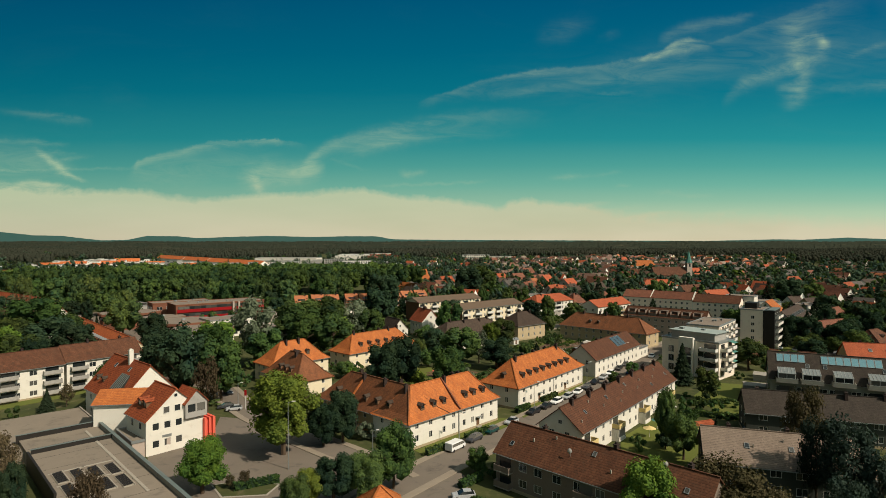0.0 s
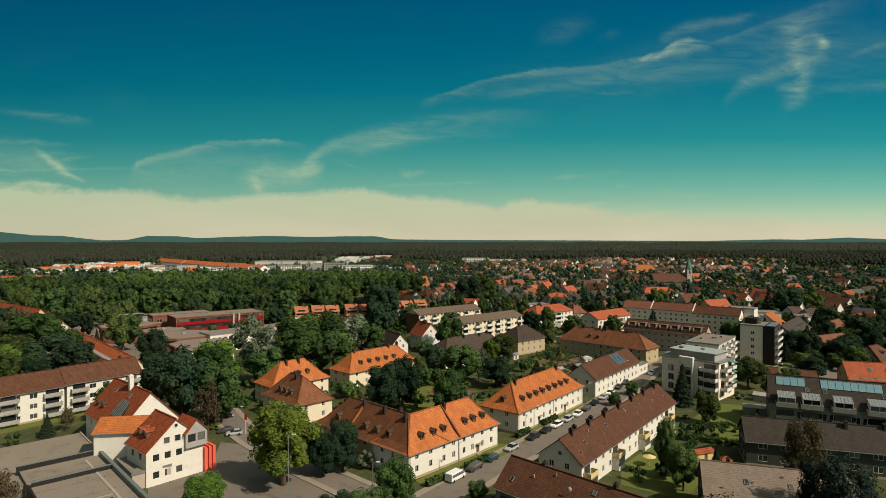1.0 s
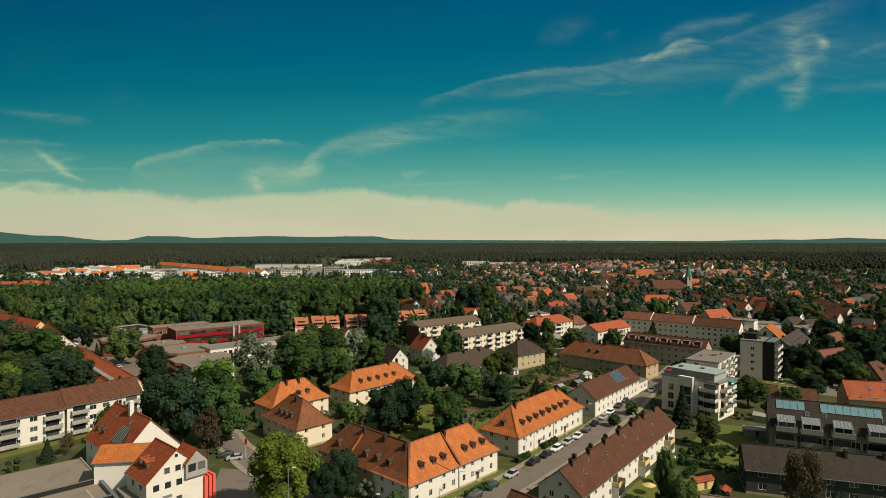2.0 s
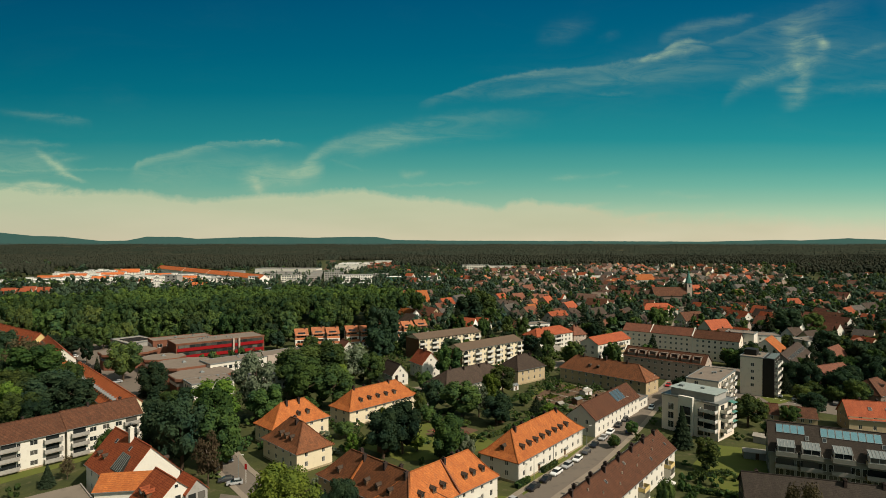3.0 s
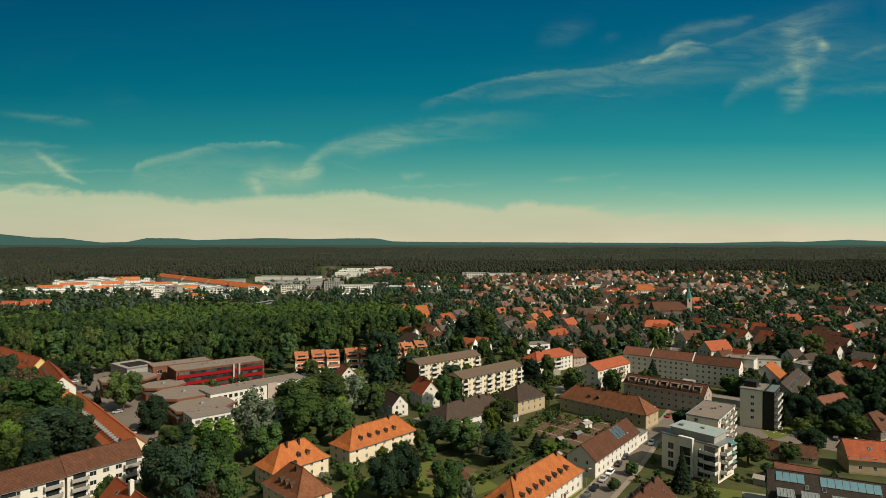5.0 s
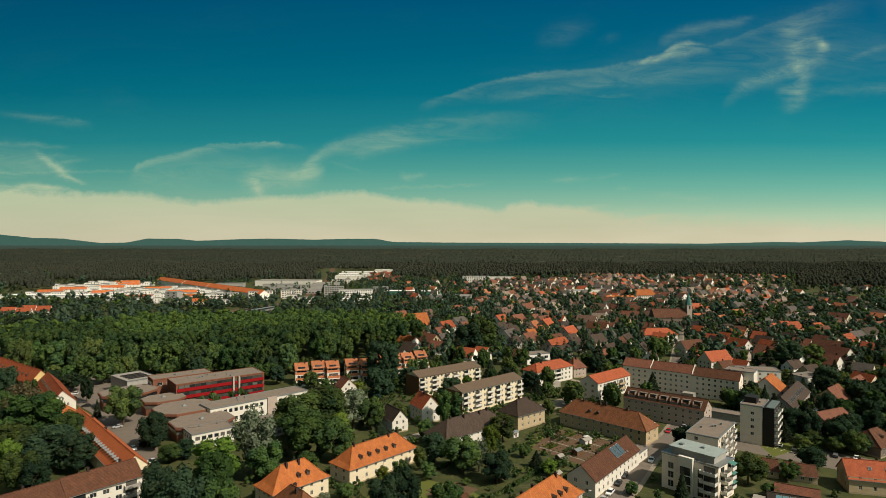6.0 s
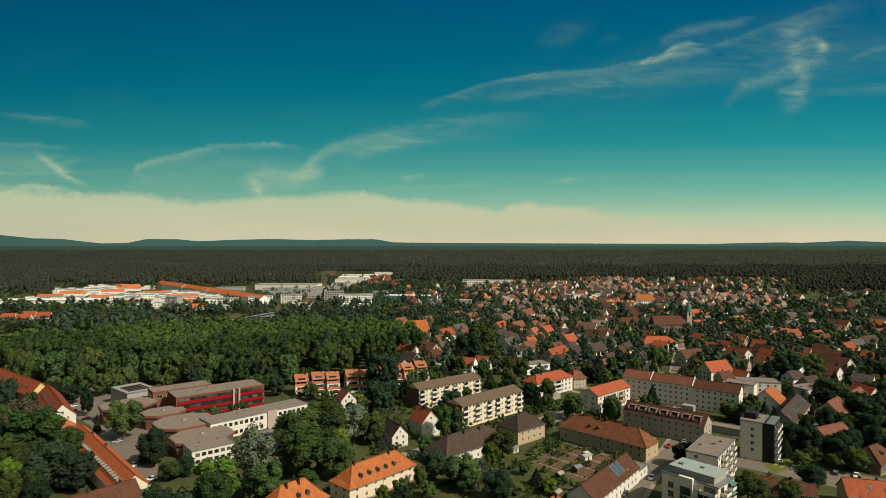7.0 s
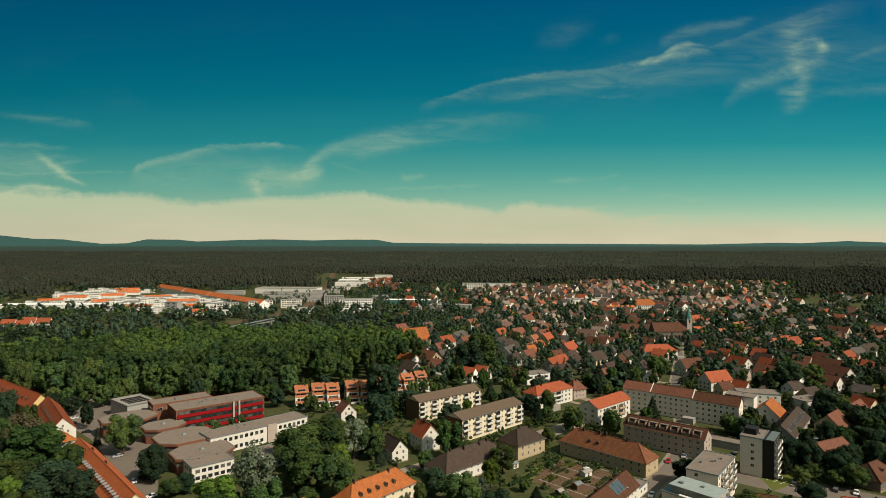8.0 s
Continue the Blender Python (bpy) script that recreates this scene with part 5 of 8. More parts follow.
for i, c in enumerate((2.5, 17.0, 33.0, 52.0)):
    balcony(row, "S", 59.0, 9.8, c, 2.9, 3.6, 1.7, M_YELLOW, "yellow balcony parapet")
    part("porch", boxes((c - 1.8, c + 1.8, -1.7, -1.6, 0.1, 1.0), (c - 1.8, c - 1.7, -1.6, -0.05, 0.1, 2.7), (c + 1.7, c + 1.8, -1.6, -0.05, 0.1, 2.7)), M_WHITE, row)
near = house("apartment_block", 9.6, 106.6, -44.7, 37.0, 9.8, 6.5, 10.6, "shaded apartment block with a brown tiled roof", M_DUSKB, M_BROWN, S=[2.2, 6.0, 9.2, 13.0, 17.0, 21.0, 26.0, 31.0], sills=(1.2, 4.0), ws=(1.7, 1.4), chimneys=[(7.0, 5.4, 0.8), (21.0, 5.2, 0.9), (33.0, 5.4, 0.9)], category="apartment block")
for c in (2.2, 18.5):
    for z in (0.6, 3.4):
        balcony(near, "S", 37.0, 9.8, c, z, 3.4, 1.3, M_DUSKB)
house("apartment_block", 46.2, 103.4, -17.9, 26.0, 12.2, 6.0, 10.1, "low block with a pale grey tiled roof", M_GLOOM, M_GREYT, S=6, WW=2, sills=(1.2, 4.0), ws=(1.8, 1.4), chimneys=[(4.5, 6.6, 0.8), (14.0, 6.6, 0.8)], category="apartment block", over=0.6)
grey = bpy.context.scene.objects["apartment_block.001"]
for c in (7.0, 14.0):
    skylight(grey, c, 3.0, 6.0 + 3.0 * 4.1 / 6.1 + 0.05, 0.8, 1.1, 4.1 / 6.1)
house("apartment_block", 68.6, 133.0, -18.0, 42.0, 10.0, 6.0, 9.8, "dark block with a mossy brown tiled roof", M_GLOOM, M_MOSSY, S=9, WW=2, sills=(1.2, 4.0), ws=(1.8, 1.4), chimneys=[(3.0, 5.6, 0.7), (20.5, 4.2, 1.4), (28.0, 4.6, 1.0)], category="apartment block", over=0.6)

# the long white block behind the yard
for (x, y, L, zz) in ((-137.5, 137.0, 43.5, 9.0), (-109.2, 171.0, 21.0, 9.3)):
    b = house("apartment_block", x, y, 50.0, L, 11.0, zz, zz + 3.9, "three-storey white block with a brown roof and recessed balconies", M_WHITE, M_BROWN, S=[c for c in rows(L, max(3, int(L / 4)), 1.5)], sills=(1.0, 3.8, 6.6), ws=(1.9, 1.4), E=2, WW=2,
              chimneys=[(L * 0.35, 5.6, 0.9), (L * 0.8, 6.0, 0.9)], category="apartment block")
    for c in ((L - 3.0, L - 13.5) if L > 30 else (3.2, L - 3.2)):
        for z in (0.9, 3.7, 6.5):
            balcony(b, "S", L, 11.0, c, z, 4.6, 1.3, M_GREYW)

# ---- the white gabled house with its annexes ----
wh = house("gabled_house", -68.3, 127.0, -41.5, 10.0, 12.3, 7.5, 13.0, "white gabled house with a red tiled roof", M_WHITE, M_REDT, S=[3.0, 7.0], E=[2.0, 4.4, 6.8], sills=(1.4, 5.0), ws=(1.4, 1.5), gable_windows=[("E", 4.2, 8.2, 1.3, 1.4), ("E", 6.5, 8.2, 1.3, 1.4), ("E", 6.15, 11.2, 0.8, 0.8)], plinth=False, bars=0, over=0.4)
for c in (3.0, 5.4):
    dormer(wh, c, 1.6, 9.2, 1.6, 1.2, 1.8, M_REDT)
house("gabled_house", -91.0, 150.0, -41.5, 22.0, 14.0, 7.2, 14.6, "taller gabled house behind with a red tiled roof and white chimney", M_WHITE, M_REDT, S=4, E=2, sills=(1.4, 4.6), plinth=False, over=0.4, dormers=[("S", 3.0, 1.8), ("S", 6.5, 1.8), ("N", 19.0, 1.8)])
tall = bpy.context.scene.objects["gabled_house.001"]
sl2 = 7.4 / 7.0
part("roof_terrace", slab(bmesh.new(), [(12.5, 1.2, 7.2 + 1.2 * sl2 + 0.12), (19.5, 1.2, 7.2 + 1.2 * sl2 + 0.12), (17.5, 4.2, 7.2 + 4.2 * sl2 + 0.12), (12.5, 4.2, 7.2 + 4.2 * sl2 + 0.12)], [[0, 1, 2, 3]], 0.15), M_DARKFRAME, tall, "dark slatted opening in the roof")
for i in range(6):
    part("slat", beam(bmesh.new(), (12.9 + i, 1.2, 7.2 + 1.2 * sl2 + 0.24), (12.9 + 0.8 * i, 4.2, 7.2 + 4.2 * sl2 + 0.24), 0.12, 0.12), M_COPING, tall)
for c in (6.0, 14.5):
    skylight(tall, c, 5.2, 7.2 + 5.2 * sl2 + 0.06, 0.9, 1.2, sl2)
chimney(bpy.context.scene.objects["gabled_house.001"], 12.0, 6.4, 17.0, 13.0, 1.0, 1.0, M_WHITE, "white rendered chimney")
an = thing("annex", -77.6, 130.6, 9.0, "white annex with a sloping orange tiled roof", "annex")
part("wall", shell(bmesh.new(), 11.0, 5.0, 0, 8.1, {"S": []}), M_WHITE, an)
part("roof", slab(bmesh.new(), [(-0.4, -0.5, 7.9), (11.2, -0.5, 7.9), (11.2, 5.0, 10.2), (-0.4, 5.0, 10.2)], [[0, 1, 2, 3]], 0.2), M_ORANGE, an)
part("gutter", beam(bmesh.new(), (-0.4, -0.58, 7.8), (11.2, -0.58, 7.8), 0.14, 0.14), M_ZINC, an)
part("downpipe", boxes((9.0, 9.14, -0.15, -0.03, 0, 7.7)), M_DARKFRAME, an)
bay = thing("stair_bay", -58.7, 129.0, -41.5, "grey clad bay with wide windows and a red gabled roof", "annex")
bay.matrix_world = pose(-58.7, 129.0, 0, 0, 0, -41.5) @ Matrix.Diagonal((0.82, 0.80, 0.94, 1))
part("wall", shell(bmesh.new(), 6.0, 6.0, 6.8, 10.2, {"E": [(1.7, 7.9, 2.1, 1.8), (4.3, 7.9, 2.1, 1.8)], "S": []}), M_GREYW, bay)
part("underside", boxes((0.0, 6.0, 0.0, 6.0, 6.6, 6.8)), M_GREYW, bay)
gb = bmesh.new()
gb.faces.new([gb.verts.new(p) for p in ((5.99, 0, 10.2), (5.99, 6, 10.2), (5.99, 3, 12.9))])
part("gable_wall", gb, M_GREYW, bay)
part("roof", slab(bmesh.new(), [(-2, -0.4, 9.9), (6.4, -0.4, 9.9), (6.4, 3, 13.0), (-2, 3, 13.0), (6.4, 6.4, 9.9), (-2, 6.4, 9.9)], [[0, 1, 2, 3], [3, 2, 4, 5]], 0.2), M_REDT, bay)
for c in (1.7, 4.3):
    window(bay, side_pose("E", 6.0, 6.0, c, 7.9), 2.1, 1.8, 0, True)
part("support", boxes((0.3, 3.8, 0.8, 5.6, 0.0, 6.6)), M_WHITE, bay)
fin = thing("entrance_screen", -52.6, 129.2, 48.5, "coral red entrance wall with upright slots", "entrance")
part("panel", boxes((0, 0.6, -0.5, 3.6, 0, 5.4), (1.0, 1.5, -0.5, 3.6, 0, 5.4), (1.9, 2.5, -0.5, 3.6, 0, 5.4), (0.6, 1.9, 0.0, 3.6, 0, 5.0)), M_REDORANGE, fin)

# parking deck with its parapets and roof hatches
deck = thing("parking_deck", -75.0, 130.0, -46.7, "flat grey roof deck with parapets and glazed hatches", "roof deck")
part("slab", boxes((-3, 75, -15, 0, 0, 3.0)), M_DECK, deck)
part("parapet", boxes((-3.0, 75, -0.5, 0.0, 3.0, 3.9)), M_CONCRETE, deck, "grey concrete parapet")
part("coping", boxes((-3.1, 75, -0.6, 0.1, 3.9, 3.98)), M_COPING, deck, "weathered greenish metal coping")
# Parapet faces painted black for the shadow that lies on them
part("parapet", boxes((-3.0, -2.6, -15.5, -0.5, 2.2, 4.0)), M_BLACK, deck)
part("coping", boxes((-3.1, -2.5, -15.6, -0.6, 4.0, 4.07)), M_COPING, deck, "weathered greenish metal coping")
part("parapet", boxes((8.4, 8.8, -14.6, -0.5, 3.0, 3.85)), M_BLACK, deck, "parapet step across the deck, its shadow painted black")
part("coping", boxes((8.3, 8.9, -14.7, -0.4, 3.85, 3.92)), M_COPING, deck)
part("parapet", boxes((8.4, 34.0, -15.3, -14.9, 0.0, 3.6)), M_BLACK, deck)
part("cable_duct", boxes(*[(0.9 * i, 0.9 * i + 0.6, -3.7, -3.2, 3.0, 3.14) for i in range(47)]), M_KERB, deck)
for i in range(2):
    for k in range(4):
        hx, hy = 23.0 + i * 7.2 + k * 0.6, -13.8 + k * 2.6
        hatch = part("roof_hatch", boxes((hx, hx + 5.8, hy, hy + 1.6, 3.0, 3.14)), M_KERB, deck)
        for j in range(6):
            part("slat", slab(bmesh.new(), [(hx + 0.12 + j * 0.94, hy + 0.10, 3.22), (hx + 0.84 + j * 0.94, hy + 0.10, 3.22), (hx + 0.84 + j * 0.94, hy + 1.5, 3.36), (hx + 0.12 + j * 0.94, hy + 1.5, 3.36)], [[0, 1, 2, 3]], 0.06), M_BLACK, hatch)
        part("kerb", boxes((hx - 0.1, hx + 5.9, hy + 1.62, hy + 1.80, 3.0, 3.30)), M_KERB, hatch)
    part("walkway", boxes((22.6 + i * 7.2, 22.9 + i * 7.2, -14.2, -3.9, 3.0, 3.1)), M_KERB, deck)
for i in range(9):
    for k in range(3):
        part("paving_joint", boxes((-2.4 + i * 7.4, -2.34 + i * 7.4, -14.8 + 4.9 * k, -14.8 + 4.9 * (k + 1) - 0.1, 3.0, 3.012)), M_BLACK, deck)
low = thing("roof_terrace", -86.0, 124.0, -46.7, "lower grey asphalt terrace behind the deck", "roof deck")
part("slab", boxes((-22, 7.2, -45, 12.6, 0, 2.2)), M_DECK, low)
part("kerb", boxes((-22, 7.2, 12.6, 12.9, 0, 2.45)), M_CONCRETE, low)
flat_block("annex", -70.5, 127.0, -46.7, 11.0, 7.5, 3.3, "low flat-roofed annex beside the gabled house", M_PINKW, vents=1, category="annex", top=M_DECK)

# ---- apartment blocks further on ----
tw = flat_block("tower_block", 124.0, 246.0, -38.0, 8.4, 14.0, 15.6, "six-storey pale tower block with a flat roof", M_ROSE, sills=(3.6, 6.4, 9.2, 12.0), ws=(1.3, 1.3), S=[4.6], vents=2)
part("black_bay", boxes((8.4, 12.6, -0.15, 13.8, 0, 15.7)), M_BLACK, tw, "black clad corner bay")
part("lift_house", boxes((0.8, 5.4, 4.0, 9.5, 15.8, 18.2)), M_BLACK, tw)
part("roof_sheet", boxes((9.6, 12.7, -0.2, 14.0, 15.82, 16.0)), M_COPING, tw)
for z in (1.2, 4.0, 6.8, 9.6, 12.4):
    for yy in (2.6, 7.0, 11.4):
        balcony(tw, "E", 12.6, 14.0, yy, z, 3.4, 1.3, M_WHITE)
        window(tw, side_pose("E", 12.62, 14.0, yy, z + 0.1) @ pose(0, -0.06, 0), 2.2, 2.1, 1)
fb = flat_block("apartment_block", 97.0, 207.5, 51.0, 24.0, 11.0, 13.8, "five-storey block with a flat gravel roof and balconies", M_ROSE, sills=(1.2, 4.0, 6.8, 9.6, 11.9), ws=(1.3, 1.3), S=[2.0, 9.0, 16.0, 22.0], WW=[3.5], vents=4)
part("lit_front", boxes((0.02, 23.98, -0.10, -0.03, 13.4, 13.75)), M_WHITE, fb)
for z in (3.9, 6.7, 9.5, 11.8):
    for c in (5.5, 12.5, 19.0):
        balcony(fb, "S", 24.0, 11.0, c, z, 3.6, 1.5, M_FRAME)
        window(fb, side_pose("S", 24.0, 11.0, c, z + 0.08) @ pose(0, -0.14, 0), 2.2, 2.0, 1)
md = flat_block("apartment_house", 74.5, 200.5, -48.0, 19.0, 12.0, 11.6, "modern pale apartment house with balconies and a zinc roof terrace", M_ROSE, sills=(1.0, 4.0, 7.0), ws=(2.0, 2.2), S=[3.2, 9.0, 15.5], E=[3.0, 8.5], WW=[4.0, 8.0], vents=2, top=M_ZINC, category="apartment house")
part("penthouse", boxes((2.5, 17.0, 1.6, 10.5, 11.8, 14.2)), M_GREYW, md)
part("penthouse_roof", boxes((1.9, 17.6, 1.0, 11.0, 14.2, 14.42)), M_PATINA, md, "pale greenish sheet metal roof")
part("roof_hatch", boxes((4.0, 5.4, 4.0, 5.2, 14.42, 15.0), (10.5, 11.7, 6.0, 7.0, 14.42, 14.9)), M_ZINC, md)
part("stair_bay", boxes((6.4, 11.2, -1.3, -0.02, 0, 12.6)), M_WHITE, md)
for z in (3.0, 6.0, 9.0):
    balcony(md, "S", 19.0, 12.0, 16.2, z, 5.2, 2.0, M_FRAME)
    balcony(md, "E", 19.0, 12.0, 3.0 + (z == 6.0), z, 3.6, 2.2, M_WHITE)
    balcony(md, "E", 19.0, 12.0, 8.6, z + 0.2, 3.0, 1.6, M_FRAME)
    part("awning", slab(bmesh.new(), [(19.1, 7.0, z + 2.7), (20.9, 7.0, z + 2.2), (20.9, 10.2, z + 2.2), (19.1, 10.2, z + 2.7)], [[0, 1, 2, 3]], 0.05), M_COPPER, md)
    part("glazing", boxes((7.0, 10.6, -1.36, -1.31, z - 2.2, z + 0.4), (12.4, 14.2, -0.10, -0.03, z - 2.2, z + 0.2)), M_GLASS, md)
    balcony(md, "W", 19.0, 12.0, 6.0, z, 5.0, 1.6, M_FRAME)
for i, (x, y, L, e) in enumerate(((104.4, 342.0, 15.5, 12.2), (116.8, 332.4, 22.5, 12.2), (134.6, 318.5, 23.0, 11.6))):
    house("apartment_block", x, y, -38.0, L, 11.0, e, e + 3.6, "four-storey pale block with a reddish brown roof" if i < 2 else "four-storey pale block with a brown roof and white gable", M_ROSE, M_RUST if i < 2 else M_BROWN,
          S=max(3, int(L / 3.2)), E=1 if i == 2 else 0, sills=(1.2, 4.0, 6.8, 9.4), ws=(1.1, 1.2), chimneys=[(L * 0.3, 6.0, 0.8), (L * 0.75, 6.0, 0.8)], category="apartment block", group="stepped apartment row", over=0.3, plinth=False)
for i, (dx, dy) in enumerate(((116.9, 332.6), (134.7, 318.7))):
    w = thing("fire_wall", dx, dy, -38.0, "white rendered fire wall standing above the roofs", "wall")
    fw = bmesh.new()
    slab(fw, [(-0.2, -0.4, 12.4), (0.25, -0.4, 12.4), (0.25, 5.5, 16.3), (-0.2, 5.5, 16.3), (0.25, 11.4, 12.4), (-0.2, 11.4, 12.4)], [[0, 1, 2, 3], [3, 2, 4, 5]], 1.2)
    box(fw, -0.2, 0.25, -0.4, -0.02, 0, 12.3)
    part("wall", fw, M_WHITE, w)
dm = house("apartment_block", 87.0, 284.0, -40.0, 37.0, 11.0, 8.8, 12.6, "three-storey dusky block with loggias cut into a brown roof", M_PINKW, M_BROWN, S=11, E=2, sills=(1.2, 3.9, 6.6), ws=(1.2, 1.2), category="apartment block", over=0.3, gable_windows=[("E", 5.5, 9.2, 1.0, 1.0)], plinth=False)
for i in range(7):
    c = 3.5 + 5.0 * i
    lg = part("loggia", boxes((c - 1.75, c + 1.75, 0.5, 0.62, 9.1, 10.3), (c - 1.75, c - 1.6, 0.62, 3.6, 9.1, 11.5), (c + 1.6, c + 1.75, 0.62, 3.6, 9.1, 11.5), (c - 1.9, c + 1.9, 2.4, 4.4, 11.5, 11.68)), M_DUSKB, dm, "dusky roof loggia with a low parapet")
    part("glazing", boxes((c - 1.6, c + 1.6, 2.5, 2.6, 9.3, 11.45)), M_GLASS, lg)
    part("floor", boxes((c - 1.6, c + 1.6, 0.62, 2.5, 9.9, 10.0)), M_BLACK, lg)
ob1 = house("apartment_block", 81.0, 308.5, 41.0, 31.0, 11.0, 9.6, 12.6, "white block with balconies and a bright red-orange roof", M_WHITE, M_BRIGHTR, S=9, WW=2, sills=(1.2, 4.0, 6.8), ws=(1.4, 1.4), category="apartment block", chimneys=[(15, 6.0, 0.6)], plinth=False)
ob2 = house("apartment_block", 54.0, 339.0, 39.0, 32.0, 11.0, 8.6, 12.2, "cream block with a bright orange hipped roof", M_WHITE, M_BRIGHTR, 5.0, 5.0, S=9, WW=2, sills=(1.2, 3.8, 6.2), ws=(1.4, 1.3), category="apartment block", chimneys=[(9, 5.0, 0.6)], plinth=False)
for b, cs, zz in ((ob1, (9.0, 15.0, 22.0), (3.0, 5.8)), (ob2, (13.0, 19.0), (2.8, 5.4))):
    for c in cs:
        for z in zz:
            balcony(b, "S", 31.0, 11.0, c, z, 5.6, 1.3, M_OCHRE if b is ob1 else M_FRAME)
for x, y, r in ((-12.8, 315.5, 39.0), (9.3, 283.5, 42.5)):
    b = house("apartment_block", x, y, r, 44.5, 12.0, 11.0, 13.2, "four-storey cream slab block with white balconies and a grey-brown roof", M_CREAM, M_SHEET, S=16, WW=0, sills=(1.2, 3.9, 6.6, 9.2), ws=(1.1, 1.3), category="apartment block", group="pair of slab blocks", plinth=False)
    part("gable_cladding", boxes((-0.12, -0.02, 0.1, 11.9, 0.0, 10.9)), M_TIMBER, b)
    for c in (2.2, 10.5, 19.0, 25.5, 33.5, 42.0):
        for z in (3.7, 6.4, 9.0):
            balcony(b, "S", 44.5, 12.0, c, z - 1.2, 4.2, 1.2, M_FRAME, "white balcony parapet")
house("terraced_house", 1.2, 231.0, 42.0, 36.0, 13.0, 5.8, 11.0, "long house with a dark brown hipped roof", M_WHITE, M_DARK, 6.5, 6.5, S=9, E=3, WW=3, chimneys=[(8, 6.5, 0.9), (15, 5.6, 0.9), (24, 5.4, 0.9), (29, 6.0, 0.9)])
house("villa", 33.0, 259.5, 40.0, 18.0, 12.0, 6.8, 11.8, "ochre rendered house with a dark hipped roof", M_OCHRE, M_DARK, 6.0, 6.0, S=4, E=3, WW=2, chimneys=[(7, 6.0, 1.0), (13, 5.0, 0.9)])
house("terraced_house", 53.5, 269.0, -44.5, 41.0, 11.5, 6.4, 11.6, "long dusky house with a weathered red roof, hipped at its end", M_OCHRE, M_WORN, 5.0, 6.0, S=11, E=[3, 8.5], chimneys=[(9, 5.7, 0.9), (17, 5.7, 1.2), (20, 5.7, 1.2), (30, 5.7, 0.9)], dormers=[("S", 14.0, 1.8), ("S", 18.0, 1.8)])
wr = house("terraced_row", 49.3, 190.5, 51.0, 38.0, 10.0, 5.9, 10.0, "white terraced row with a brown roof and solar panels", M_WHITE, M_BROWN, S=10, WW=[3, 7], sills=(1.2, 3.8), chimneys=[(13, 5.5, 0.7), (26, 5.5, 0.7)], plinth=False)
for i in range(3):
    skylight(wr, 22.0 + 2.6 * i, 2.9, 5.9 + 2.9 * 0.82 + 0.06, 2.3, 4.2, 0.82, glass=M_SOLAR)
flat_block("extension", 73.5, 221.0, 51.0, 9.0, 8.0, 3.6, "low white flat-roofed extension of the terraced row", M_WHITE, sills=(1.0,), S=2, vents=0, category="annex")
house("gabled_house", -15.4, 279.0, -59.0, 11.5, 9.2, 7.4, 12.4, "white gabled house with a bright red roof", M_WHITE, M_BRIGHTR, S=3, E=2, chimneys=[(5.0, 4.6, 0.9), (6.5, 4.6, 0.8)], gable_windows=[("E", 4.6, 8.4, 0.9, 1.0)])
house("gabled_house", -28.5, 265.8, -57.0, 12.0, 7.8, 5.6, 9.8, "white gabled house with a dark roof", M_WHITE, M_DARK, S=3, E=2, sills=(1.2, 3.8), gable_windows=[("E", 3.9, 6.4, 0.9, 1.0)])
house("gabled_house", -59.2, 324.0, -60.0, 9.5, 8.6, 5.2, 9.6, "small white gabled house with a rust red roof", M_WHITE, M_RUST, S=2, E=2, sills=(1.2, 3.6), gable_windows=[("E", 4.3, 6.0, 1.3, 1.2)])

# modern stepped block with greenhouse strips
tr = house("apartment_house", 88.0, 158.5, -25.0, 46.0, 13.0, 7.4, 13.6, "modern stepped apartment house with glazed roof strips and grey shingles", M_DUSK, M_MOSSY, S=18, WW=[3.5, 9.0], sills=(0.8, 3.6), ws=(2.0, 2.0), category="apartment house", over=0.2, plinth=False)
sl = 6.2 / 6.5
for c, n in ((5.2, 4), (19.0, 8), (38.0, 8)):
    for i in range(n):
        skylight(tr, c - n * 0.85 + 1.7 * i + 0.85, 5.0, 7.4 + 5.0 * sl + 0.08, 1.6, 2.6, sl, glass=M_SKYG)
for c in (9.0, 13.0, 26.0, 30.0, 34.0):
    skylight(tr, c, 3.4, 7.4 + 3.4 * sl + 0.06, 0.9, 1.3, sl)
for c in (3.8, 9.5, 16.5, 24.0, 29.5, 35.0, 41.0):
    for k in range(6):
        part("rib", beam(bmesh.new(), (c - 2.0 + 0.8 * k, -1.7, 9.42), (c - 2.0 + 0.8 * k, 1.5, 10.36), 0.07, 0.07), M_GREYW, tr)
    g = part("winter_garden", boxes((c - 2.0, c - 1.85, -1.6, 1.6, 7.2, 9.4), (c + 1.85, c + 2.0, -1.6, 1.6, 7.2, 9.4), (c - 1.85, c + 1.85, -1.55, -1.45, 7.2, 8.0), (c - 0.06, c + 0.06, -1.55, -1.45, 8.0, 9.3)), M_FRAME, tr)
    part("glass_roof", slab(bmesh.new(), [(c - 2.1, -1.8, 9.3), (c + 2.1, -1.8, 9.3), (c + 2.1, 1.6, 10.3), (c - 2.1, 1.6, 10.3)], [[0, 1, 2, 3]], 0.08), M_GREENH, g)
    part("pane", boxes((c - 1.85, c + 1.85, -1.42, -1.38, 7.9, 9.25)), M_GLASS, g)
    balcony(tr, "S", 46.0, 13.0, c, 7.1, 5.0, 2.6, M_DUSK)
    balcony(tr, "S", 46.0, 13.0, c, 3.5, 5.0, 1.6, M_GREYW)
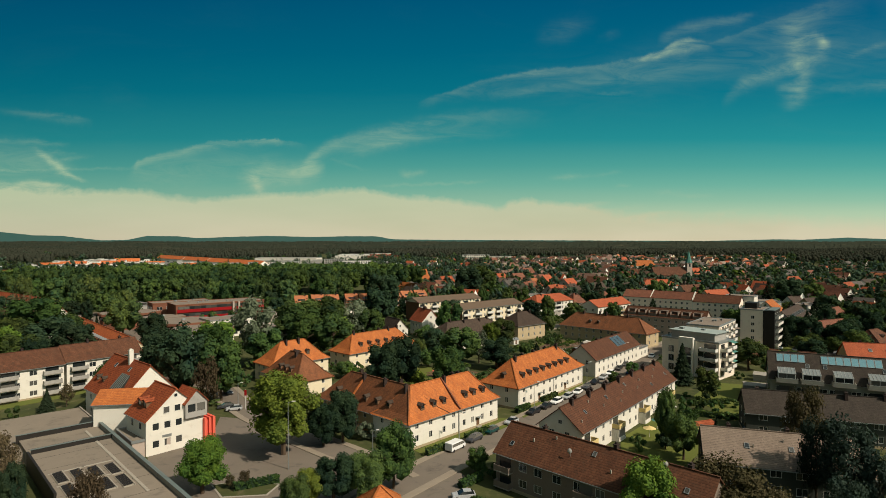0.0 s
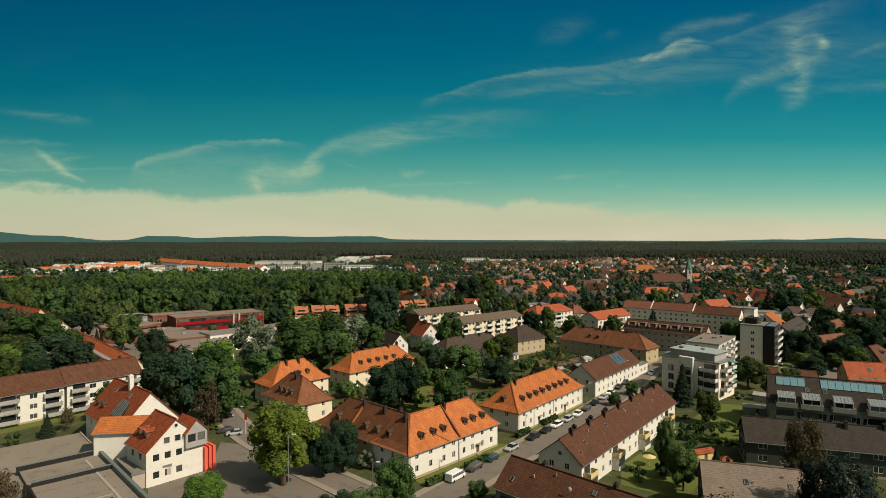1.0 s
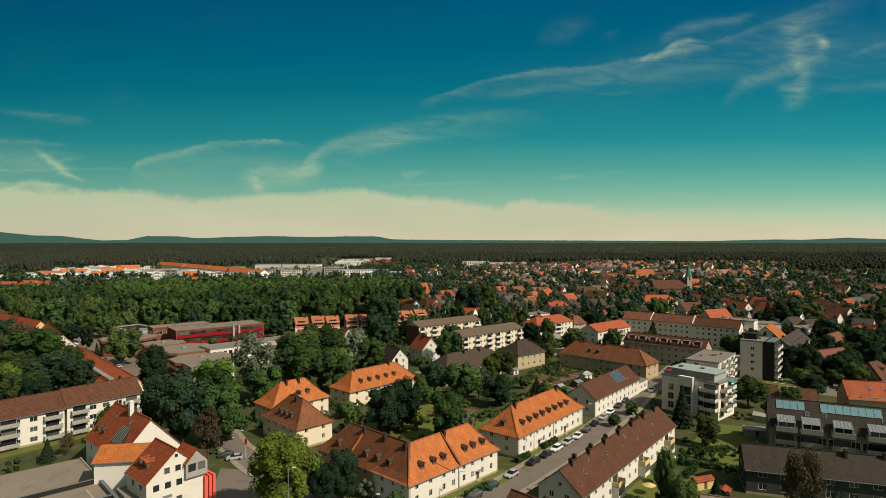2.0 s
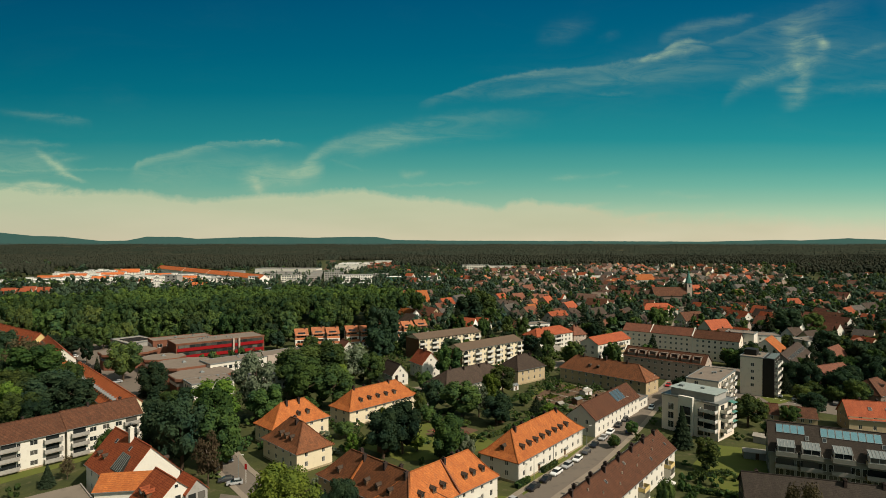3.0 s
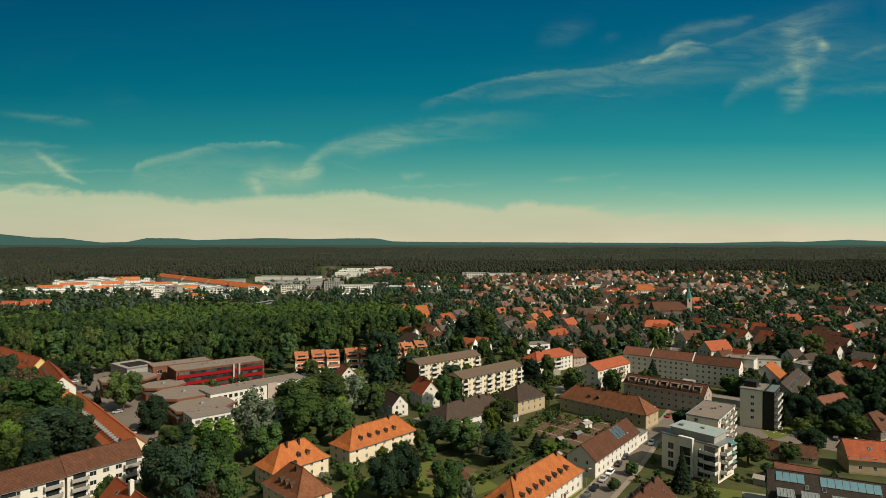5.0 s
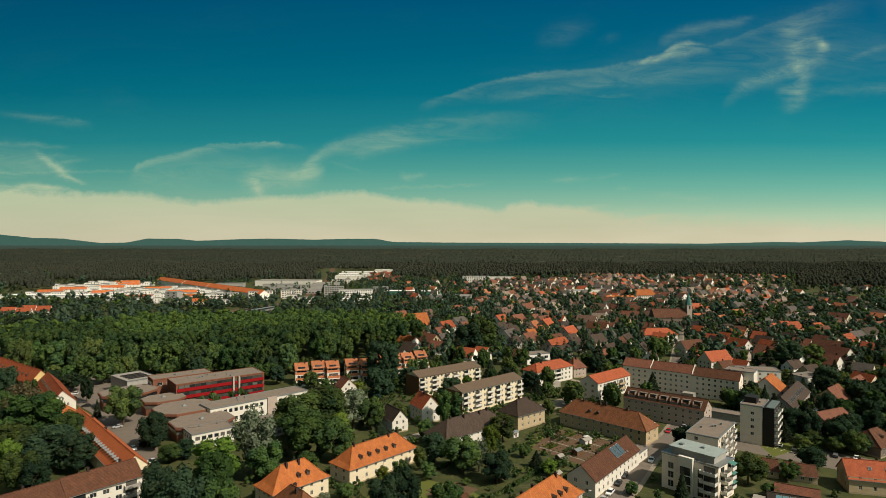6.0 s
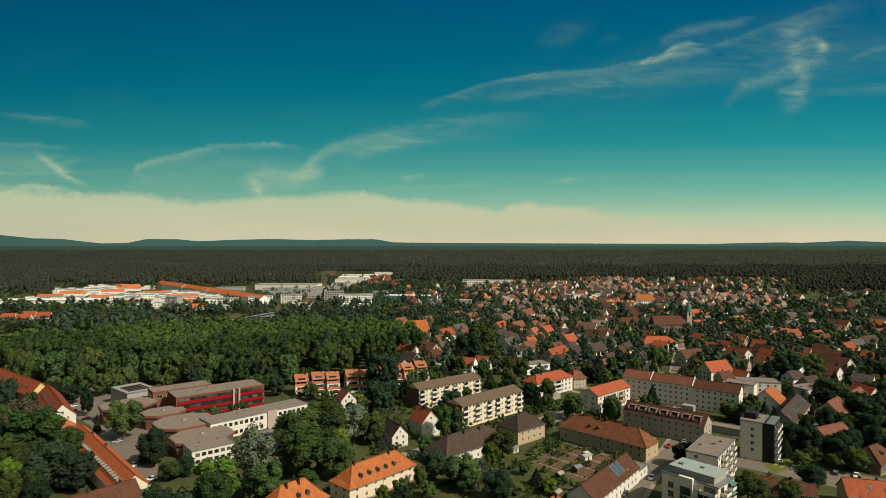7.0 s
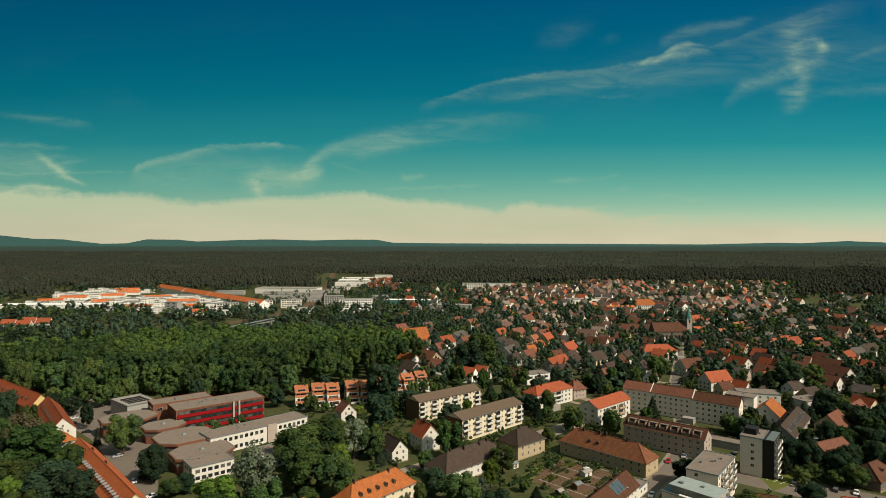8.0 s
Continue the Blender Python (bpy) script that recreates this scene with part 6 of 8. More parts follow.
oh = house("terraced_house", 134.5, 195.0, -16.0, 40.0, 11.0, 5.2, 9.8, "house with a red-orange tiled roof behind the stepped block", M_OCHRE, M_BRIGHTR, S=9, chimneys=[(5, 6.0, 0.9), (10, 6.0, 0.9)], WW=2)
for c in (7.0, 12.0, 20.0, 26.0):
    skylight(oh, c, 3.0, 5.2 + 3.0 * 4.6 / 5.5 + 0.06, 1.0, 1.3, 4.6 / 5.5)
house("villa", 80.0, 361.0, 28.0, 10.0, 9.5, 6.4, 11.4, "small dusky house with a steep hipped red roof", M_PINKW, M_RUST, 4.0, 4.0, S=3, WW=2, chimneys=[(5.0, 4.0, 0.8)])
house("bungalow", 152.0, 255.0, -38.0, 7.0, 9.0, 3.0, 6.2, "low house with a rust brown roof beside the lawn", M_TIMBER, M_RUST, S=3, E=2, sills=(1.0,))
house("bungalow", 109.5, 210.0, -22.0, 9.0, 9.0, 2.8, 5.4, "low garage house with a dark brown roof", M_OCHRE, M_BROWN, S=3, sills=(1.0,))
house("bungalow", 120.0, 205.0, -22.0, 9.0, 9.0, 2.8, 5.2, "low garage house with a worn brown roof", M_OCHRE, M_BROWN, S=3, sills=(1.0,))
house("bungalow", 105.0, 186.0, -30.0, 12.0, 10.0, 3.0, 5.6, "low garage house with a brown double roof", M_OCHRE, M_RUST, S=3, sills=(1.0,))

# small orange roof close below
house("garden_house", -11.5, 82.0, 20.0, 7.5, 7.5, 4.8, 8.2, "small house with a pyramidal orange roof", M_CREAM, M_ORANGE, 3.7, 3.7, S=2, WW=2, sills=(1.2,))


# ---- school ----
sc = flat_block("school_wing", -134.0, 296.0, 38.4, 45.5, 17.0, 11.4, "flat-roofed school wing with bands of red panels and windows", M_BROWNW, vents=9, category="school", top=M_GRAVEL, edge=M_BROWNW)
for z in (1.0, 4.6, 8.2):
    band = part("window_band", boxes((1.0, 44.5, -0.30, -0.05, z + 1.1, z + 2.6)), M_DARKFRAME, sc)
    for i in range(16):
        part("pane", boxes((1.2 + 2.7 * i, 3.6 + 2.7 * i, -0.36, -0.31, z + 1.2, z + 2.5)), M_GLASS, band)
    part("red_panel", boxes((0.5, 45.0, -0.55, -0.03, z - 0.5, z + 1.1)), M_RED, sc)
for c in (28.0, 31.0):
    part("pillar", boxes((c, c + 0.9, -1.3, -0.56, 0, 11.9)), M_PINKW, sc)
flat_block("school_wing", -152.0, 309.0, 38.4, 30.0, 12.0, 10.8, "school wing with a flat gravel roof and brown fascia", M_BROWNW, sills=(7.4,), ws=(2.6, 1.8), WW=3, S=6, vents=4, category="school", edge=M_BROWNW)
wg = flat_block("school_wing", -104.4, 264.5, 44.0, 49.5, 12.0, 8.0, "long white school wing with rows of dark windows", M_WHITE, sills=(1.0, 5.0), ws=(1.7, 1.8), S=[1.8 + 2.55 * i for i in range(10)] + [34.5 + 2.5 * i for i in range(6)], vents=3, category="school", bars=0)
part("brick_stair", boxes((27.5, 32.5, -0.7, -0.03, 0, 8.5)), M_PINKW, wg, "pinkish stair bay")
flat_block("school_wing", -77.5, 246.5, 44.0, 30.0, 10.0, 6.6, "lower white school wing behind trees", M_WHITE, sills=(0.9, 3.7), ws=(1.7, 1.6), S=11, vents=2, category="school", bars=0)


flat_block("school_wing", -100.0, 234.5, 40.0, 17.0, 11.0, 6.2, "low white school wing with a grey roof and dark windows", M_WHITE, sills=(0.9, 3.6), ws=(1.9, 1.6), S=6, WW=3, vents=2, category="school", bars=0)


def pavilion(x, y, r, high, rot, stretch=1.0):
    """A school pavilion with bevelled corners, brown fascia and gravel roof."""
    p = thing("school_pavilion", x, y, rot, "low brown school pavilion with a grey gravel roof", "school", "school pavilions")
    out = lambda k: [(k * r * stretch * sx, k * r * sy) for sx, sy in ((-1, -0.5), (-0.5, -1), (0.5, -1), (1, -0.5), (1, 0.5), (0.5, 1), (-0.5, 1), (-1, 0.5))]
    part("wall", prism(bmesh.new(), out(0.93), 0, high - 1.2), M_BROWNW, p)
    part("window_band", prism(bmesh.new(), out(0.945), high - 3.4, high - 2.0), M_GLASS, p)
    rf = part("fascia", prism(bmesh.new(), out(1.0), high - 1.2, high - 0.2), M_BROWNW, p)
    part("roof", prism(bmesh.new(), out(0.97), high - 0.2, high), M_GRAVEL, rf)
    part("skylight", slab(bmesh.new(), [(-0.9, -0.9, high + 0.3), (0.9, -0.9, high + 0.3), (0.9, 0.9, high + 0.3), (-0.9, 0.9, high + 0.3), (0, 0, high + 1.0)], [[0, 1, 4], [1, 2, 4], [2, 3, 4], [3, 0, 4]], 0.3), M_ZINC, rf)
    return p


pavilion(-119.5, 272.0, 11.5, 7.6, 40.0, 1.1)
pavilion(-104.5, 255.5, 10.5, 6.6, 40.0, 1.2)
pavilion(-137.5, 290.0, 8.0, 7.0, 40.0, 1.2)
pavilion(-160.0, 300.0, 10.0, 8.0, 40.0, 1.3)
lt = flat_block("school_hall", -186.0, 330.0, -40.0, 22.0, 16.0, 8.4, "school hall with a pale roof and long rooflights", M_GREYW, vents=0, category="school", top=M_CONCRETE)
for i in range(4):
    part("rooflight", boxes((6.0 + 3.4 * i, 7.6 + 3.4 * i, 2.5, 13.5, 8.63, 9.0)), M_BLACK, lt)

# ---- houses on the west side ----
house("terraced_row", -162.5, 253.0, -46.6, 79.0, 11.0, 6.0, 11.2, "long row with a red tiled roof and many small pale dormers", M_CREAM, M_ROWT, dormer_roof=M_ZINC, S=14, E=2, gable_windows=[("E", 5.5, 7.5, 0.9, 1.1)], dormers=[("S", 4.0 + 3.0 * i, 1.5) for i in range(24)], chimneys=[(20, 6, 0.8), (40, 6, 0.8)])
house("terraced_row", -294.8, 372.0, -36.6, 88.0, 11.0, 7.0, 13.0, "row of yellow houses with rust orange roofs at the park", M_YELLOW, M_REDT, S=20, E=2, dormers=[("S", 6.0 + 6.0 * i, 1.8) for i in range(13)], gable_windows=[("E", 5.5, 7.2, 0.9, 1.1)])
house("terraced_row", -222.2, 321.6, -49.7, 53.5, 11.0, 6.2, 11.8, "row of houses with a rust orange roof and a white gable", M_WHITE, M_REDT, S=12, E=2, dormers=[("S", 5.0 + 5.0 * i, 1.8) for i in range(9)], gable_windows=[("E", 5.5, 7.2, 0.9, 1.1)])
house("villa", -177.5, 261.5, 49.7, 13.0, 11.0, 6.0, 10.0, "white house with an orange hipped roof under trees", M_WHITE, M_ORANGE, 5.0, 5.0, S=4, WW=3)


# ---- stepped houses with terraces at the edge of the park ----
def stepped_house(x, y, rot):
    h = thing("stepped_house", x, y, rot, "stepped white house with orange tiled parapets and terraces", "house", "stepped terrace houses")
    for i in range(3):
        y0, z = 2.6 * i, 2.8 * i
        deep = 12.0 - y0
        part("storey", shell(bmesh.new(), 7.4, deep, z, z + 2.9, {"S": [(3.7, z + 0.5, 5.4, 1.9)]}), M_WHITE, h, at=pose(0, y0, 0))
        part("glazing", boxes((1.0, 6.4, y0 + 0.10, y0 + 0.15, z + 0.5, z + 2.4)), M_GLASS, h)
        part("mullion", boxes((2.7, 2.85, y0 + 0.02, y0 + 0.1, z + 0.5, z + 2.4)), M_FRAME, h)
        if i:
            apron = part("tiled_apron", slab(bmesh.new(), [(-0.1, y0 - 2.5, z - 0.9), (7.5, y0 - 2.5, z - 0.9), (7.5, y0 - 0.7, z + 1.15), (-0.1, y0 - 0.7, z + 1.15)], [[0, 1, 2, 3]], 0.3), M_TERRA, h, "sloping terracotta tiled parapet")
            part("planter", boxes((0.4, 7.0, y0 - 0.7, y0 - 0.45, z + 0.5, z + 1.25)), M_DARKFRAME, apron)
        else:
            part("garden_wall", boxes((-0.1, 7.5, y0 - 2.0, y0 - 1.8, 0.0, 1.1)), M_WHITE, h)
        part("side_wall", boxes((-0.3, -0.11, y0 - 2.0, y0 + 2.6, 0, z + 3.2)), M_WHITE if i % 2 else M_TIMBER, h)
    part("roof", slab(bmesh.new(), [(-0.3, 4.4, 8.0), (7.7, 4.4, 8.0), (7.7, 10.6, 11.4), (-0.3, 10.6, 11.4), (7.7, 12.4, 9.6), (-0.3, 12.4, 9.6)], [[0, 1, 2, 3], [3, 2, 4, 5]], 0.25), M_TERRA, h)
    part("roof_window", slab(bmesh.new(), [(1.6, 5.6, 8.72), (5.8, 5.6, 8.72), (5.8, 7.0, 9.49), (1.6, 7.0, 9.49)], [[0, 1, 2, 3]], 0.1), M_GLASS, h)
    part("chimney", boxes((5.6, 6.2, 9.6, 10.2, 10.0, 12.3)), M_SOOT, h)
    return h


for i in range(5):
    stepped_house(-85.0 + 8.6 * i + (2.0 if i > 2 else 0), 341.0 + 3.2 * i + (3 if i % 2 else 0), 18.0)
for i in range(4):
    stepped_house(-40.0 + 8.2 * i, 366.0 + 4.0 * i + (3 if i % 2 else 0), 22.0)
house("barn_house", -34.0, 538.0, 34.0, 27.0, 15.0, 7.0, 17.0, "large house with a steep bright orange roof at the park", M_CREAM, M_ORANGE, S=6, E=3, chimneys=[(10, 9, 1.0)])

# ---- church ----
ch = house("church", 206.0, 574.0, 2.0, 32.0, 15.0, 10.5, 18.0, "church nave with tall windows and a brown roof", M_DUSKB, M_BROWN, S=7, sills=(2.0,), ws=(1.5, 4.5), category="church", plinth=False)
st = thing("church_tower", 239.0, 578.0, 2.0, "slender church tower with a green copper spire", "church tower")
part("shaft", boxes((0, 5.0, 0, 5.0, 0, 22)), M_PINKW, st)
for s_ in ("S", "W", "E"):
    window(st, side_pose(s_, 5.0, 5.0, 2.5, 18.0) @ pose(0, -0.14, 0), 1.4, 2.8, 0, True)
sp = bmesh.new()
bmesh.ops.create_cone(sp, cap_ends=True, segments=8, radius1=3.4, radius2=0.08, depth=12, matrix=Matrix.Translation((2.5, 2.5, 28.2)))
part("spire", sp, M_COPPER, st, "green copper spire")
part("cornice", boxes((-0.3, 5.3, -0.3, 5.3, 21.9, 22.2)), M_ZINC, st)

# ---- commerce and industry before the forest ----
def hall(name, x, y, rot, L, W, high, label, wall=None, roof=None, n=0, floors=1, category="industrial hall"):
    return flat_block(name, x, y, rot, L, W, high, label, wall or M_WHITE, sills=[1.0 + high / floors * i for i in range(floors)] if n else (), ws=(min(2.6, L / max(n, 1) * 0.6), 1.6), S=n, WW=max(1, int(n * W / L)) if n else 0, vents=3, top=roof or M_CONCRETE, category=category, bars=0)


hall("office_block", -151.0, 862.0, 12.0, 48.0, 16.0, 13.5, "white office block with rows of windows", M_ESTATE, n=14, floors=4, category="office block")
hall("office_block", -182.0, 905.0, 12.0, 30.0, 16.0, 14.5, "grey and white office block", M_GREYW, n=8, floors=5, category="office block")
hall("warehouse", -90.0, 935.0, -6.0, 85.0, 22.0, 6.0, "long low white warehouse with a green front", M_COPPER, M_ESTATE)
hall("warehouse", -20.0, 860.0, -8.0, 60.0, 22.0, 6.0, "long low warehouse with a pale roof", M_GREYW)
hall("warehouse", -660.0, 865.0, 2.0, 150.0, 30.0, 5.0, "long low white-roofed hall", M_ESTATE, M_ESTATE)
hall("warehouse", -480.0, 835.0, -14.0, 112.0, 20.0, 4.6, "long white-roofed hall beside the estate", M_ESTATE, M_ESTATE)
hall("tower_block", -372.0, 790.0, -10.0, 18.0, 12.0, 17.0, "grey block with white corner walls", M_GREYW, n=2, floors=5)
hall("office_block", -315.0, 820.0, 22.0, 30.0, 12.0, 12.0, "white apartment house with rows of windows", n=8, floors=4, category="apartment house")
hall("office_block", -280.0, 850.0, 22.0, 34.0, 12.0, 12.0, "white apartment house with pink stair bays", n=9, floors=4, category="apartment house")
hall("office_block", -240.0, 875.0, 22.0, 30.0, 12.0, 12.0, "white apartment house near the railway", n=8, floors=4, category="apartment house")
hall("office_block", -196.0, 800.0, 6.0, 22.0, 14.0, 8.0, "low white office house with a terrace", n=5, floors=2, category="office block")
hall("warehouse", -360.0, 1130.0, -4.0, 120.0, 40.0, 10.0, "wide pale warehouse at the forest edge")
for x, y, L, r in ((-571, 1180, 138, -47.3), (-475, 1076, 112, -47.3), (-397, 991, 198, -47.3)):
    house("estate_row", x, y, r, L, 15.0, 9.0, 14.5, "four-storey white estate row with a bright orange roof", M_ESTATE, M_VIVID, S=int(L / 5), E=3, sills=(1.2, 3.8, 6.4), category="housing estate", group="tall estate rows", plinth=False)
for x, y, L, r in ((-640, 930, 36, 16), (-640, 985, 40, 16), (-600, 1020, 44, 16), (-545, 915, 30, 15), (-600, 1090, 36, 16), (-640, 1150, 44, 16), (-500, 990, 40, 16), (-450, 836, 34, 10), (-432, 925, 44, 8), (-394, 850, 44, 6), (-335, 782, 26, 8)):
    house("estate_row", x, y, r, L, 10.0, 5.0, 8.4, "long white estate row with a bright orange roof", M_ESTATE, M_VIVID, S=int(L / 6), sills=(1.2, 3.8), category="housing estate", group="estate rows", plinth=False)


def estate_terrace(x, y, rot, n, high):
    """A row of small white flat-roofed houses, each set back or forward a little."""
    rr = random.Random(int(x * 7 + y))
    c, s_ = math.cos(radians(rot)), math.sin(radians(rot))
    for k in range(n):
        off = rr.choice((-1.6, 0.0, 1.6))
        flat_block("estate_house", x + 8.6 * k * c - off * s_, y + 8.6 * k * s_ + off * c, rot, 8.2, 9.0, high + rr.choice((-1.4, 0.0, 1.2)), "small white estate house with a flat roof", M_ESTATE, sills=(1.0, 3.8), S=2, WW=1, vents=0, top=M_CONCRETE, category="house", group="estate houses")


for x, y, n, high in ((-575, 912, 8, 6.4), (-520, 905, 6, 6.6), (-560, 938, 9, 6.4), (-500, 925, 8, 6.2), (-530, 965, 9, 6.8), (-470, 985, 8, 6.4), (-470, 940, 7, 6.2), (-440, 880, 6, 6.0), (-480, 870, 5, 6.4), (-420, 930, 8, 6.6), (-450, 1010, 7, 6.4), (-405, 890, 6, 6.0), (-395, 960, 6, 6.4), (-385, 825, 6, 6.0), (-365, 905, 5, 6.2), (-520, 1010, 8, 6.4), (-345, 860, 5, 6.4), (-420, 800, 5, 6.0), (-640, 905, 6, 6.2), (-320, 790, 4, 6.0), (-650, 1005, 7, 6.4), (-690, 1045, 8, 6.2), (-620, 1050, 6, 6.6), (-720, 1090, 7, 6.4), (-660, 1120, 8, 6.2), (-700, 1165, 8, 6.4), (-590, 1130, 4, 6.4)):
    estate_terrace(x, y, 13.0, n, high)
hall("factory", -246.0, 1390.0, 6.0, 72.0, 40.0, 9.0, "white factory with a bright flat roof", roof=M_ESTATE, n=12, floors=2, category="factory")
hall("factory", -238.0, 1300.0, 6.0, 60.0, 26.0, 9.0, "low white factory wing with a flat roof", roof=M_ESTATE, n=8, floors=1, category="factory")
hall("factory", -258.0, 1500.0, 4.0, 90.0, 30.0, 8.0, "long white factory hall before the forest", roof=M_ESTATE, category="factory")
hall("warehouse", -190.0, 1640.0, 2.0, 130.0, 24.0, 7.0, "long pale warehouse before the forest", roof=M_ESTATE)
for x, y, L, W, z, wl in ((-300, 1010, 50, 18, 6, M_GREYW), (-270, 1050, 44, 16, 7, M_GREYW), (-330, 1080, 60, 20, 6, M_GREYW), (-235, 960, 36, 14, 6, M_GREYW), (-262, 985, 40, 14, 5, M_GREYW), (-420, 1090, 50, 20, 7, M_GREYW), (-232, 1020, 30, 12, 8, M_GREYW), (-300, 930, 34, 14, 6, M_GREYW), (-120, 1000, 40, 16, 7, M_GREYW), (-245, 1110, 50, 16, 7, M_GREYW)):
    hall("workshop", x, y, 8.0, L, W, z, "low workshop building beside the railway", wl, M_CONCRETE, n=int(L / 5), floors=1, category="workshop")
hall("factory", -225.0, 1180.0, 8.0, 40.0, 30.0, 8.0, "white workshop building by the railway", roof=M_CONCRETE, n=6, floors=2, category="factory")
hall("office_block", -222.0, 835.0, 8.0, 20.0, 12.0, 9.0, "low white house with a flat roof by the railway", n=4, floors=2, category="office block")
hall("warehouse", -140.0, 800.0, 6.0, 40.0, 14.0, 6.0, "low white shop building at the park edge", roof=M_ESTATE)
road("railway", [(-400, 610), (-330, 640), (-262, 700), (-222, 790), (-206, 900), (-216, 1010), (-250, 1280), (-312, 1643), (-386, 2100)], 16.0, "railway tracks on brown ballast", 0, M_SOIL)
br = thing("footbridge", -228.0, 574.0, 70.0, "long grey covered footbridge over the railway", "bridge")
part("deck", boxes((0, 105, 0, 4, 7.0, 7.5)), M_CONCRETE, br)
part("cover", boxes((0, 105, -0.3, 4.3, 10.0, 10.4), (0, 105, -0.1, 0.1, 7.5, 8.6)), M_ZINC, br)
for i in range(7):
    part("pier", boxes((4 + 16 * i, 5.2 + 16 * i, 0.5, 3.5, 0, 7.0)), M_CONCRETE, br)
hall("office_block", 40.0, 1205.0, 3.0, 55.0, 14.0, 14.0, "long white apartment block at the forest edge", n=12, floors=4, category="apartment block")
hall("warehouse", 95.0, 1270.0, 4.0, 60.0, 20.0, 9.0, "white hall at the forest edge")
hall("supermarket", 200.0, 930.0, 20.0, 75.0, 18.0, 7.0, "long white supermarket with a flat roof", category="supermarket")

# single buildings told apart in the old town
house("school_house", 276.0, 850.0, 6.0, 32.0, 15.0, 7.5, 15.0, "large building with a bright orange roof", M_WHITE, M_ORANGE, 4.0, 4.0, S=10, category="public building")
for i in range(6):
    house("sawtooth_hall", 232.0 + 6.8 * i, 828.0, 60.0, 18.0, 7.0, 5.0, 8.0, "workshop bay with a steep orange roof", M_WHITE, M_ORANGE, S=2, sills=(1.2,), category="workshop", group="workshop bays")
house("inn", 165.0, 486.0, 6.0, 30.0, 14.0, 7.0, 11.5, "wide house with a bright orange hipped roof by the street", M_WHITE, M_BRIGHTR, 6.0, 6.0, S=8, E=3, category="house")
flat_block("modern_house", 57.0, 399.0, 22.0, 18.0, 10.0, 6.8, "modern white cubic house with a flat roof", M_ESTATE, sills=(0.8, 3.8), ws=(2.4, 1.8), S=4, E=2, vents=1, category="house")
house("gabled_house", 77.0, 413.0, 20.0, 16.0, 10.0, 5.8, 10.0, "white house with a dark roof and gable", M_WHITE, M_DARK, S=4, E=2, gable_windows=[("E", 5.0, 6.8, 1.0, 1.2)])
flat_block("modern_house", 172.0, 342.0, -12.0, 22.0, 12.0, 9.0, "white house with a flat roof", M_WHITE, sills=(1.0, 4.0, 6.6), S=5, E=2, vents=1, category="house")
flat_block("modern_house", 201.0, 326.0, 20.0, 16.0, 11.0, 8.0, "white flat-roofed house with a pale roof edge", M_WHITE, sills=(1.0, 4.2), S=5, E=2, vents=1, category="house")
house("gabled_house", 172.5, 302.5, 50.0, 16.0, 13.0, 7.0, 12.6, "house with a bright orange roof beside the tower block", M_WHITE, M_ORANGE, S=4, WW=3, sills=(1.2, 4.0), gable_windows=[("W", 6.5, 8.0, 1.0, 1.2)])
flat_block("annex", 152.0, 318.0, -38.0, 14.0, 10.0, 14.5, "white stair tower with a flat roof behind the block", M_WHITE, sills=(3, 6, 9), S=2, vents=1, category="apartment block")
flat_block("garage_row", 126.0, 280.0, -38.0, 24.0, 6.5, 3.0, "row of garages with a flat gravel roof", M_GREYW, vents=0, category="garage")
tg = house("terraced_row", 161.5, 271.0, 50.0, 43.0, 11.0, 6.6, 11.2, "dusky terraced row with grey roofs and many roof windows", M_PINKW, M_DARK, S=12, WW=2, sills=(1.2, 4.0), gable_windows=[("W", 5.5, 7.4, 1.2, 1.2)], chimneys=[(8, 6, 0.8), (22, 6, 0.8), (36, 6, 0.8)])
for i in range(9):
    skylight(tg, 3.0 + 4.6 * i, 2.4, 6.6 + 2.4 * 4.6 / 5.5 + 0.05, 1.5, 1.8, 4.6 / 5.5)
for i in range(6):
    flat_block("garden_annex", 171.0 + 4.3 * i, 268.0 + 5.1 * i, 50.0, 4.5, 4.0, 2.6, "low white garden annex behind the terraced row", M_WHITE, vents=0, top=M_CONCRETE, category="annex", group="garden annexes")
# Grey walls: the gable's shade put into the wall colour
house("gabled_house", 164.8, 250.6, 25.0, 18.0, 12.0, 5.0, 9.4, "shaded house with a weathered red roof among dark trees", M_GREYW, M_RUST, S=4, WW=2, sills=(1.2,), chimneys=[(6, 6.5, 0.8)])
house("gabled_house", 196.0, 290.0, 40.0, 16.0, 12.0, 4.6, 10.2, "house with steep red gables among trees", M_OCHRE, M_RUST, S=4, WW=2, sills=(1.2,), chimneys=[(8, 6.5, 0.8)], gable_windows=[("W", 6, 5.6, 1.2, 1.2)])
house("gabled_house", 218.0, 306.0, 40.0, 18.0, 12.0, 5.0, 11.0, "second house with a steep red roof among trees", M_OCHRE, M_RUST, S=4, WW=2, sills=(1.2,), gable_windows=[("W", 6, 6.0, 1.2, 1.2)])
house("villa", 168.0, 226.0, 30.0, 15.0, 12.0, 4.4, 9.0, "house with a dark red roof and a dormer in dark trees", M_DUSKB, M_BROWN, 4.0, 4.0, S=4, sills=(1.2,), dormers=[("S", 7.0, 2.2)])


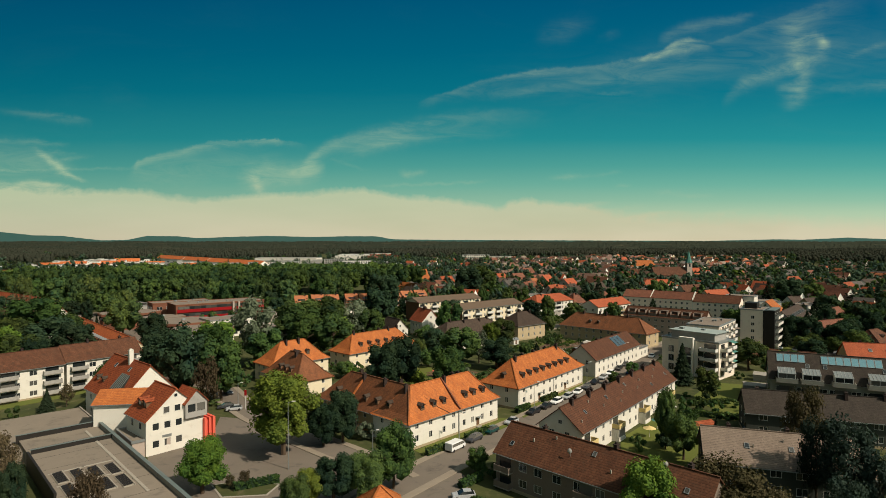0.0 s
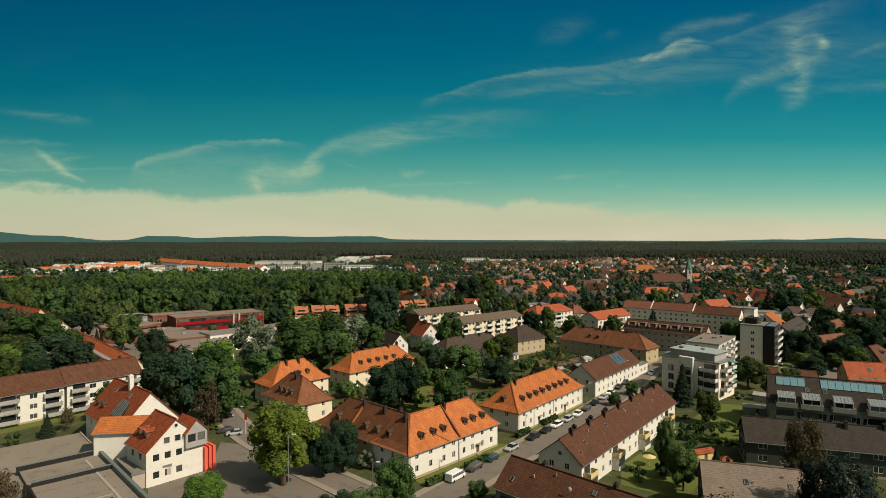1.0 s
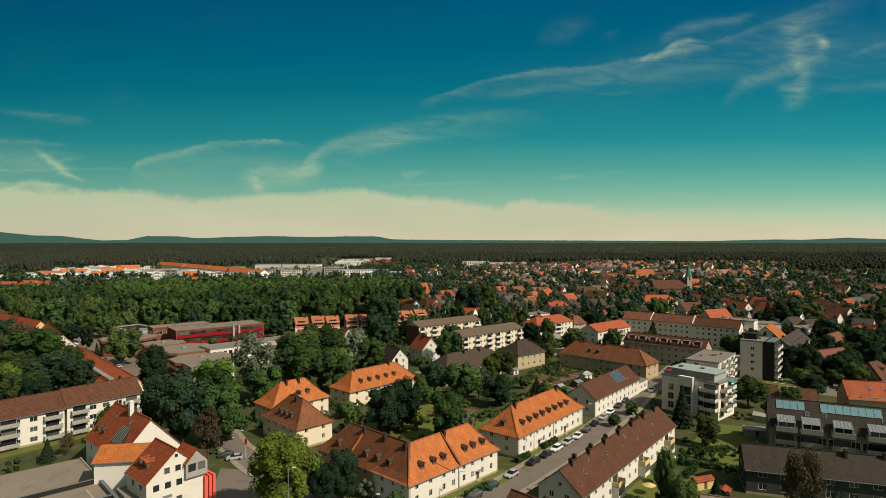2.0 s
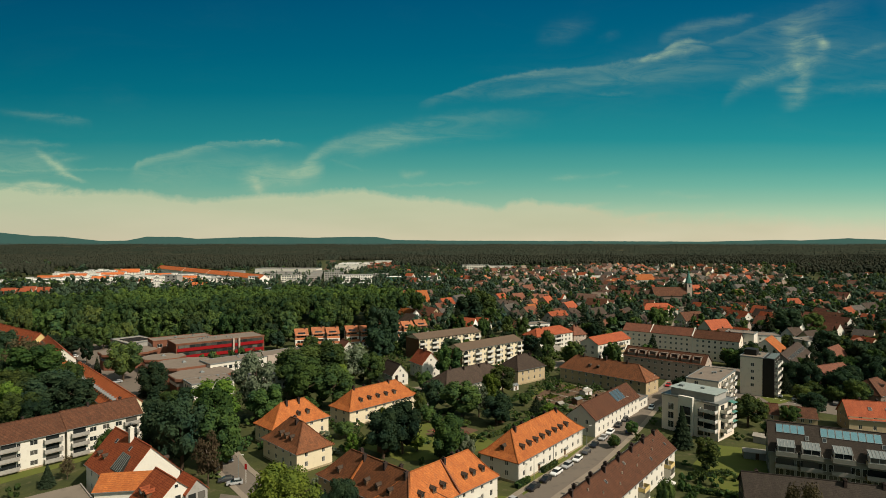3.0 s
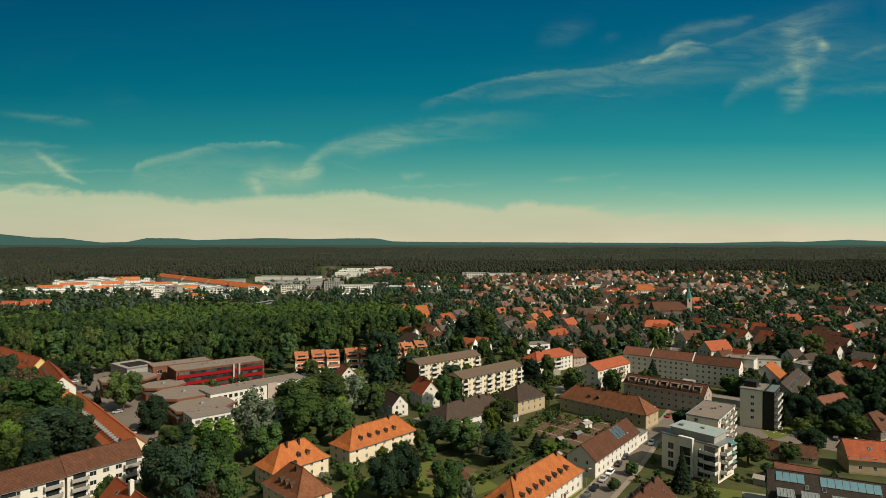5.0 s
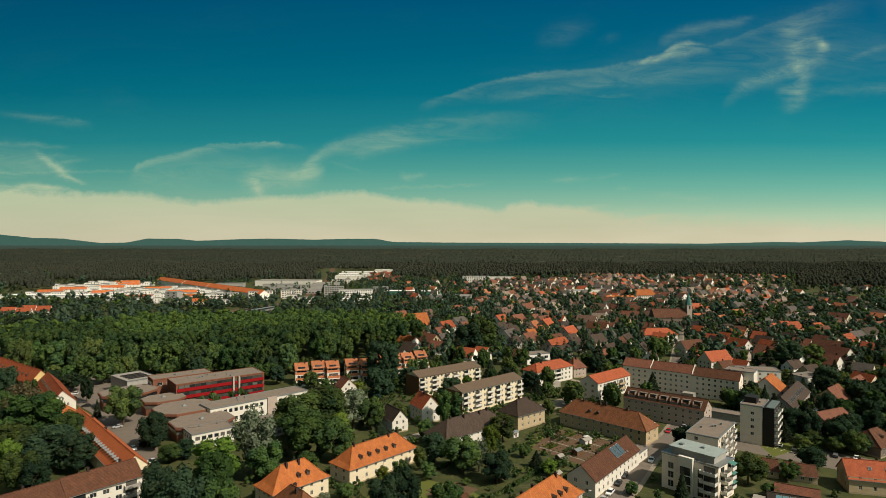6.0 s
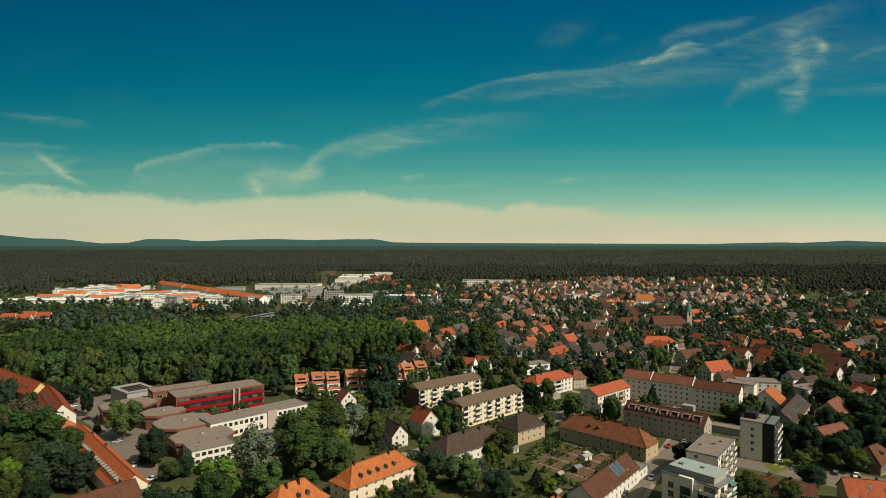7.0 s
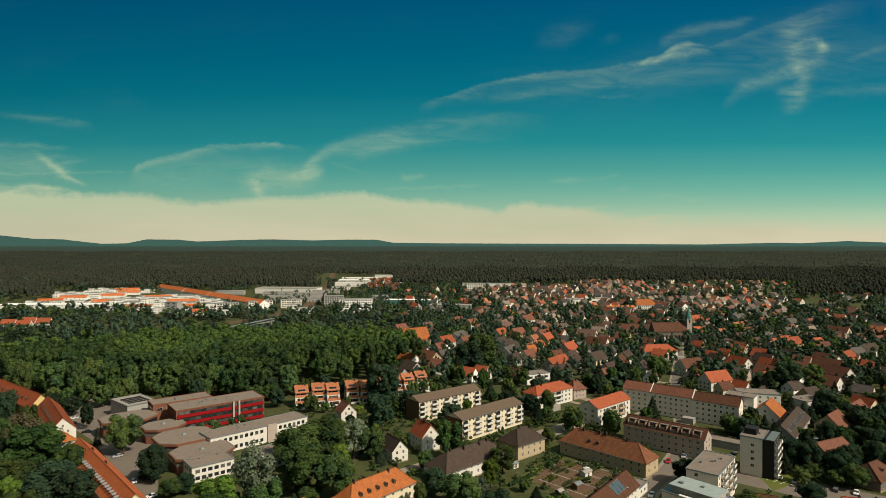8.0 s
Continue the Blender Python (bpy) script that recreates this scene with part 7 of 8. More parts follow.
# ---- smaller houses of the town ----
def inside(x, y, margin):
    """Whether a place lies on a house or a street."""
    for px, py, rot, L, W in PLOTS:
        dx, dy = x - px, y - py
        if abs(dx) > 95 or abs(dy) > 95:
            if L < 90:
                continue
        c, s = math.cos(radians(rot)), math.sin(radians(rot))
        if -margin < dx * c + dy * s < L + margin and -margin < dy * c - dx * s < W + margin:
            return True
    for line, wide in ROADS:
        for (ax, ay), (bx, by) in zip(line, line[1:]):
            ex, ey = bx - ax, by - ay
            t = max(0.0, min(1.0, ((x - ax) * ex + (y - ay) * ey) / (ex * ex + ey * ey)))
            if math.hypot(x - ax - t * ex, y - ay - t * ey) < wide / 2 + margin * 0.7:
                return True
    return False


ROADS = [(MAIN, 9.0), ([(46, 292), (76, 318)], 9.0), (CHURCH_ROAD, 6.0), ([(-66, 176), (-47, 149), (-8, 108)], 8.0), ([(99, 254), (150, 214), (176, 196)], 7.0), ([(-180, 330), (-132, 245), (-66, 176)], 7.0), ([(48, 234), (60, 244)], 26.0), ([(-26, 239), (-5, 259), (24, 278)], 6.0), ([(-400, 610), (-330, 640), (-262, 700), (-222, 790), (-206, 900), (-216, 1010), (-250, 1280)], 16.0),
         ([(150, 214), (170, 210)], 30.0), ([(-40, 95), (-40, 135)], 34.0), ([(-100, 60), (-70, 125)], 60.0)]
SMALL = {}
PLAIN_WINDOW = mesh_of(boxes((-0.5, 0.5, -0.06, -0.01, 0.05, 1.25)), "window", M_GLASS)


def small_house(x, y, rot, L, W, eave, ridge, wall, roof, words, n):
    """A plain house of the old town: wall, tiled roof, chimney, rows of windows."""
    key = (L, W, eave, ridge)
    if key not in SMALL:
        bm = shell(bmesh.new(), L, W, 0, eave, {})
        for gx in (0, L):
            bm.faces.new([bm.verts.new(p) for p in ((gx, 0, eave), (gx, W, eave), (gx, W / 2, ridge - 0.05))])
        pts, faces, _ = roof_shape(L, W, eave, ridge, 0, 0, 0.45, 0)
        rf = slab(bmesh.new(), pts, faces, 0.22)
        win = bmesh.new()
        for side in ("S", "E", "W", "N"):
            length = L if side in "SN" else W
            for z in ((1.1, 3.8) if eave > 5 else (1.1,)):
                for c in rows(length, max(2, int(length / 3.2)), 0.8):
                    m = side_pose(side, L, W, c, z)
                    win.faces.new([win.verts.new(m @ Vector(q)) for q in ((-0.55, -0.03, 0), (0.55, -0.03, 0), (0.55, -0.03, 1.3), (-0.55, -0.03, 1.3))])
            if side in "EW":
                m = side_pose(side, L, W, W / 2, eave + 0.6)
                win.faces.new([win.verts.new(m @ Vector(q)) for q in ((-0.5, -0.03, 0), (0.5, -0.03, 0), (0.5, -0.03, 1.1), (-0.5, -0.03, 1.1))])
        ch = boxes((L * 0.4, L * 0.4 + 0.6, W / 2 + 0.3, W / 2 + 0.9, ridge - 1.2, ridge + 0.9))
        wm = bpy.data.meshes.new("windows")
        win.to_mesh(wm)
        win.free()
        wm.materials.append(M_GLASS)
        SMALL[key] = mesh_of(bm, "wall", M_WHITE), mesh_of(rf, "roof", M_ORANGE), wm, mesh_of(ch, "chimney", M_SOOT)
    wme, rme, win, chm = SMALL[key]
    h = new("house", wme)
    h.matrix_world = pose(x, y, 0, 0, 0, rot)
    tagged(h, words, "house", "houses of the old town")
    h.material_slots[0].link, h.material_slots[0].material = "OBJECT", wall
    r = part("roof", rme, None, h)
    r.material_slots[0].link, r.material_slots[0].material = "OBJECT", roof
    if y < 425:
        for side in "SEW":
            length = L if side in "SN" else W
            for z in ((1.1, 3.8) if eave > 5 else (1.1,)):
                for c in rows(length, max(2, int(length / 3.2)), 0.8):
                    part("window", PLAIN_WINDOW, None, h, at=side_pose(side, L, W, c, z))
    else:
        tagged(part("windows", win, None, h), kind="stuff")
    if y < 700:
        part("chimney", chm, None, h)
    PLOTS.append((x, y, rot, L, W))


FAR_HOUSES = []


def join_far_houses():
    """The houses too far off to tell apart, as one mesh."""
    bm, mats = bmesh.new(), []
    slot = lambda m: mats.index(m) if m in mats else (mats.append(m), len(mats) - 1)[1]
    for x, y, rot, (L, W, eave, ridge), wall, roof in FAR_HOUSES:
        m = pose(x, y, 0, 0, 0, rot)
        v = [bm.verts.new(m @ Vector(p)) for p in ((0, 0, 0), (L, 0, 0), (L, W, 0), (0, W, 0), (0, 0, eave), (L, 0, eave), (L, W, eave), (0, W, eave), (0, W / 2, ridge - 0.1), (L, W / 2, ridge - 0.1))]
        for f in ((0, 1, 5, 4), (1, 2, 6, 5), (2, 3, 7, 6), (3, 0, 4, 7), (4, 8, 7), (5, 6, 9)):
            bm.faces.new([v[i] for i in f]).material_index = slot(wall)
        pts, faces, _ = roof_shape(L, W, eave, ridge, 0, 0, 0.45, 0)
        v = [bm.verts.new(m @ Vector(p)) for p in pts]
        for f in faces:
            bm.faces.new([v[i] for i in f]).material_index = slot(roof)
        for side in "SEW":
            length = L if side == "S" else W
            for z in ((1.1, 3.8) if eave > 5 else (1.1,)):
                for c in rows(length, max(2, int(length / 3.2)), 0.8):
                    w = m @ side_pose(side, L, W, c, z)
                    bm.faces.new([bm.verts.new(w @ Vector(q)) for q in ((-0.55, -0.03, 0), (0.55, -0.03, 0), (0.55, -0.03, 1.3), (-0.55, -0.03, 1.3))]).material_index = slot(M_GLASS)
    me = bpy.data.meshes.new("far_houses")
    bm.to_mesh(me)
    bm.free()
    for mm in mats:
        me.materials.append(mm)
    tagged(new("far_houses", me), "far town houses with red and brown tiled roofs", "houses", kind="stuff")


town = random.Random(42)
ROOFS = [(M_ORANGE, "orange"), (M_BRIGHTR, "orange red"), (M_BRIGHTR, "bright red"), (M_REDT, "red"), (M_RUST, "weathered red"), (M_RUST, "rusty red"), (M_RUST, "dull red"), (M_BROWN, "brown"), (M_BROWN, "worn brown"), (M_DARK, "dark brown"), (M_DARK, "dark"), (M_DARK, "sooty"), (M_SHINGLE, "grey"), (M_SHINGLE, "slate grey")]
# Far roofs in duller, greyer tones, imitating haze by colour
FAR_ROOFS = [(M_BRIGHTR, "orange red"), (M_TERRA, "faded orange"), (M_RUST, "dull red"), (M_RUST, "worn red"), (M_HAZED, "faded brown"), (M_HAZED, "faded"), (M_HAZED, "greyish red"), (M_DARK, "dark"), (M_SHINGLE, "grey"), (M_SHINGLE, "slate grey"), (M_GREYT, "pale grey")]
WALLS = [(M_ESTATE, "bright white"), (M_WHITE, "white"), (M_WHITE, "whitewashed"), (M_WHITE, "pale"), (M_CREAM, "cream"), (M_WHITE, "white"), (M_PINKW, "dusky"), (M_OCHRE, "ochre"), (M_ESTATE, "freshly painted white"), (M_GREYW, "grey")]
SIZES = [(9.5, 8.0, 4.2, 8.2), (10.5, 8.5, 5.2, 9.2), (11.0, 8.0, 3.4, 7.6), (12.0, 10.0, 5.0, 10.0), (13.5, 10.5, 5.6, 10.6), (12.5, 9.5, 4.0, 8.8), (10.5, 9.0, 5.4, 9.8), (16.0, 11.0, 6.0, 11.4), (19.0, 11.0, 6.4, 11.8)]
count = 0
yy = 262.0
while yy < 1420.0:
    step = 17.5 if yy < 520 else 18.5 if yy < 800 else 20.5
    xx = -0.05 * yy - 10 if yy > 400 else (225.0 if yy < 320 else 175.0)
    while xx < 0.80 * yy + 10:
        x, y = xx + town.uniform(-8, 8), yy + town.uniform(-8, 8)
        xx += step
        if y > 1180 and x < 60 or y > 1290 and x < 300 or town.random() < (0.24 if y < 800 else 0.22):
            continue
        if y > 560 and -0.13 < x / y < 0.05 and town.random() < 0.72 or x > 0.57 * y and y > 760 and town.random() < 0.82:
            continue
        size = town.choice(SIZES if y < 700 else SIZES[:6])
        base = 48.0 if math.sin(x * 0.021 + 1.3 * math.sin(y * 0.013)) + town.uniform(-0.7, 0.7) > 0 else -42.0
        if x > 0.38 * y:
            base -= 18
        rot = base + town.uniform(-13, 13)
        c, s = math.cos(radians(rot)), math.sin(radians(rot))
        cx, cy = x + c * size[0] / 2 - s * size[1] / 2, y + s * size[0] / 2 + c * size[1] / 2
        if inside(cx, cy, 7.4) or x > 460 and y > 980 and town.random() < 0.6:
            continue
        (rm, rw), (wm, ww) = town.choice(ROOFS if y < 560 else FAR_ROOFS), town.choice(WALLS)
        if count < 296:
            small_house(x, y, rot, *size, wm, rm, f"{ww} house with a {rw} tiled gable roof", 3)
            count += 1
        else:
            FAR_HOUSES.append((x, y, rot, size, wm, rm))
            PLOTS.append((x, y, rot, size[0], size[1]))
    yy += step * 0.95
for x, y in ((-492, 655), (-470, 648), (-482, 674), (-461, 668)):
    small_house(x, y, 12.0, 14.0, 10.0, 5.8, 11.0, M_WHITE, M_BRIGHTR, "white house with a bright orange tiled gable roof", 3)
for x, y, rot, k in [(town.uniform(-0.13, -0.075) * d_, d_, town.uniform(-20, 40), town.randrange(4)) for d_ in [town.uniform(1180, 1520) for _ in range(60)]]:
    if not inside(x, y, 6.0):
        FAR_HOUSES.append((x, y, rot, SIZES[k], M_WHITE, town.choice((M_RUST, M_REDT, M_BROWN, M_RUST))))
join_far_houses()
finish_far_windows()


def town_yards():
    """Paved drives, low flat garages and pale sheds between the houses of the town."""
    rr, pave, low = random.Random(17), bmesh.new(), bmesh.new()
    for x, y, rot, L, W in PLOTS:
        if y < 330 or y > 1300 or x < -0.06 * y or L > 40:
            continue
        m = pose(x, y, 0, 0, 0, rot)
        if rr.random() < 0.75:
            a, w = rr.uniform(-2, L - 4), rr.uniform(3.5, 7.0)
            ring = [m @ Vector(q) for q in ((a, -rr.uniform(5, 9), 0), (a + w, -rr.uniform(5, 9), 0), (a + w, -0.4, 0), (a, -0.4, 0))]
            prism(pave, [(q.x, q.y) for q in ring], -0.1, 0.05)
        if rr.random() < 0.5:
            w, d, h, a = rr.uniform(4, 8), rr.uniform(3.5, 6.5), rr.uniform(2.4, 3.2), rr.uniform(-3, L - 2)
            ring = [m @ Vector(q) for q in ((a, -3.2 - d, 0), (a + w, -3.2 - d, 0), (a + w, -3.2, 0), (a, -3.2, 0))]
            prism(low, [(q.x, q.y) for q in ring], 0.0, h)
    tagged(new("town_paving", mesh_of(pave, "town_paving", M_PAVE)), "pale paved drives and yards between the houses", "paving", kind="stuff")
    tagged(new("town_garages", mesh_of(low, "town_garages", M_CONCRETE)), "low flat-roofed garages and sheds between the houses", "garages", kind="stuff")


town_yards()

# ---- trees ----
NEAR_TREES = []
NEAR_TREES += [  # yard and corner house
    ("bright", -33.1, 122, 18.0, 7.9), ("dark", -25.8, 127, 9.6, 3.8), ("dark", -22.0, 129, 12.0, 4.2), ("flower", -17.0, 131, 4.8, 2.3), ("broad0", -8.8, 105, 11.4, 4.2),
    ("broad1", -13.3, 100, 8.6, 3.8), ("dark", -18.4, 99, 8.5, 3.8), ("bright", -22.2, 97, 6.9, 2.8), ("broad1", -23.7, 94, 6.8, 2.7), ("copper", -35.7, 105.6, 3.2, 1.2),
    ("bright", -42.2, 103, 10.5, 4.7), ("copper", -38.0, 105, 2.6, 1.1), ("copper", -73.6, 97, 13.4, 3.4), ("dark", -68.0, 92, 9.5, 2.4), ("copper", -50.9, 84, 12.0, 3.0),
    ("broad0", 6.5, 112, 4.9, 2.4), ("shrub0", 9.0, 110, 3.5, 1.8),
]
NEAR_TREES += [  # gardens by the terraced row
    ("column", 73.1, 163, 9.4, 3.6), ("broad2", 48.7, 119, 9.1, 3.5), ("broad2", 47.7, 126, 12.6, 2.4), ("spruce1", 59.5, 128, 5.9, 1.6), ("pine", 63.5, 92, 17.2, 5.0),
    ("pine", 66.0, 88, 14.0, 4.2), ("pine", 61.6, 97, 15.6, 3.2), ("copper", 72.3, 118, 15.6, 4.2), ("bright", 30.1, 86, 12.7, 4.8), ("copper", 43.0, 88, 12.0, 6.4),
    ("copper", 47.5, 84, 9.0, 4.4), ("pine", 58.0, 84, 11.0, 3.4), ("dark", 47.3, 125, 3.3, 1.7), ("shrub2", 47.2, 128, 3.5, 1.8), ("shrub0", 41.0, 124, 4.2, 1.8),
    ("shrub1", 70.6, 152, 3.8, 2.0), ("shrub2", 77.9, 152, 3.1, 1.6), ("shrub0", 61.8, 150, 5.1, 2.6), ("shrub2", 67.6, 155, 4.5, 2.3),
]
NEAR_TREES += [  # behind the yard
    ("dark", -71.0, 160, 21.5, 7.3), ("broad1", -61.4, 163, 18.0, 6.6), ("dark", -78.7, 170, 16.0, 6.8), ("copper", -60.8, 152, 14.5, 3.6), ("broad2", -71.8, 185, 18.0, 6.2),
    ("dark", -85.2, 175, 17.7, 5.5), ("broad2", -93.7, 165, 10.6, 3.8), ("spruce0", -102.3, 152, 6.0, 2.0), ("copper", -100.4, 157, 6.2, 2.1), ("shrub1", -106.6, 146, 4.0, 2.1),
    ("broad0", -140.6, 195, 13.7, 6.7), ("dark", -131.5, 190, 12.7, 5.4), ("bright", -76.5, 198, 18.1, 9.4),
]
NEAR_TREES += [  # west side
    ("broad0", -169.6, 245, 21.1, 11.9), ("copper", -186.3, 262, 20.7, 8.8), ("broad1", -160.7, 220, 16.1, 8.8), ("dark", -142.6, 215, 16.7, 9.9), ("dark", -131.5, 212, 15.1, 7.3),
    ("broad0", -145.5, 268, 18.3, 8.2), ("spruce1", -120.8, 242, 10.9, 4.6), ("bright", -151.7, 205, 15.1, 4.9), ("dark", -97.0, 345, 10.5, 5.5), ("shrub2", -101.6, 292, 13.0, 6.3),
    ("shrub0", -114.8, 290, 10.8, 5.5), ("dark", -116.0, 236, 15.6, 6.2), ("spruce0", -163.2, 278, 9.3, 2.1), ("broad2", -102.7, 222, 7.4, 4.6), ("dark", -99.2, 226, 7.6, 4.7),
    ("broad2", -151.1, 238, 14.7, 6.3),
]
NEAR_TREES += [  # school and gardens
    ("pale", -67.0, 210, 24.5, 8.5), ("broad2", -60.7, 250, 19.4, 11.5), ("broad0", -51.5, 258, 19.8, 11.8), ("pale", -39.8, 262, 18.2, 7.5), ("broad1", -32.3, 262, 14.4, 6.9),
    ("bright", -43.1, 245, 12.9, 4.7), ("broad1", -49.1, 215, 6.8, 4.2), ("broad2", -31.6, 190, 5.6, 3.5), ("broad0", -60.6, 240, 6.7, 4.2), ("pale", -52.3, 282, 10.9, 5.7),
    ("dark", -32.1, 300, 20.3, 8.6), ("dark", -38.4, 352, 25.0, 9.3), ("dark", -31.0, 345, 23.7, 7.4), ("broad0", -74.9, 335, 9.8, 5.1), ("broad1", -57.9, 290, 4.7, 2.5),
    ("broad1", -53.2, 228, 19.4, 10.5), ("broad0", -61.5, 205, 13.8, 7.1), ("broad1", -41.2, 222, 17.6, 7.6),
]
NEAR_TREES += [  # gardens between the houses
    ("dark", -17.4, 172, 14.9, 5.9), ("dark", -12.1, 176, 15.9, 6.1), ("broad0", 1.0, 168, 14.5, 6.0), ("dark", -3.4, 222, 11.6, 5.1), ("broad1", 6.9, 213, 13.3, 7.6),
    ("pale", 13.0, 213, 11.9, 3.7), ("dark", 18.6, 203, 10.9, 6.1), ("bright", 18.3, 228, 12.9, 3.9), ("flower", 6.7, 170, 9.2, 2.9), ("bright", -7.8, 178, 5.4, 2.8),
    ("broad0", 2.8, 262, 17.4, 6.3), ("broad0", 24.8, 245, 11.9, 6.3), ("broad1", 52.6, 181, 4.2, 2.2),
]
NEAR_TREES += [  # round the blocks
    ("spruce0", 73.5, 181, 12.8, 3.3), ("broad1", 104.7, 202, 11.1, 6.3), ("broad1", 83.4, 290, 14.4, 5.0), ("broad0", 62.0, 193, 4.6, 2.4), ("dark", 96.8, 235, 9.7, 6.0),
    ("dark", 145.3, 255, 8.4, 5.3), ("broad0", 142.9, 235, 6.3, 3.9), ("broad0", 120.7, 205, 6.3, 3.9), ("dark", 134.8, 215, 8.5, 5.3), ("broad1", 106.4, 190, 5.4, 3.3),
]
NEAR_TREES += [  # east side
    ("spruce0", 163.6, 265, 12.6, 5.1), ("broad2", 184.8, 270, 11.0, 5.7), ("dark", 163.7, 246, 9.2, 5.7), ("dark", 165.4, 232, 7.4, 4.6), ("broad1", 150.5, 240, 6.7, 4.2),
    ("broad2", 154.4, 232, 6.3, 4.0), ("dark", 202.7, 275, 9.4, 4.9), ("dark", 169.3, 272, 5.2, 2.7), ("spruce0", 168.1, 262, 11.0, 4.5), ("dark", 167.7, 245, 11.9, 5.1),
]
NEAR_TREES += [  # further on
    ("dark", -18.9, 335, 13.0, 6.8), ("dark", 4.0, 302, 13.9, 7.2), ("dark", 49.2, 330, 11.1, 5.8), ("spruce0", 39.7, 330, 14.2, 4.7), ("broad1", 66.2, 300, 13.0, 6.8),
    ("spruce0", 100.3, 380, 20.0, 7.3), ("dark", 122.7, 400, 16.0, 8.3), ("broad2", 153.0, 420, 16.0, 8.3), ("dark", 18.9, 430, 24.4, 12.3), ("spruce1", 10.4, 420, 16.0, 8.3),
    ("broad1", 29.7, 470, 25.0, 12.4), ("dark", 214.8, 330, 14.2, 7.4), ("broad1", 241.4, 385, 17.2, 8.9), ("dark", 222.0, 380, 20.0, 10.4), ("spruce1", 203.7, 370, 18.5, 7.1),
    ("dark", 216.8, 300, 13.0, 6.8), ("bright", 298.8, 600, 15.0, 7.8), ("dark", 185.3, 300, 4.4, 2.3), ("spruce1", 199.0, 300, 8.7, 4.3),
]
for key, x, y, h, r in NEAR_TREES:
    tree(key, x, y, h, r)

wild = random.Random(9)
planted = [(x, y) for _, x, y, _, _ in NEAR_TREES]


def free(x, y, gap, margin):
    return not inside(x, y, margin) and all(abs(x - a) + abs(y - b) > gap for a, b in planted)


belt, bushes = [], []


def plant(n, area, keys, hs, rs, gap, margin):
    x0, x1, y0, y1 = area
    made = 0
    for _ in range(n * 6):
        if made >= n:
            break
        y = math.sqrt(wild.uniform(y0 * y0, y1 * y1))
        x = wild.uniform(max(x0, -0.82 * y), min(x1, 0.82 * y))
        if free(x, y, gap, margin):
            if keys[0].startswith("far"):
                belt.append((x, y, wild.uniform(*hs), wild.uniform(*rs)))
            elif keys[0].startswith("shrub") and y > 196:
                bushes.append((x, y, wild.uniform(*hs), wild.uniform(*rs)))
            else:
                tree(wild.choice(keys), x, y, wild.uniform(*hs), wild.uniform(*rs))
            planted.append((x, y))
            made += 1


# gardens between the houses
plant(120, (-60, 75, 165, 330), ["shrub0", "shrub1", "shrub2"], (1.6, 3.2), (1.2, 2.4), 4, 2.5)
plant(34, (70, 170, 120, 260), ["shrub0", "shrub1", "shrub2"], (1.6, 3.0), (1.2, 2.4), 4, 2.5)
plant(32, (-60, 80, 165, 330), ["mid0", "mid1", "mid2", "bright", "bright", "spruce1"], (5, 9), (2.4, 4.0), 8, 3.5)
plant(70, (-50, 80, 165, 330), ["shrub0", "shrub1", "shrub2", "flower"], (2.6, 4.6), (1.6, 2.8), 5, 2.5)
plant(44, (142, 260, 196, 335), ["mid0", "mid1", "spruce1", "dark", "dark", "spruce0"], (7, 14), (3.4, 5.6), 7, 3.0)
plant(34, (150, 250, 200, 310), ["dark", "dark", "mid0", "spruce0"], (8, 14), (3.8, 6.2), 6, 1.2)
plant(60, (140, 270, 190, 340), ["shrub0", "shrub1", "shrub2"], (2.5, 5), (1.8, 3.4), 4, 2.5)
plant(12, (-100, -60, 200, 240), ["shrub0", "shrub1", "shrub2"], (2, 4), (1.4, 2.6), 6, 4)
plant(26, (-330, -190, 275, 368), ["mid0", "dark", "mid1"], (9, 15), (4.0, 6.5), 8, 2.0)
plant(20, (-230, -60, 350, 376), ["mid0", "dark", "mid2"], (9, 15), (4.0, 6.0), 7, 2.0)
plant(22, (-300, -175, 190, 310), ["mid0", "mid1", "mid2", "dark"], (9, 16), (3.5, 5.5), 10, 4)
plant(70, (-30, 300, 300, 420), ["mid0", "mid1", "mid2", "mid0", "spruce0", "dark"], (7, 14), (3, 5.5), 9, 4.5)
plant(800, (-40, 640, 390, 760), ["far0", "far1", "far2", "farspruce0"], (8, 15), (3.5, 6.0), 7, 2.0)


for i in range(34):
    f = wild.uniform(0, 1)
    x, y = ((34 + 20 * f, 236 - 21 * f), (37 + 14 * f, 241 + 22 * f), (53 + 24 * f, 262 - 22 * f), (54 + 20 * f, 216 + 20 * f))[i % 4]
    tree(wild.choice(["shrub0", "shrub1", "shrub2", "flower"]), x + wild.uniform(-2.5, 2.5), y + wild.uniform(-2.5, 2.5), wild.uniform(1.6, 3.6), wild.uniform(1.2, 2.4))
for x, y, h in ((44, 240, 2.2), (52, 246, 1.8), (58, 236, 2.6), (62, 246, 2.0), (48, 230, 1.8), (66, 238, 2.4), (54, 256, 2.6), (46, 250, 2.4), (60, 228, 2.2), (70, 241, 2.0)):
    tree(wild.choice(["shrub0", "shrub1", "shrub2"]), x, y, h, h * 0.7)
plant(26, (-64, -18, 150, 202), ["shrub0", "shrub1", "shrub2", "flower"], (1.8, 4.0), (1.3, 2.6), 4, 2.0)


plant(110, (-85, 95, 240, 345), ["shrub0", "shrub1", "shrub2", "shrub0", "flower"], (1.8, 4.6), (1.4, 3.0), 4, 2.0)
plant(60, (150, 300, 230, 400), ["shrub0", "shrub1", "shrub2"], (2.5, 5.0), (1.8, 3.4), 4, 2.0)
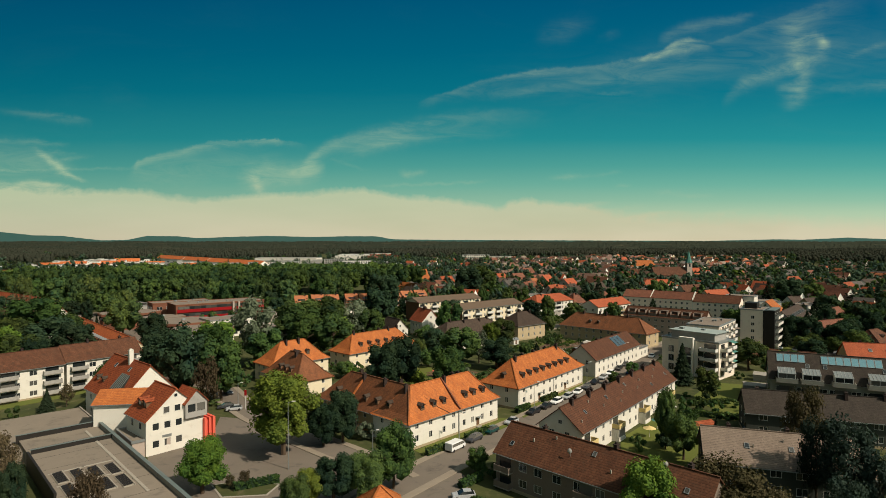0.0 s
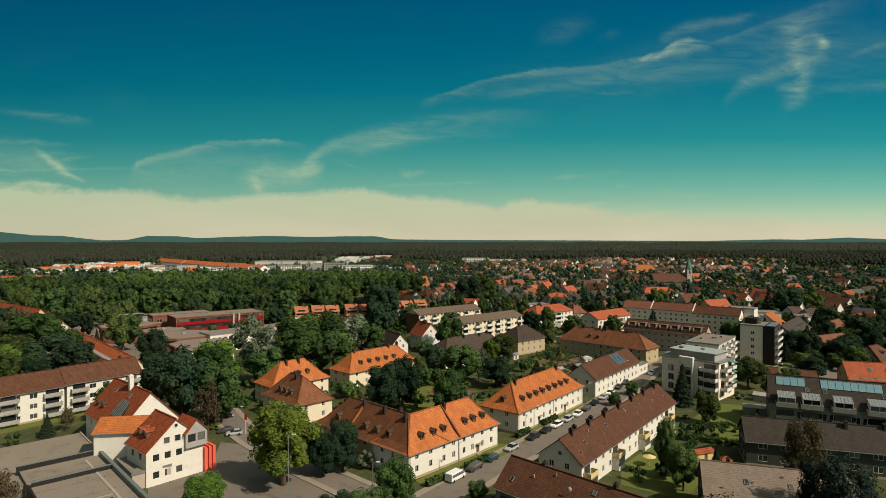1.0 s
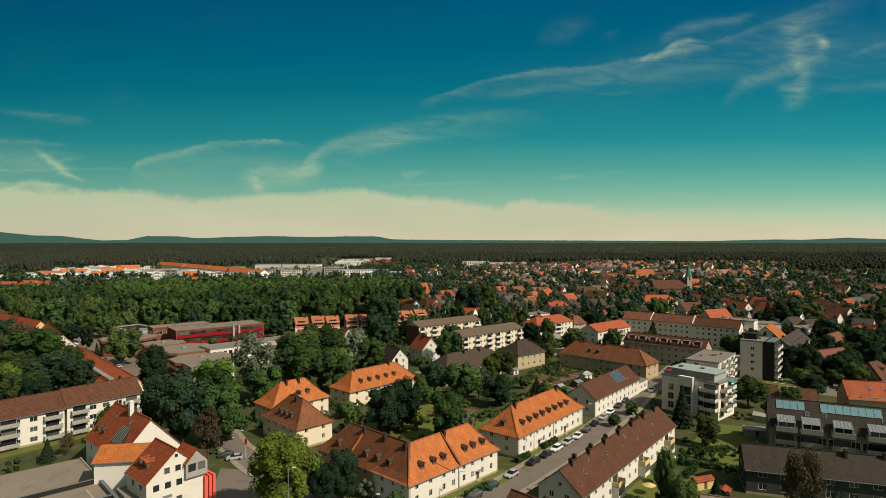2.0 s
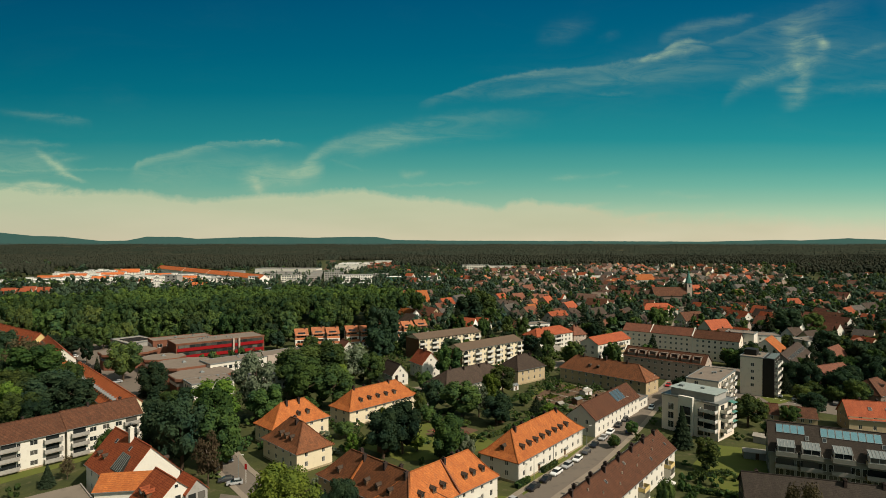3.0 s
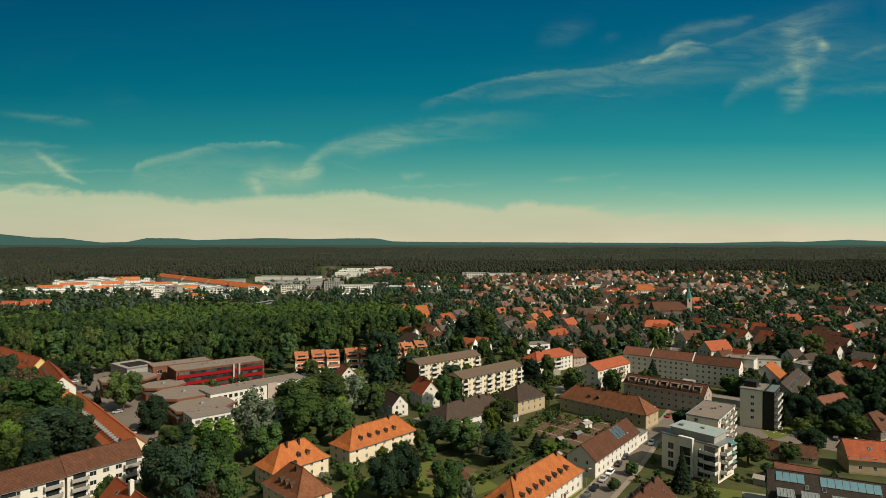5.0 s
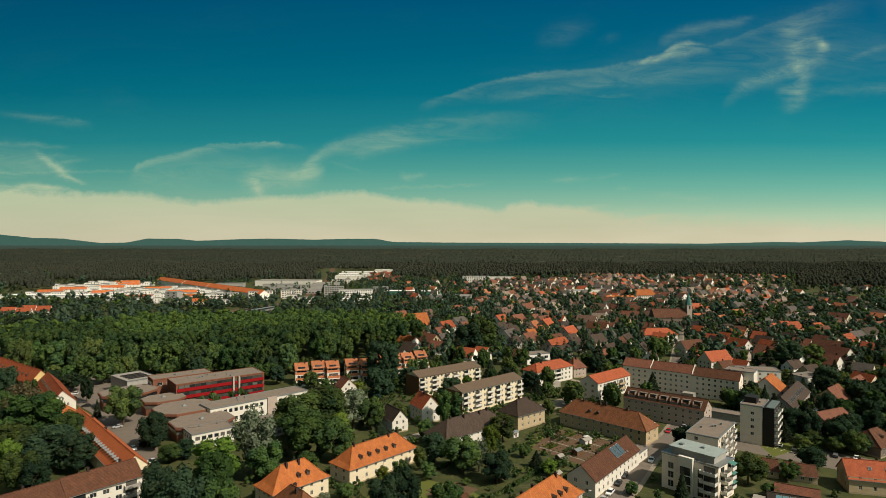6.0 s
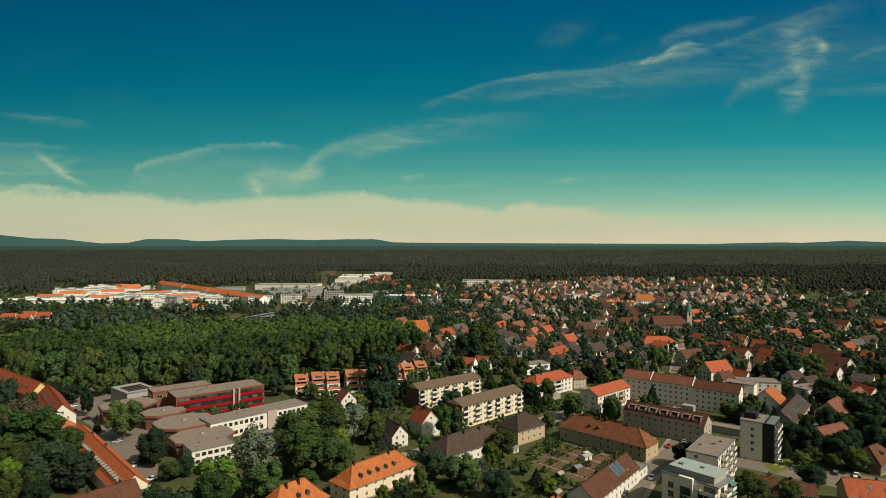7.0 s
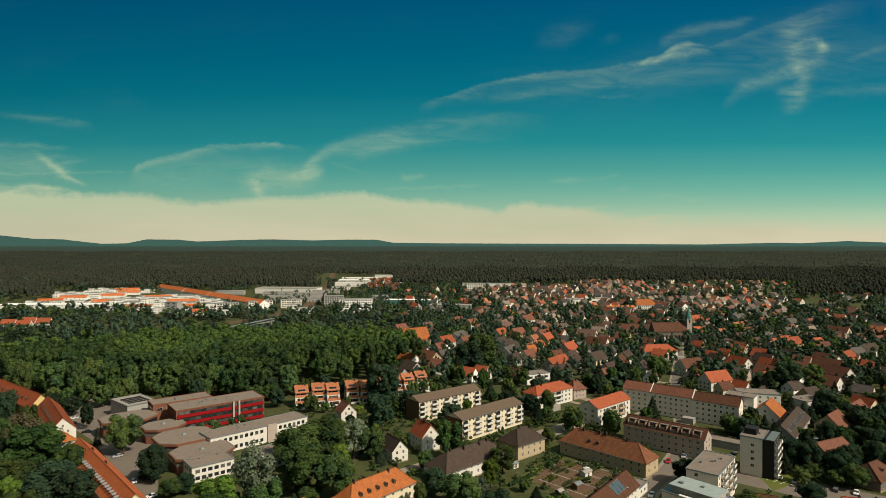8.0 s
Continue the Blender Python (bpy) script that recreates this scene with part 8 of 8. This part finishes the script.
plant(14, (-80, 95, 250, 345), ["mid0", "mid1", "mid2", "bright"], (5, 8.5), (2.4, 3.8), 7, 3.0)


# the park wood: its front rows tree by tree, the rest joined
def in_park(x, y):
    front = 372 - 0.05 * (x + 250) if x < -90 else 392 + 0.45 * (x + 90)
    back = 532 - 0.72 * max(0.0, -x - 205) - 0.35 * max(0.0, x + 110)
    return -440 < x < -12 - 0.10 * (y - 400) and front < y < back and not inside(x, y, 2)


def joined(name, spots, keys, label, category="trees"):
    """Many far trees in one mesh."""
    rng = np.random.default_rng(len(spots))
    vs, fs, off = [], [], 0
    mats = []
    data = {}
    for k in keys:
        me = TREES[k][0]
        co = np.empty(len(me.vertices) * 3)
        me.vertices.foreach_get("co", co)
        ix = np.empty(len(me.loops), dtype=np.int64)
        me.loops.foreach_get("vertex_index", ix)
        data[k] = co.reshape(-1, 3), ix.reshape(-1, 3)
        if me.materials[0] not in mats:
            mats.append(me.materials[0])
    slots = []
    for x, y, h, r in spots:
        k = keys[rng.integers(len(keys))]
        co, ix = data[k]
        a = rng.random() * math.tau
        c, s = math.cos(a) * r / TREES[k][2], math.sin(a) * r / TREES[k][2]
        p = np.stack([co[:, 0] * c - co[:, 1] * s + x, co[:, 0] * s + co[:, 1] * c + y, co[:, 2] * h / TREES[k][3]], 1)
        vs.append(p), fs.append(ix + off)
        slots.append(np.full(len(ix), mats.index(TREES[k][0].materials[0])))
        off += len(p)
    v, f, m = np.concatenate(vs), np.concatenate(fs), np.concatenate(slots)
    me = bpy.data.meshes.new(name)
    me.vertices.add(len(v)), me.loops.add(f.size), me.polygons.add(len(f))
    me.vertices.foreach_set("co", v.ravel())
    me.loops.foreach_set("vertex_index", f.ravel().astype(np.int32))
    me.polygons.foreach_set("loop_start", np.arange(0, f.size, 3, dtype=np.int32))
    me.polygons.foreach_set("material_index", m.astype(np.int32))
    for mat in mats:
        me.materials.append(mat)
    me.update(calc_edges=True)
    return tagged(new(name, me), label, category, kind="stuff")


joined("garden_shrubs", bushes, ["shrub0", "shrub1", "shrub2"], "low green shrubs scattered through the gardens", "shrubs")
rest, shade = [], []
gy = 360.0
while gy < 560:
    gx = -430.0
    while gx < 0:
        x, y = gx + wild.uniform(-3, 3), gy + wild.uniform(-3, 3)
        gx += 11.8
        if in_park(x, y):
            h, r = wild.uniform(21, 26), wild.uniform(5.6, 8.2)
            front = 372 - 0.05 * (x + 250) if x < -90 else 392 + 0.45 * (x + 90)
            if y < front + 15:
                tree(wild.choice(["wood0", "wood1", "wood2", "wood1"]), x, y, h * 0.84, r)
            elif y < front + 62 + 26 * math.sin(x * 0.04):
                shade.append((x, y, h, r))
            else:
                rest.append((x, y, h, r))
    gy += 11.4
joined("park_wood", rest, ["rear0", "rear2", "rear0", "rear0"], "dense bright green canopy of the park wood", "wood")
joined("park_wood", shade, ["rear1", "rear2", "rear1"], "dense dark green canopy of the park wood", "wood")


# far trees among houses, belts and gardens
plant(90, (-410, -60, 540, 620), ["far0"], (14, 21), (4.8, 7.4), 6, 2.0)
plant(70, (-620, -410, 548, 640), ["far0"], (8, 12), (4.6, 7.0), 6, 2.0)
plant(170, (-620, -60, 640, 770), ["far0"], (7, 12), (4.0, 6.4), 6, 2.0)
plant(110, (-660, -225, 735, 826), ["far0"], (11, 16), (4.6, 7.2), 5, 1.5)
plant(40, (-225, -60, 700, 850), ["far0"], (11, 16), (4.6, 7.0), 5, 1.5)
plant(150, (260, 700, 340, 760), ["far0"], (8, 15), (4.5, 7.5), 7, 1.5)
plant(110, (20, 600, 380, 820), ["far0"], (11, 18), (5.5, 9.0), 8, 1.5)
plant(260, (-150, 90, 600, 1250), ["far0"], (8, 15), (3.8, 6.4), 6, 2.0)
for _ in range(9000):
    y = math.sqrt(wild.uniform(540 * 540, 1480 * 1480))
    x = wild.uniform(-0.8 * y, 0.82 * y)
    west = x < -60
    if west and 820 < y < 1130 and -700 < x < -330 and wild.random() < 0.93:
        continue
    if in_park(x, y) or inside(x, y, 1.0):
        continue
    big = wild.random() < 0.10
    belt.append((x, y, wild.uniform(14, 19) if big else wild.uniform(7, 13), wild.uniform(6, 9) if big else wild.uniform(3.4, 6.0)))
    if len(belt) >= 3800:
        break
joined("town_trees", belt, ["far0", "far1", "far2", "farspruce0", "farspruce1"], "green trees filling the gardens of the town")


# the forest that runs to the horizon
def forest():
    rng = np.random.default_rng(3)
    n = 28000
    y = np.sqrt(rng.uniform(980.0**2, 2150.0**2, n))
    x = rng.uniform(-0.86, 0.86, n) * y
    edge = np.where(x < -140, np.where(x < -0.66 * y, 1020, 1215) + 30 * np.sin(x * 0.03), np.where(x < 320, 1290 + 0.2 * (x + 140), np.where(x > 0.60 * y, 1020, 1400) + 25 * np.sin(x * 0.02)))
    keep = (y > edge) & ~((x > -0.215 * y) & (x < -0.085 * y) & (y < 1700)) & ~((np.abs(x + 40 + 0.165 * y) < 22) & (y < 2140))
    x, y = x[keep], y[keep]
    n = len(x)
    h, r = rng.uniform(11.5, 18.0, n), rng.uniform(2.8, 4.6, n)
    a = rng.random((n, 1)) * math.tau + np.arange(5)[None] * math.tau / 5
    rr = r[:, None] * rng.uniform(0.7, 1.15, (n, 5))
    low = np.stack([x[:, None] + np.cos(a) * rr, y[:, None] + np.sin(a) * rr, (h * 0.58)[:, None] * rng.uniform(0.8, 1.2, (n, 5))], 2)
    mid = np.stack([x[:, None] + np.cos(a + 0.4) * rr * 0.76, y[:, None] + np.sin(a + 0.4) * rr * 0.76, (h * 0.90)[:, None] * rng.uniform(0.92, 1.05, (n, 5))], 2)
    top = np.stack([x, y, h], 1)[:, None]
    v = np.concatenate([low, mid, top], 1).reshape(-1, 3)
    tri = []
    for k in range(5):
        j = (k + 1) % 5
        tri += [(k, j, 5 + k), (j, 5 + j, 5 + k), (5 + k, 5 + j, 10)]
    f = (np.array(tri)[None] + (np.arange(n) * 11)[:, None, None]).reshape(-1, 3)
    me = bpy.data.meshes.new("forest_edge")
    me.from_pydata(v.tolist(), [], f.tolist())
    me.materials.append(M_FOREST)
    tagged(new("forest", me), "dark mixed forest at the edge of the town", "forest", kind="stuff")
    # the canopy further out, as an uneven sheet
    rows_n, cols = 110, 640
    d = 1900.0 * (4840.0 / 1900.0) ** (np.arange(rows_n) / (rows_n - 1))
    u = np.linspace(-0.9, 0.9, cols)
    uu, dd = np.meshgrid(u, d)
    uu = uu + rng.normal(size=uu.shape) * 0.0006
    z = np.clip(4 + (dd - 1900) * 0.05, 4, 15) + rng.uniform(-3, 3.5, uu.shape) + 5 * np.sin(uu * 40 + dd * 0.01) + np.clip((dd - 2600) / 2300, 0, 1) * 14
    v = np.stack([uu * dd, dd, z], 2).reshape(-1, 3)
    idx = np.arange(rows_n * cols).reshape(rows_n, cols)
    q = np.stack([idx[:-1, :-1], idx[:-1, 1:], idx[1:, 1:], idx[1:, :-1]], 2).reshape(-1, 4)
    me = bpy.data.meshes.new("forest_canopy")
    me.from_pydata(v.tolist(), [], q.tolist())
    me.materials.append(M_CANOPY)
    tagged(new("forest", me), "dark forest canopy reaching to the horizon", "forest", kind="stuff")


M_CANOPY = surface("far_canopy", (0.036, 0.035, 0.023), (0.021, 0.031, 0.022), 0.0030, 1.0, 0.04, 0.0, dirt=(0.064, 0.056, 0.034), spec=0.0)
forest()

# ---- parked cars ----
def along(line, dist, side):
    """A place and heading so far along a line, set off to one side."""
    for (ax, ay), (bx, by) in zip(line, line[1:]):
        n = math.hypot(bx - ax, by - ay)
        if dist <= n:
            t = dist / n
            ex, ey = (bx - ax) / n, (by - ay) / n
            return ax + ex * dist - ey * side, ay + ey * dist + ex * side, math.degrees(math.atan2(ey, ex))
        dist -= n


for d, side, paint, kind in ((47.5, 2.6, "white", "van"), (54.5, 2.6, "dark_grey", "estate"), (61.5, 2.6, "green", "hatch"), (70.0, 2.5, "silver", "hatch"), (80.5, 2.5, "black", "estate"), (87.0, 2.5, "black", "hatch"), (93.0, 2.5, "white", "estate"), (99.5, 2.5, "silver", "estate"), (106, 2.5, "white", "hatch"), (113, 2.5, "dark_grey", "hatch"), (120, 2.5, "black", "hatch"),
                             (128, 2.5, "silver", "hatch"), (135, 2.5, "white", "estate"), (144, 2.5, "black", "hatch"), (152, 2.5, "dark_grey", "estate"), (126, -2.5, "black", "hatch"), (140, -2.5, "blue", "hatch"), (163, 2.5, "black", "estate"), (172, -2.5, "white", "hatch"), (181, 2.5, "dark_grey", "hatch"), (212, 2.4, "red", "hatch"), (222, -2.4, "silver", "hatch")):
    x, y, a = along(MAIN + CHURCH_ROAD[1:], d, side)
    car(x, y, a + (180 if kind == "van" else 0), paint, kind).location.z = 0.03
for x, y, a, paint in ((3.5, 101.0, 8, "silver"), (-54.5, 153.5, 20, "silver"), (-57.5, 155.5, 20, "dark_grey"), (-62.0, 170.0, 128, "dark_grey"), (-103.0, 213.0, 130, "dark_grey"), (-124.0, 236.0, 130, "silver"), (-110.0, 222.0, 40, "white"), (-165.0, 305.0, 120, "black"), (-205.5, 338.0, 20, "white"), (-220.5, 344.0, -40, "dark_grey"), (-196.0, 311.7, 20, "black"), (-187.0, 305.0, 20, "dark_grey"), (-180.5, 298.0, 20, "black"), (-201.5, 321.8, 20, "white"), (112.0, 233.5, -38, "silver"), (-146.0, 264.0, 40, "silver"), (-160.0, 318.0, 120, "silver"),
                       (136.0, 240.0, -38, "white"), (141.0, 236.0, 52, "silver"), (146.0, 232.0, 52, "dark_grey"), (152.0, 228.0, 52, "black"), (158.0, 225.0, 52, "white"), (128.0, 262.0, 52, "silver"), (133.0, 268.0, 52, "black")):
    car(x, y, a, paint, "hatch").location.z = 0.05


# ---- small things in the streets and gardens ----
def street_lamp(x, y, high=7.0):
    l = thing("street_lamp", x, y, 0, "slim grey street lamp with a short arm", "street lamp", "street lamps")
    pole = bmesh.new()
    bmesh.ops.create_cone(pole, cap_ends=True, segments=8, radius1=0.11, radius2=0.06, depth=high, matrix=Matrix.Translation((0, 0, high / 2)))
    part("pole", pole, M_ZINC, l)
    part("arm", beam(bmesh.new(), (0, 0, high), (0.9, 0, high + 0.25), 0.08, 0.08), M_ZINC, l)
    part("lamp_head", boxes((0.7, 1.4, -0.14, 0.14, high + 0.18, high + 0.32)), M_FRAME, l)


for x, y, h in ((-30.0, 114.0, 13.0), (3.5, 127.5, 7.0), (24.0, 155.0, 7.0), (44.0, 180.0, 7.0), (-55.0, 158.0, 6.0), (66.0, 214.0, 7.0), (-14.0, 117.0, 6.5), (88.0, 248.0, 7.0)):
    street_lamp(x, y, h)
sg = thing("road_sign", -51.8, 154.5, 0, "red and white road sign on a pole", "road sign")
part("pole", boxes((-0.06, 0.06, -0.06, 0.06, 0, 5.2)), M_FRAME, sg)
part("panel", boxes((-0.30, 0.30, -0.12, -0.06, 3.7, 5.2)), M_RED, sg)


def hedge(x, y, rot, L, w=1.1, h=1.4):
    """A clipped hedge: a dense block of small leaf sprays."""
    rng = np.random.default_rng(int(abs(x * 31 + y * 7)))
    n = int(L * 60)
    p = np.stack([rng.uniform(0, L, n), rng.uniform(-w / 2, w / 2, n), rng.uniform(0.1, h, n)], 1)
    side = rng.integers(0, 3, n)
    p[side == 0, 2] = h + rng.normal(size=(side == 0).sum()) * 0.05
    p[side == 1, 1] = -w / 2 + rng.normal(size=(side == 1).sum()) * 0.06
    p[side == 2, 1] = w / 2 + rng.normal(size=(side == 2).sum()) * 0.06
    d = rng.normal(size=(n, 3)) * 0.14
    e = rng.normal(size=(n, 3)) * 0.14
    v = np.stack([p - d, p - e, p + d, p + e], 1).reshape(-1, 3)
    me = bpy.data.meshes.new("leaves")
    me.from_pydata(v.tolist(), [], [(4 * i, 4 * i + 1, 4 * i + 2, 4 * i + 3) for i in range(n)])
    me.materials.append(M_LEAF)
    hd = thing("hedge", x, y, rot, "clipped green garden hedge", "hedge", "garden hedges")
    part("leaves", me, None, hd)
    part("core", boxes((0.1, L - 0.1, -w / 2 + 0.12, w / 2 - 0.12, 0, h - 0.12)), M_LEAFD, hd)


for x, y, r, L in ((-37.0, 104.0, 30, 8.0), (-3.4, 120.8, 48, 6.0), (5.0, 130.2, 48, 8.0), (18.9, 151.0, 50, 6.0), (27.2, 161.2, 50, 8.0), (5.0, 99.0, -44, 16.0), (3.0, 105.0, 45, 6.0), (60.5, 150.0, -20, 14.0), (66.0, 158.0, 10, 12.0), (58.0, 141.0, 50, 12.0), (-128.0, 146.0, 50, 12.0), (36.0, 212.0, 45, 14.0), (15.0, 190.0, 45, 10.0), (-22.0, 190.0, -44, 12.0), (60.0, 222.0, 48, 12.0),
                   (-24.0, 168.0, -44, 20.0), (8.0, 168.0, 50, 14.0), (24.0, 200.0, 50, 22.0), (-2.0, 215.0, 45, 14.0), (26.0, 232.0, 45, 16.0)):
    hedge(x, y, r, L)


def shed(x, y, rot, w, d, roof, wall):
    s = thing("garden_shed", x, y, rot, "small wooden garden shed with a low roof", "shed", "garden sheds")
    part("wall", shell(bmesh.new(), w, d, 0, 2.1, {"S": [(w / 2, 0.1, 0.9, 1.8)]}), wall, s)
    part("door", boxes((w / 2 - 0.44, w / 2 + 0.44, 0.05, 0.1, 0.1, 1.88)), M_TIMBER, s)
    part("roof", slab(bmesh.new(), [(-0.25, -0.25, 2.1), (w + 0.25, -0.25, 2.1), (w + 0.25, d / 2, 2.8), (-0.25, d / 2, 2.8), (w + 0.25, d + 0.25, 2.1), (-0.25, d + 0.25, 2.1)], [[0, 1, 2, 3], [3, 2, 4, 5]], 0.1), roof, s)


for x, y, r, w, d, rf, wl in ((52.0, 228.0, 40, 3.4, 2.6, M_ZINC, M_TIMBER), (44.0, 222.0, 40, 2.6, 2.2, M_CONCRETE, M_TIMBER), (40.0, 205.0, 50, 3.0, 2.4, M_CONCRETE, M_TIMBER), (58.0, 240.0, 40, 4.6, 2.8, M_CONCRETE, M_FRAME), (6.0, 186.0, 46, 3.2, 2.4, M_BROWN, M_TIMBER), (-18.0, 176.0, 46, 3.6, 2.6, M_CONCRETE, M_TIMBER), (62.0, 128.0, 50, 3.0, 2.4, M_REDT, M_TIMBER), (58.0, 134.0, 20, 5.0, 2.4, M_REDT, M_YELLOW),
                              (20.0, 205.0, 46, 3.0, 2.4, M_DARK, M_TIMBER), (-6.0, 228.0, 46, 3.0, 2.4, M_CONCRETE, M_FRAME), (88.0, 172.0, -20, 7.0, 3.6, M_CONCRETE, M_GREYW), (98.0, 186.0, -38, 9.0, 4.0, M_CONCRETE, M_GREYW), (30.0, 250.0, 40, 3.0, 2.2, M_ZINC, M_FRAME)):
    shed(x, y, r, w, d, rf, wl)

# beds of the allotments
SEEDLING = mesh_of(boxes((0, 0.25, 0, 0.3, 0, 0.2), (0.1, 0.4, 0.25, 0.6, 0, 0.28), (0.05, 0.3, 0.5, 0.75, 0, 0.16)), "seedling", M_LAWN)


def crop_mesh(seed, high):
    """Leafy vegetables in three rows on a bed."""
    rng = np.random.default_rng(seed)
    n = 420
    p = np.stack([rng.uniform(0.2, 7.2, n), 0.3 + 0.45 * rng.integers(0, 3, n) + rng.normal(size=n) * 0.08, 0.18 + high * rng.random(n) ** 0.7], 1)
    d, e = rng.normal(size=(n, 3)) * 0.16, rng.normal(size=(n, 3)) * 0.16
    v = np.stack([p - d, p - e, p + d], 1).reshape(-1, 3)
    me = bpy.data.meshes.new("crop")
    me.from_pydata(v.tolist(), [], [(3 * i, 3 * i + 1, 3 * i + 2) for i in range(n)])
    me.materials.append(M_LEAFB if seed % 2 else M_LEAF)
    return me


CROPS = [crop_mesh(201, 0.5), crop_mesh(202, 0.9), crop_mesh(203, 0.35), crop_mesh(204, 1.5)]
for i in range(11):
    for k in range(3):
        kind = (i * 5 + k * 7) % 9
        if kind == 4:
            continue
        b = thing("garden_bed", 39.5 + 1.65 * i + 6.4 * k, 239.0 - 1.7 * i + 6.6 * k, 46.0, "garden bed with leafy green vegetables" if kind % 2 else "garden bed with brown soil and rows of seedlings", "garden bed", "allotment beds")
        part("soil", boxes((0, 7.4, 0, 1.5, 0, 0.18)), M_SOIL, b)
        part("board", boxes((-0.06, 0, -0.06, 1.56, 0, 0.26), (7.4, 7.46, -0.06, 1.56, 0, 0.26)), M_KERB, b)
        if kind % 2:
            part("crop", CROPS[kind // 2], None, b)
        else:
            for j in range(9):
                if (i * 3 + j * 5 + k) % 3 == 0:
                    part("seedling", SEEDLING, None, b, at=pose(0.3 + 0.78 * j, 0.4, 0.18))
for k in range(4):
    px, py = 38.6 + 6.4 * k, 239.2 + 6.6 * k
    patch("garden_path", [(px - 0.1, py - 0.1), (px + 18.0, py - 18.6), (px + 18.6, py - 18.0), (px + 0.5, py + 0.5)], 0.09, M_PAVE, "pale trodden path between garden beds", "path")
for i in range(5):
    b = thing("garden_bed", -4.5 + 2.2 * i, 196.0 + 0.2 * i, 48.0, "raised garden bed with dark soil and seedlings", "garden bed", "allotment beds")
    part("soil", boxes((0, 6.0, 0, 1.4, 0, 0.18)), M_SOIL, b)


def parasol(x, y, mat, word):
    p = thing("parasol", x, y, 0, f"open {word} garden parasol on a pole", "parasol")
    part("pole", boxes((-0.03, 0.03, -0.03, 0.03, 0, 2.5)), M_FRAME, p)
    c = bmesh.new()
    bmesh.ops.create_cone(c, cap_ends=True, segments=8, radius1=1.5, radius2=0.05, depth=0.6, matrix=Matrix.Translation((0, 0, 2.4)))
    part("canopy", c, mat, p)


for x, y, m, w in ((50.5, 138.5, M_COPPER, "green"), (58.0, 150.0, M_FRAME, "white"), (46.5, 132.5, M_YELLOW, "yellow"), (80.5, 176.0, M_FRAME, "white"), (60.0, 246.0, M_FRAME, "white"), (-2.0, 191.0, M_REDORANGE, "red")):
    parasol(x, y, m, w)

# small roof fittings on the nearest roofs
def on_roof(ob, x, y, W, eave, ridge, kind):
    z = eave + y * (ridge - eave) / (W / 2)
    if kind == "hatch":
        skylight(ob, x, y, z + 0.05, 0.7, 0.9, (ridge - eave) / (W / 2))
    elif kind == "dish":
        d = bmesh.new()
        bmesh.ops.create_cone(d, cap_ends=True, segments=12, radius1=0.45, radius2=0.15, depth=0.2, matrix=Matrix.Translation((x, y - 0.3, z + 1.0)) @ Matrix.Rotation(radians(70), 4, "X"))
        beam(d, (x, y, z - 0.1), (x, y - 0.2, z + 1.0), 0.05, 0.05)
        part("satellite_dish", d, M_GREYW, ob)
    else:
        part("vent_pipe", boxes((x - 0.1, x + 0.1, y - 0.1, y + 0.1, z - 0.2, z + 0.55)), M_KERB, ob)


for i in range(9):
    on_roof(near, 2.5 + 3.9 * i, 1.6 + (i * 7 % 5) * 0.6, 9.8, 6.5, 10.6, ("hatch", "vent", "vent", "dish")[i % 4])
for i in range(14):
    on_roof(row, 2.5 + 4.1 * i, 1.2 + (i * 7 % 5) * 0.6, 9.8, 6.0, 10.0, ("vent", "hatch", "vent")[i % 3])
for i in range(5):
    on_roof(grey, 3.0 + 5.0 * i, 1.5 + (i % 3) * 1.4, 12.2, 6.0, 10.1, "vent")
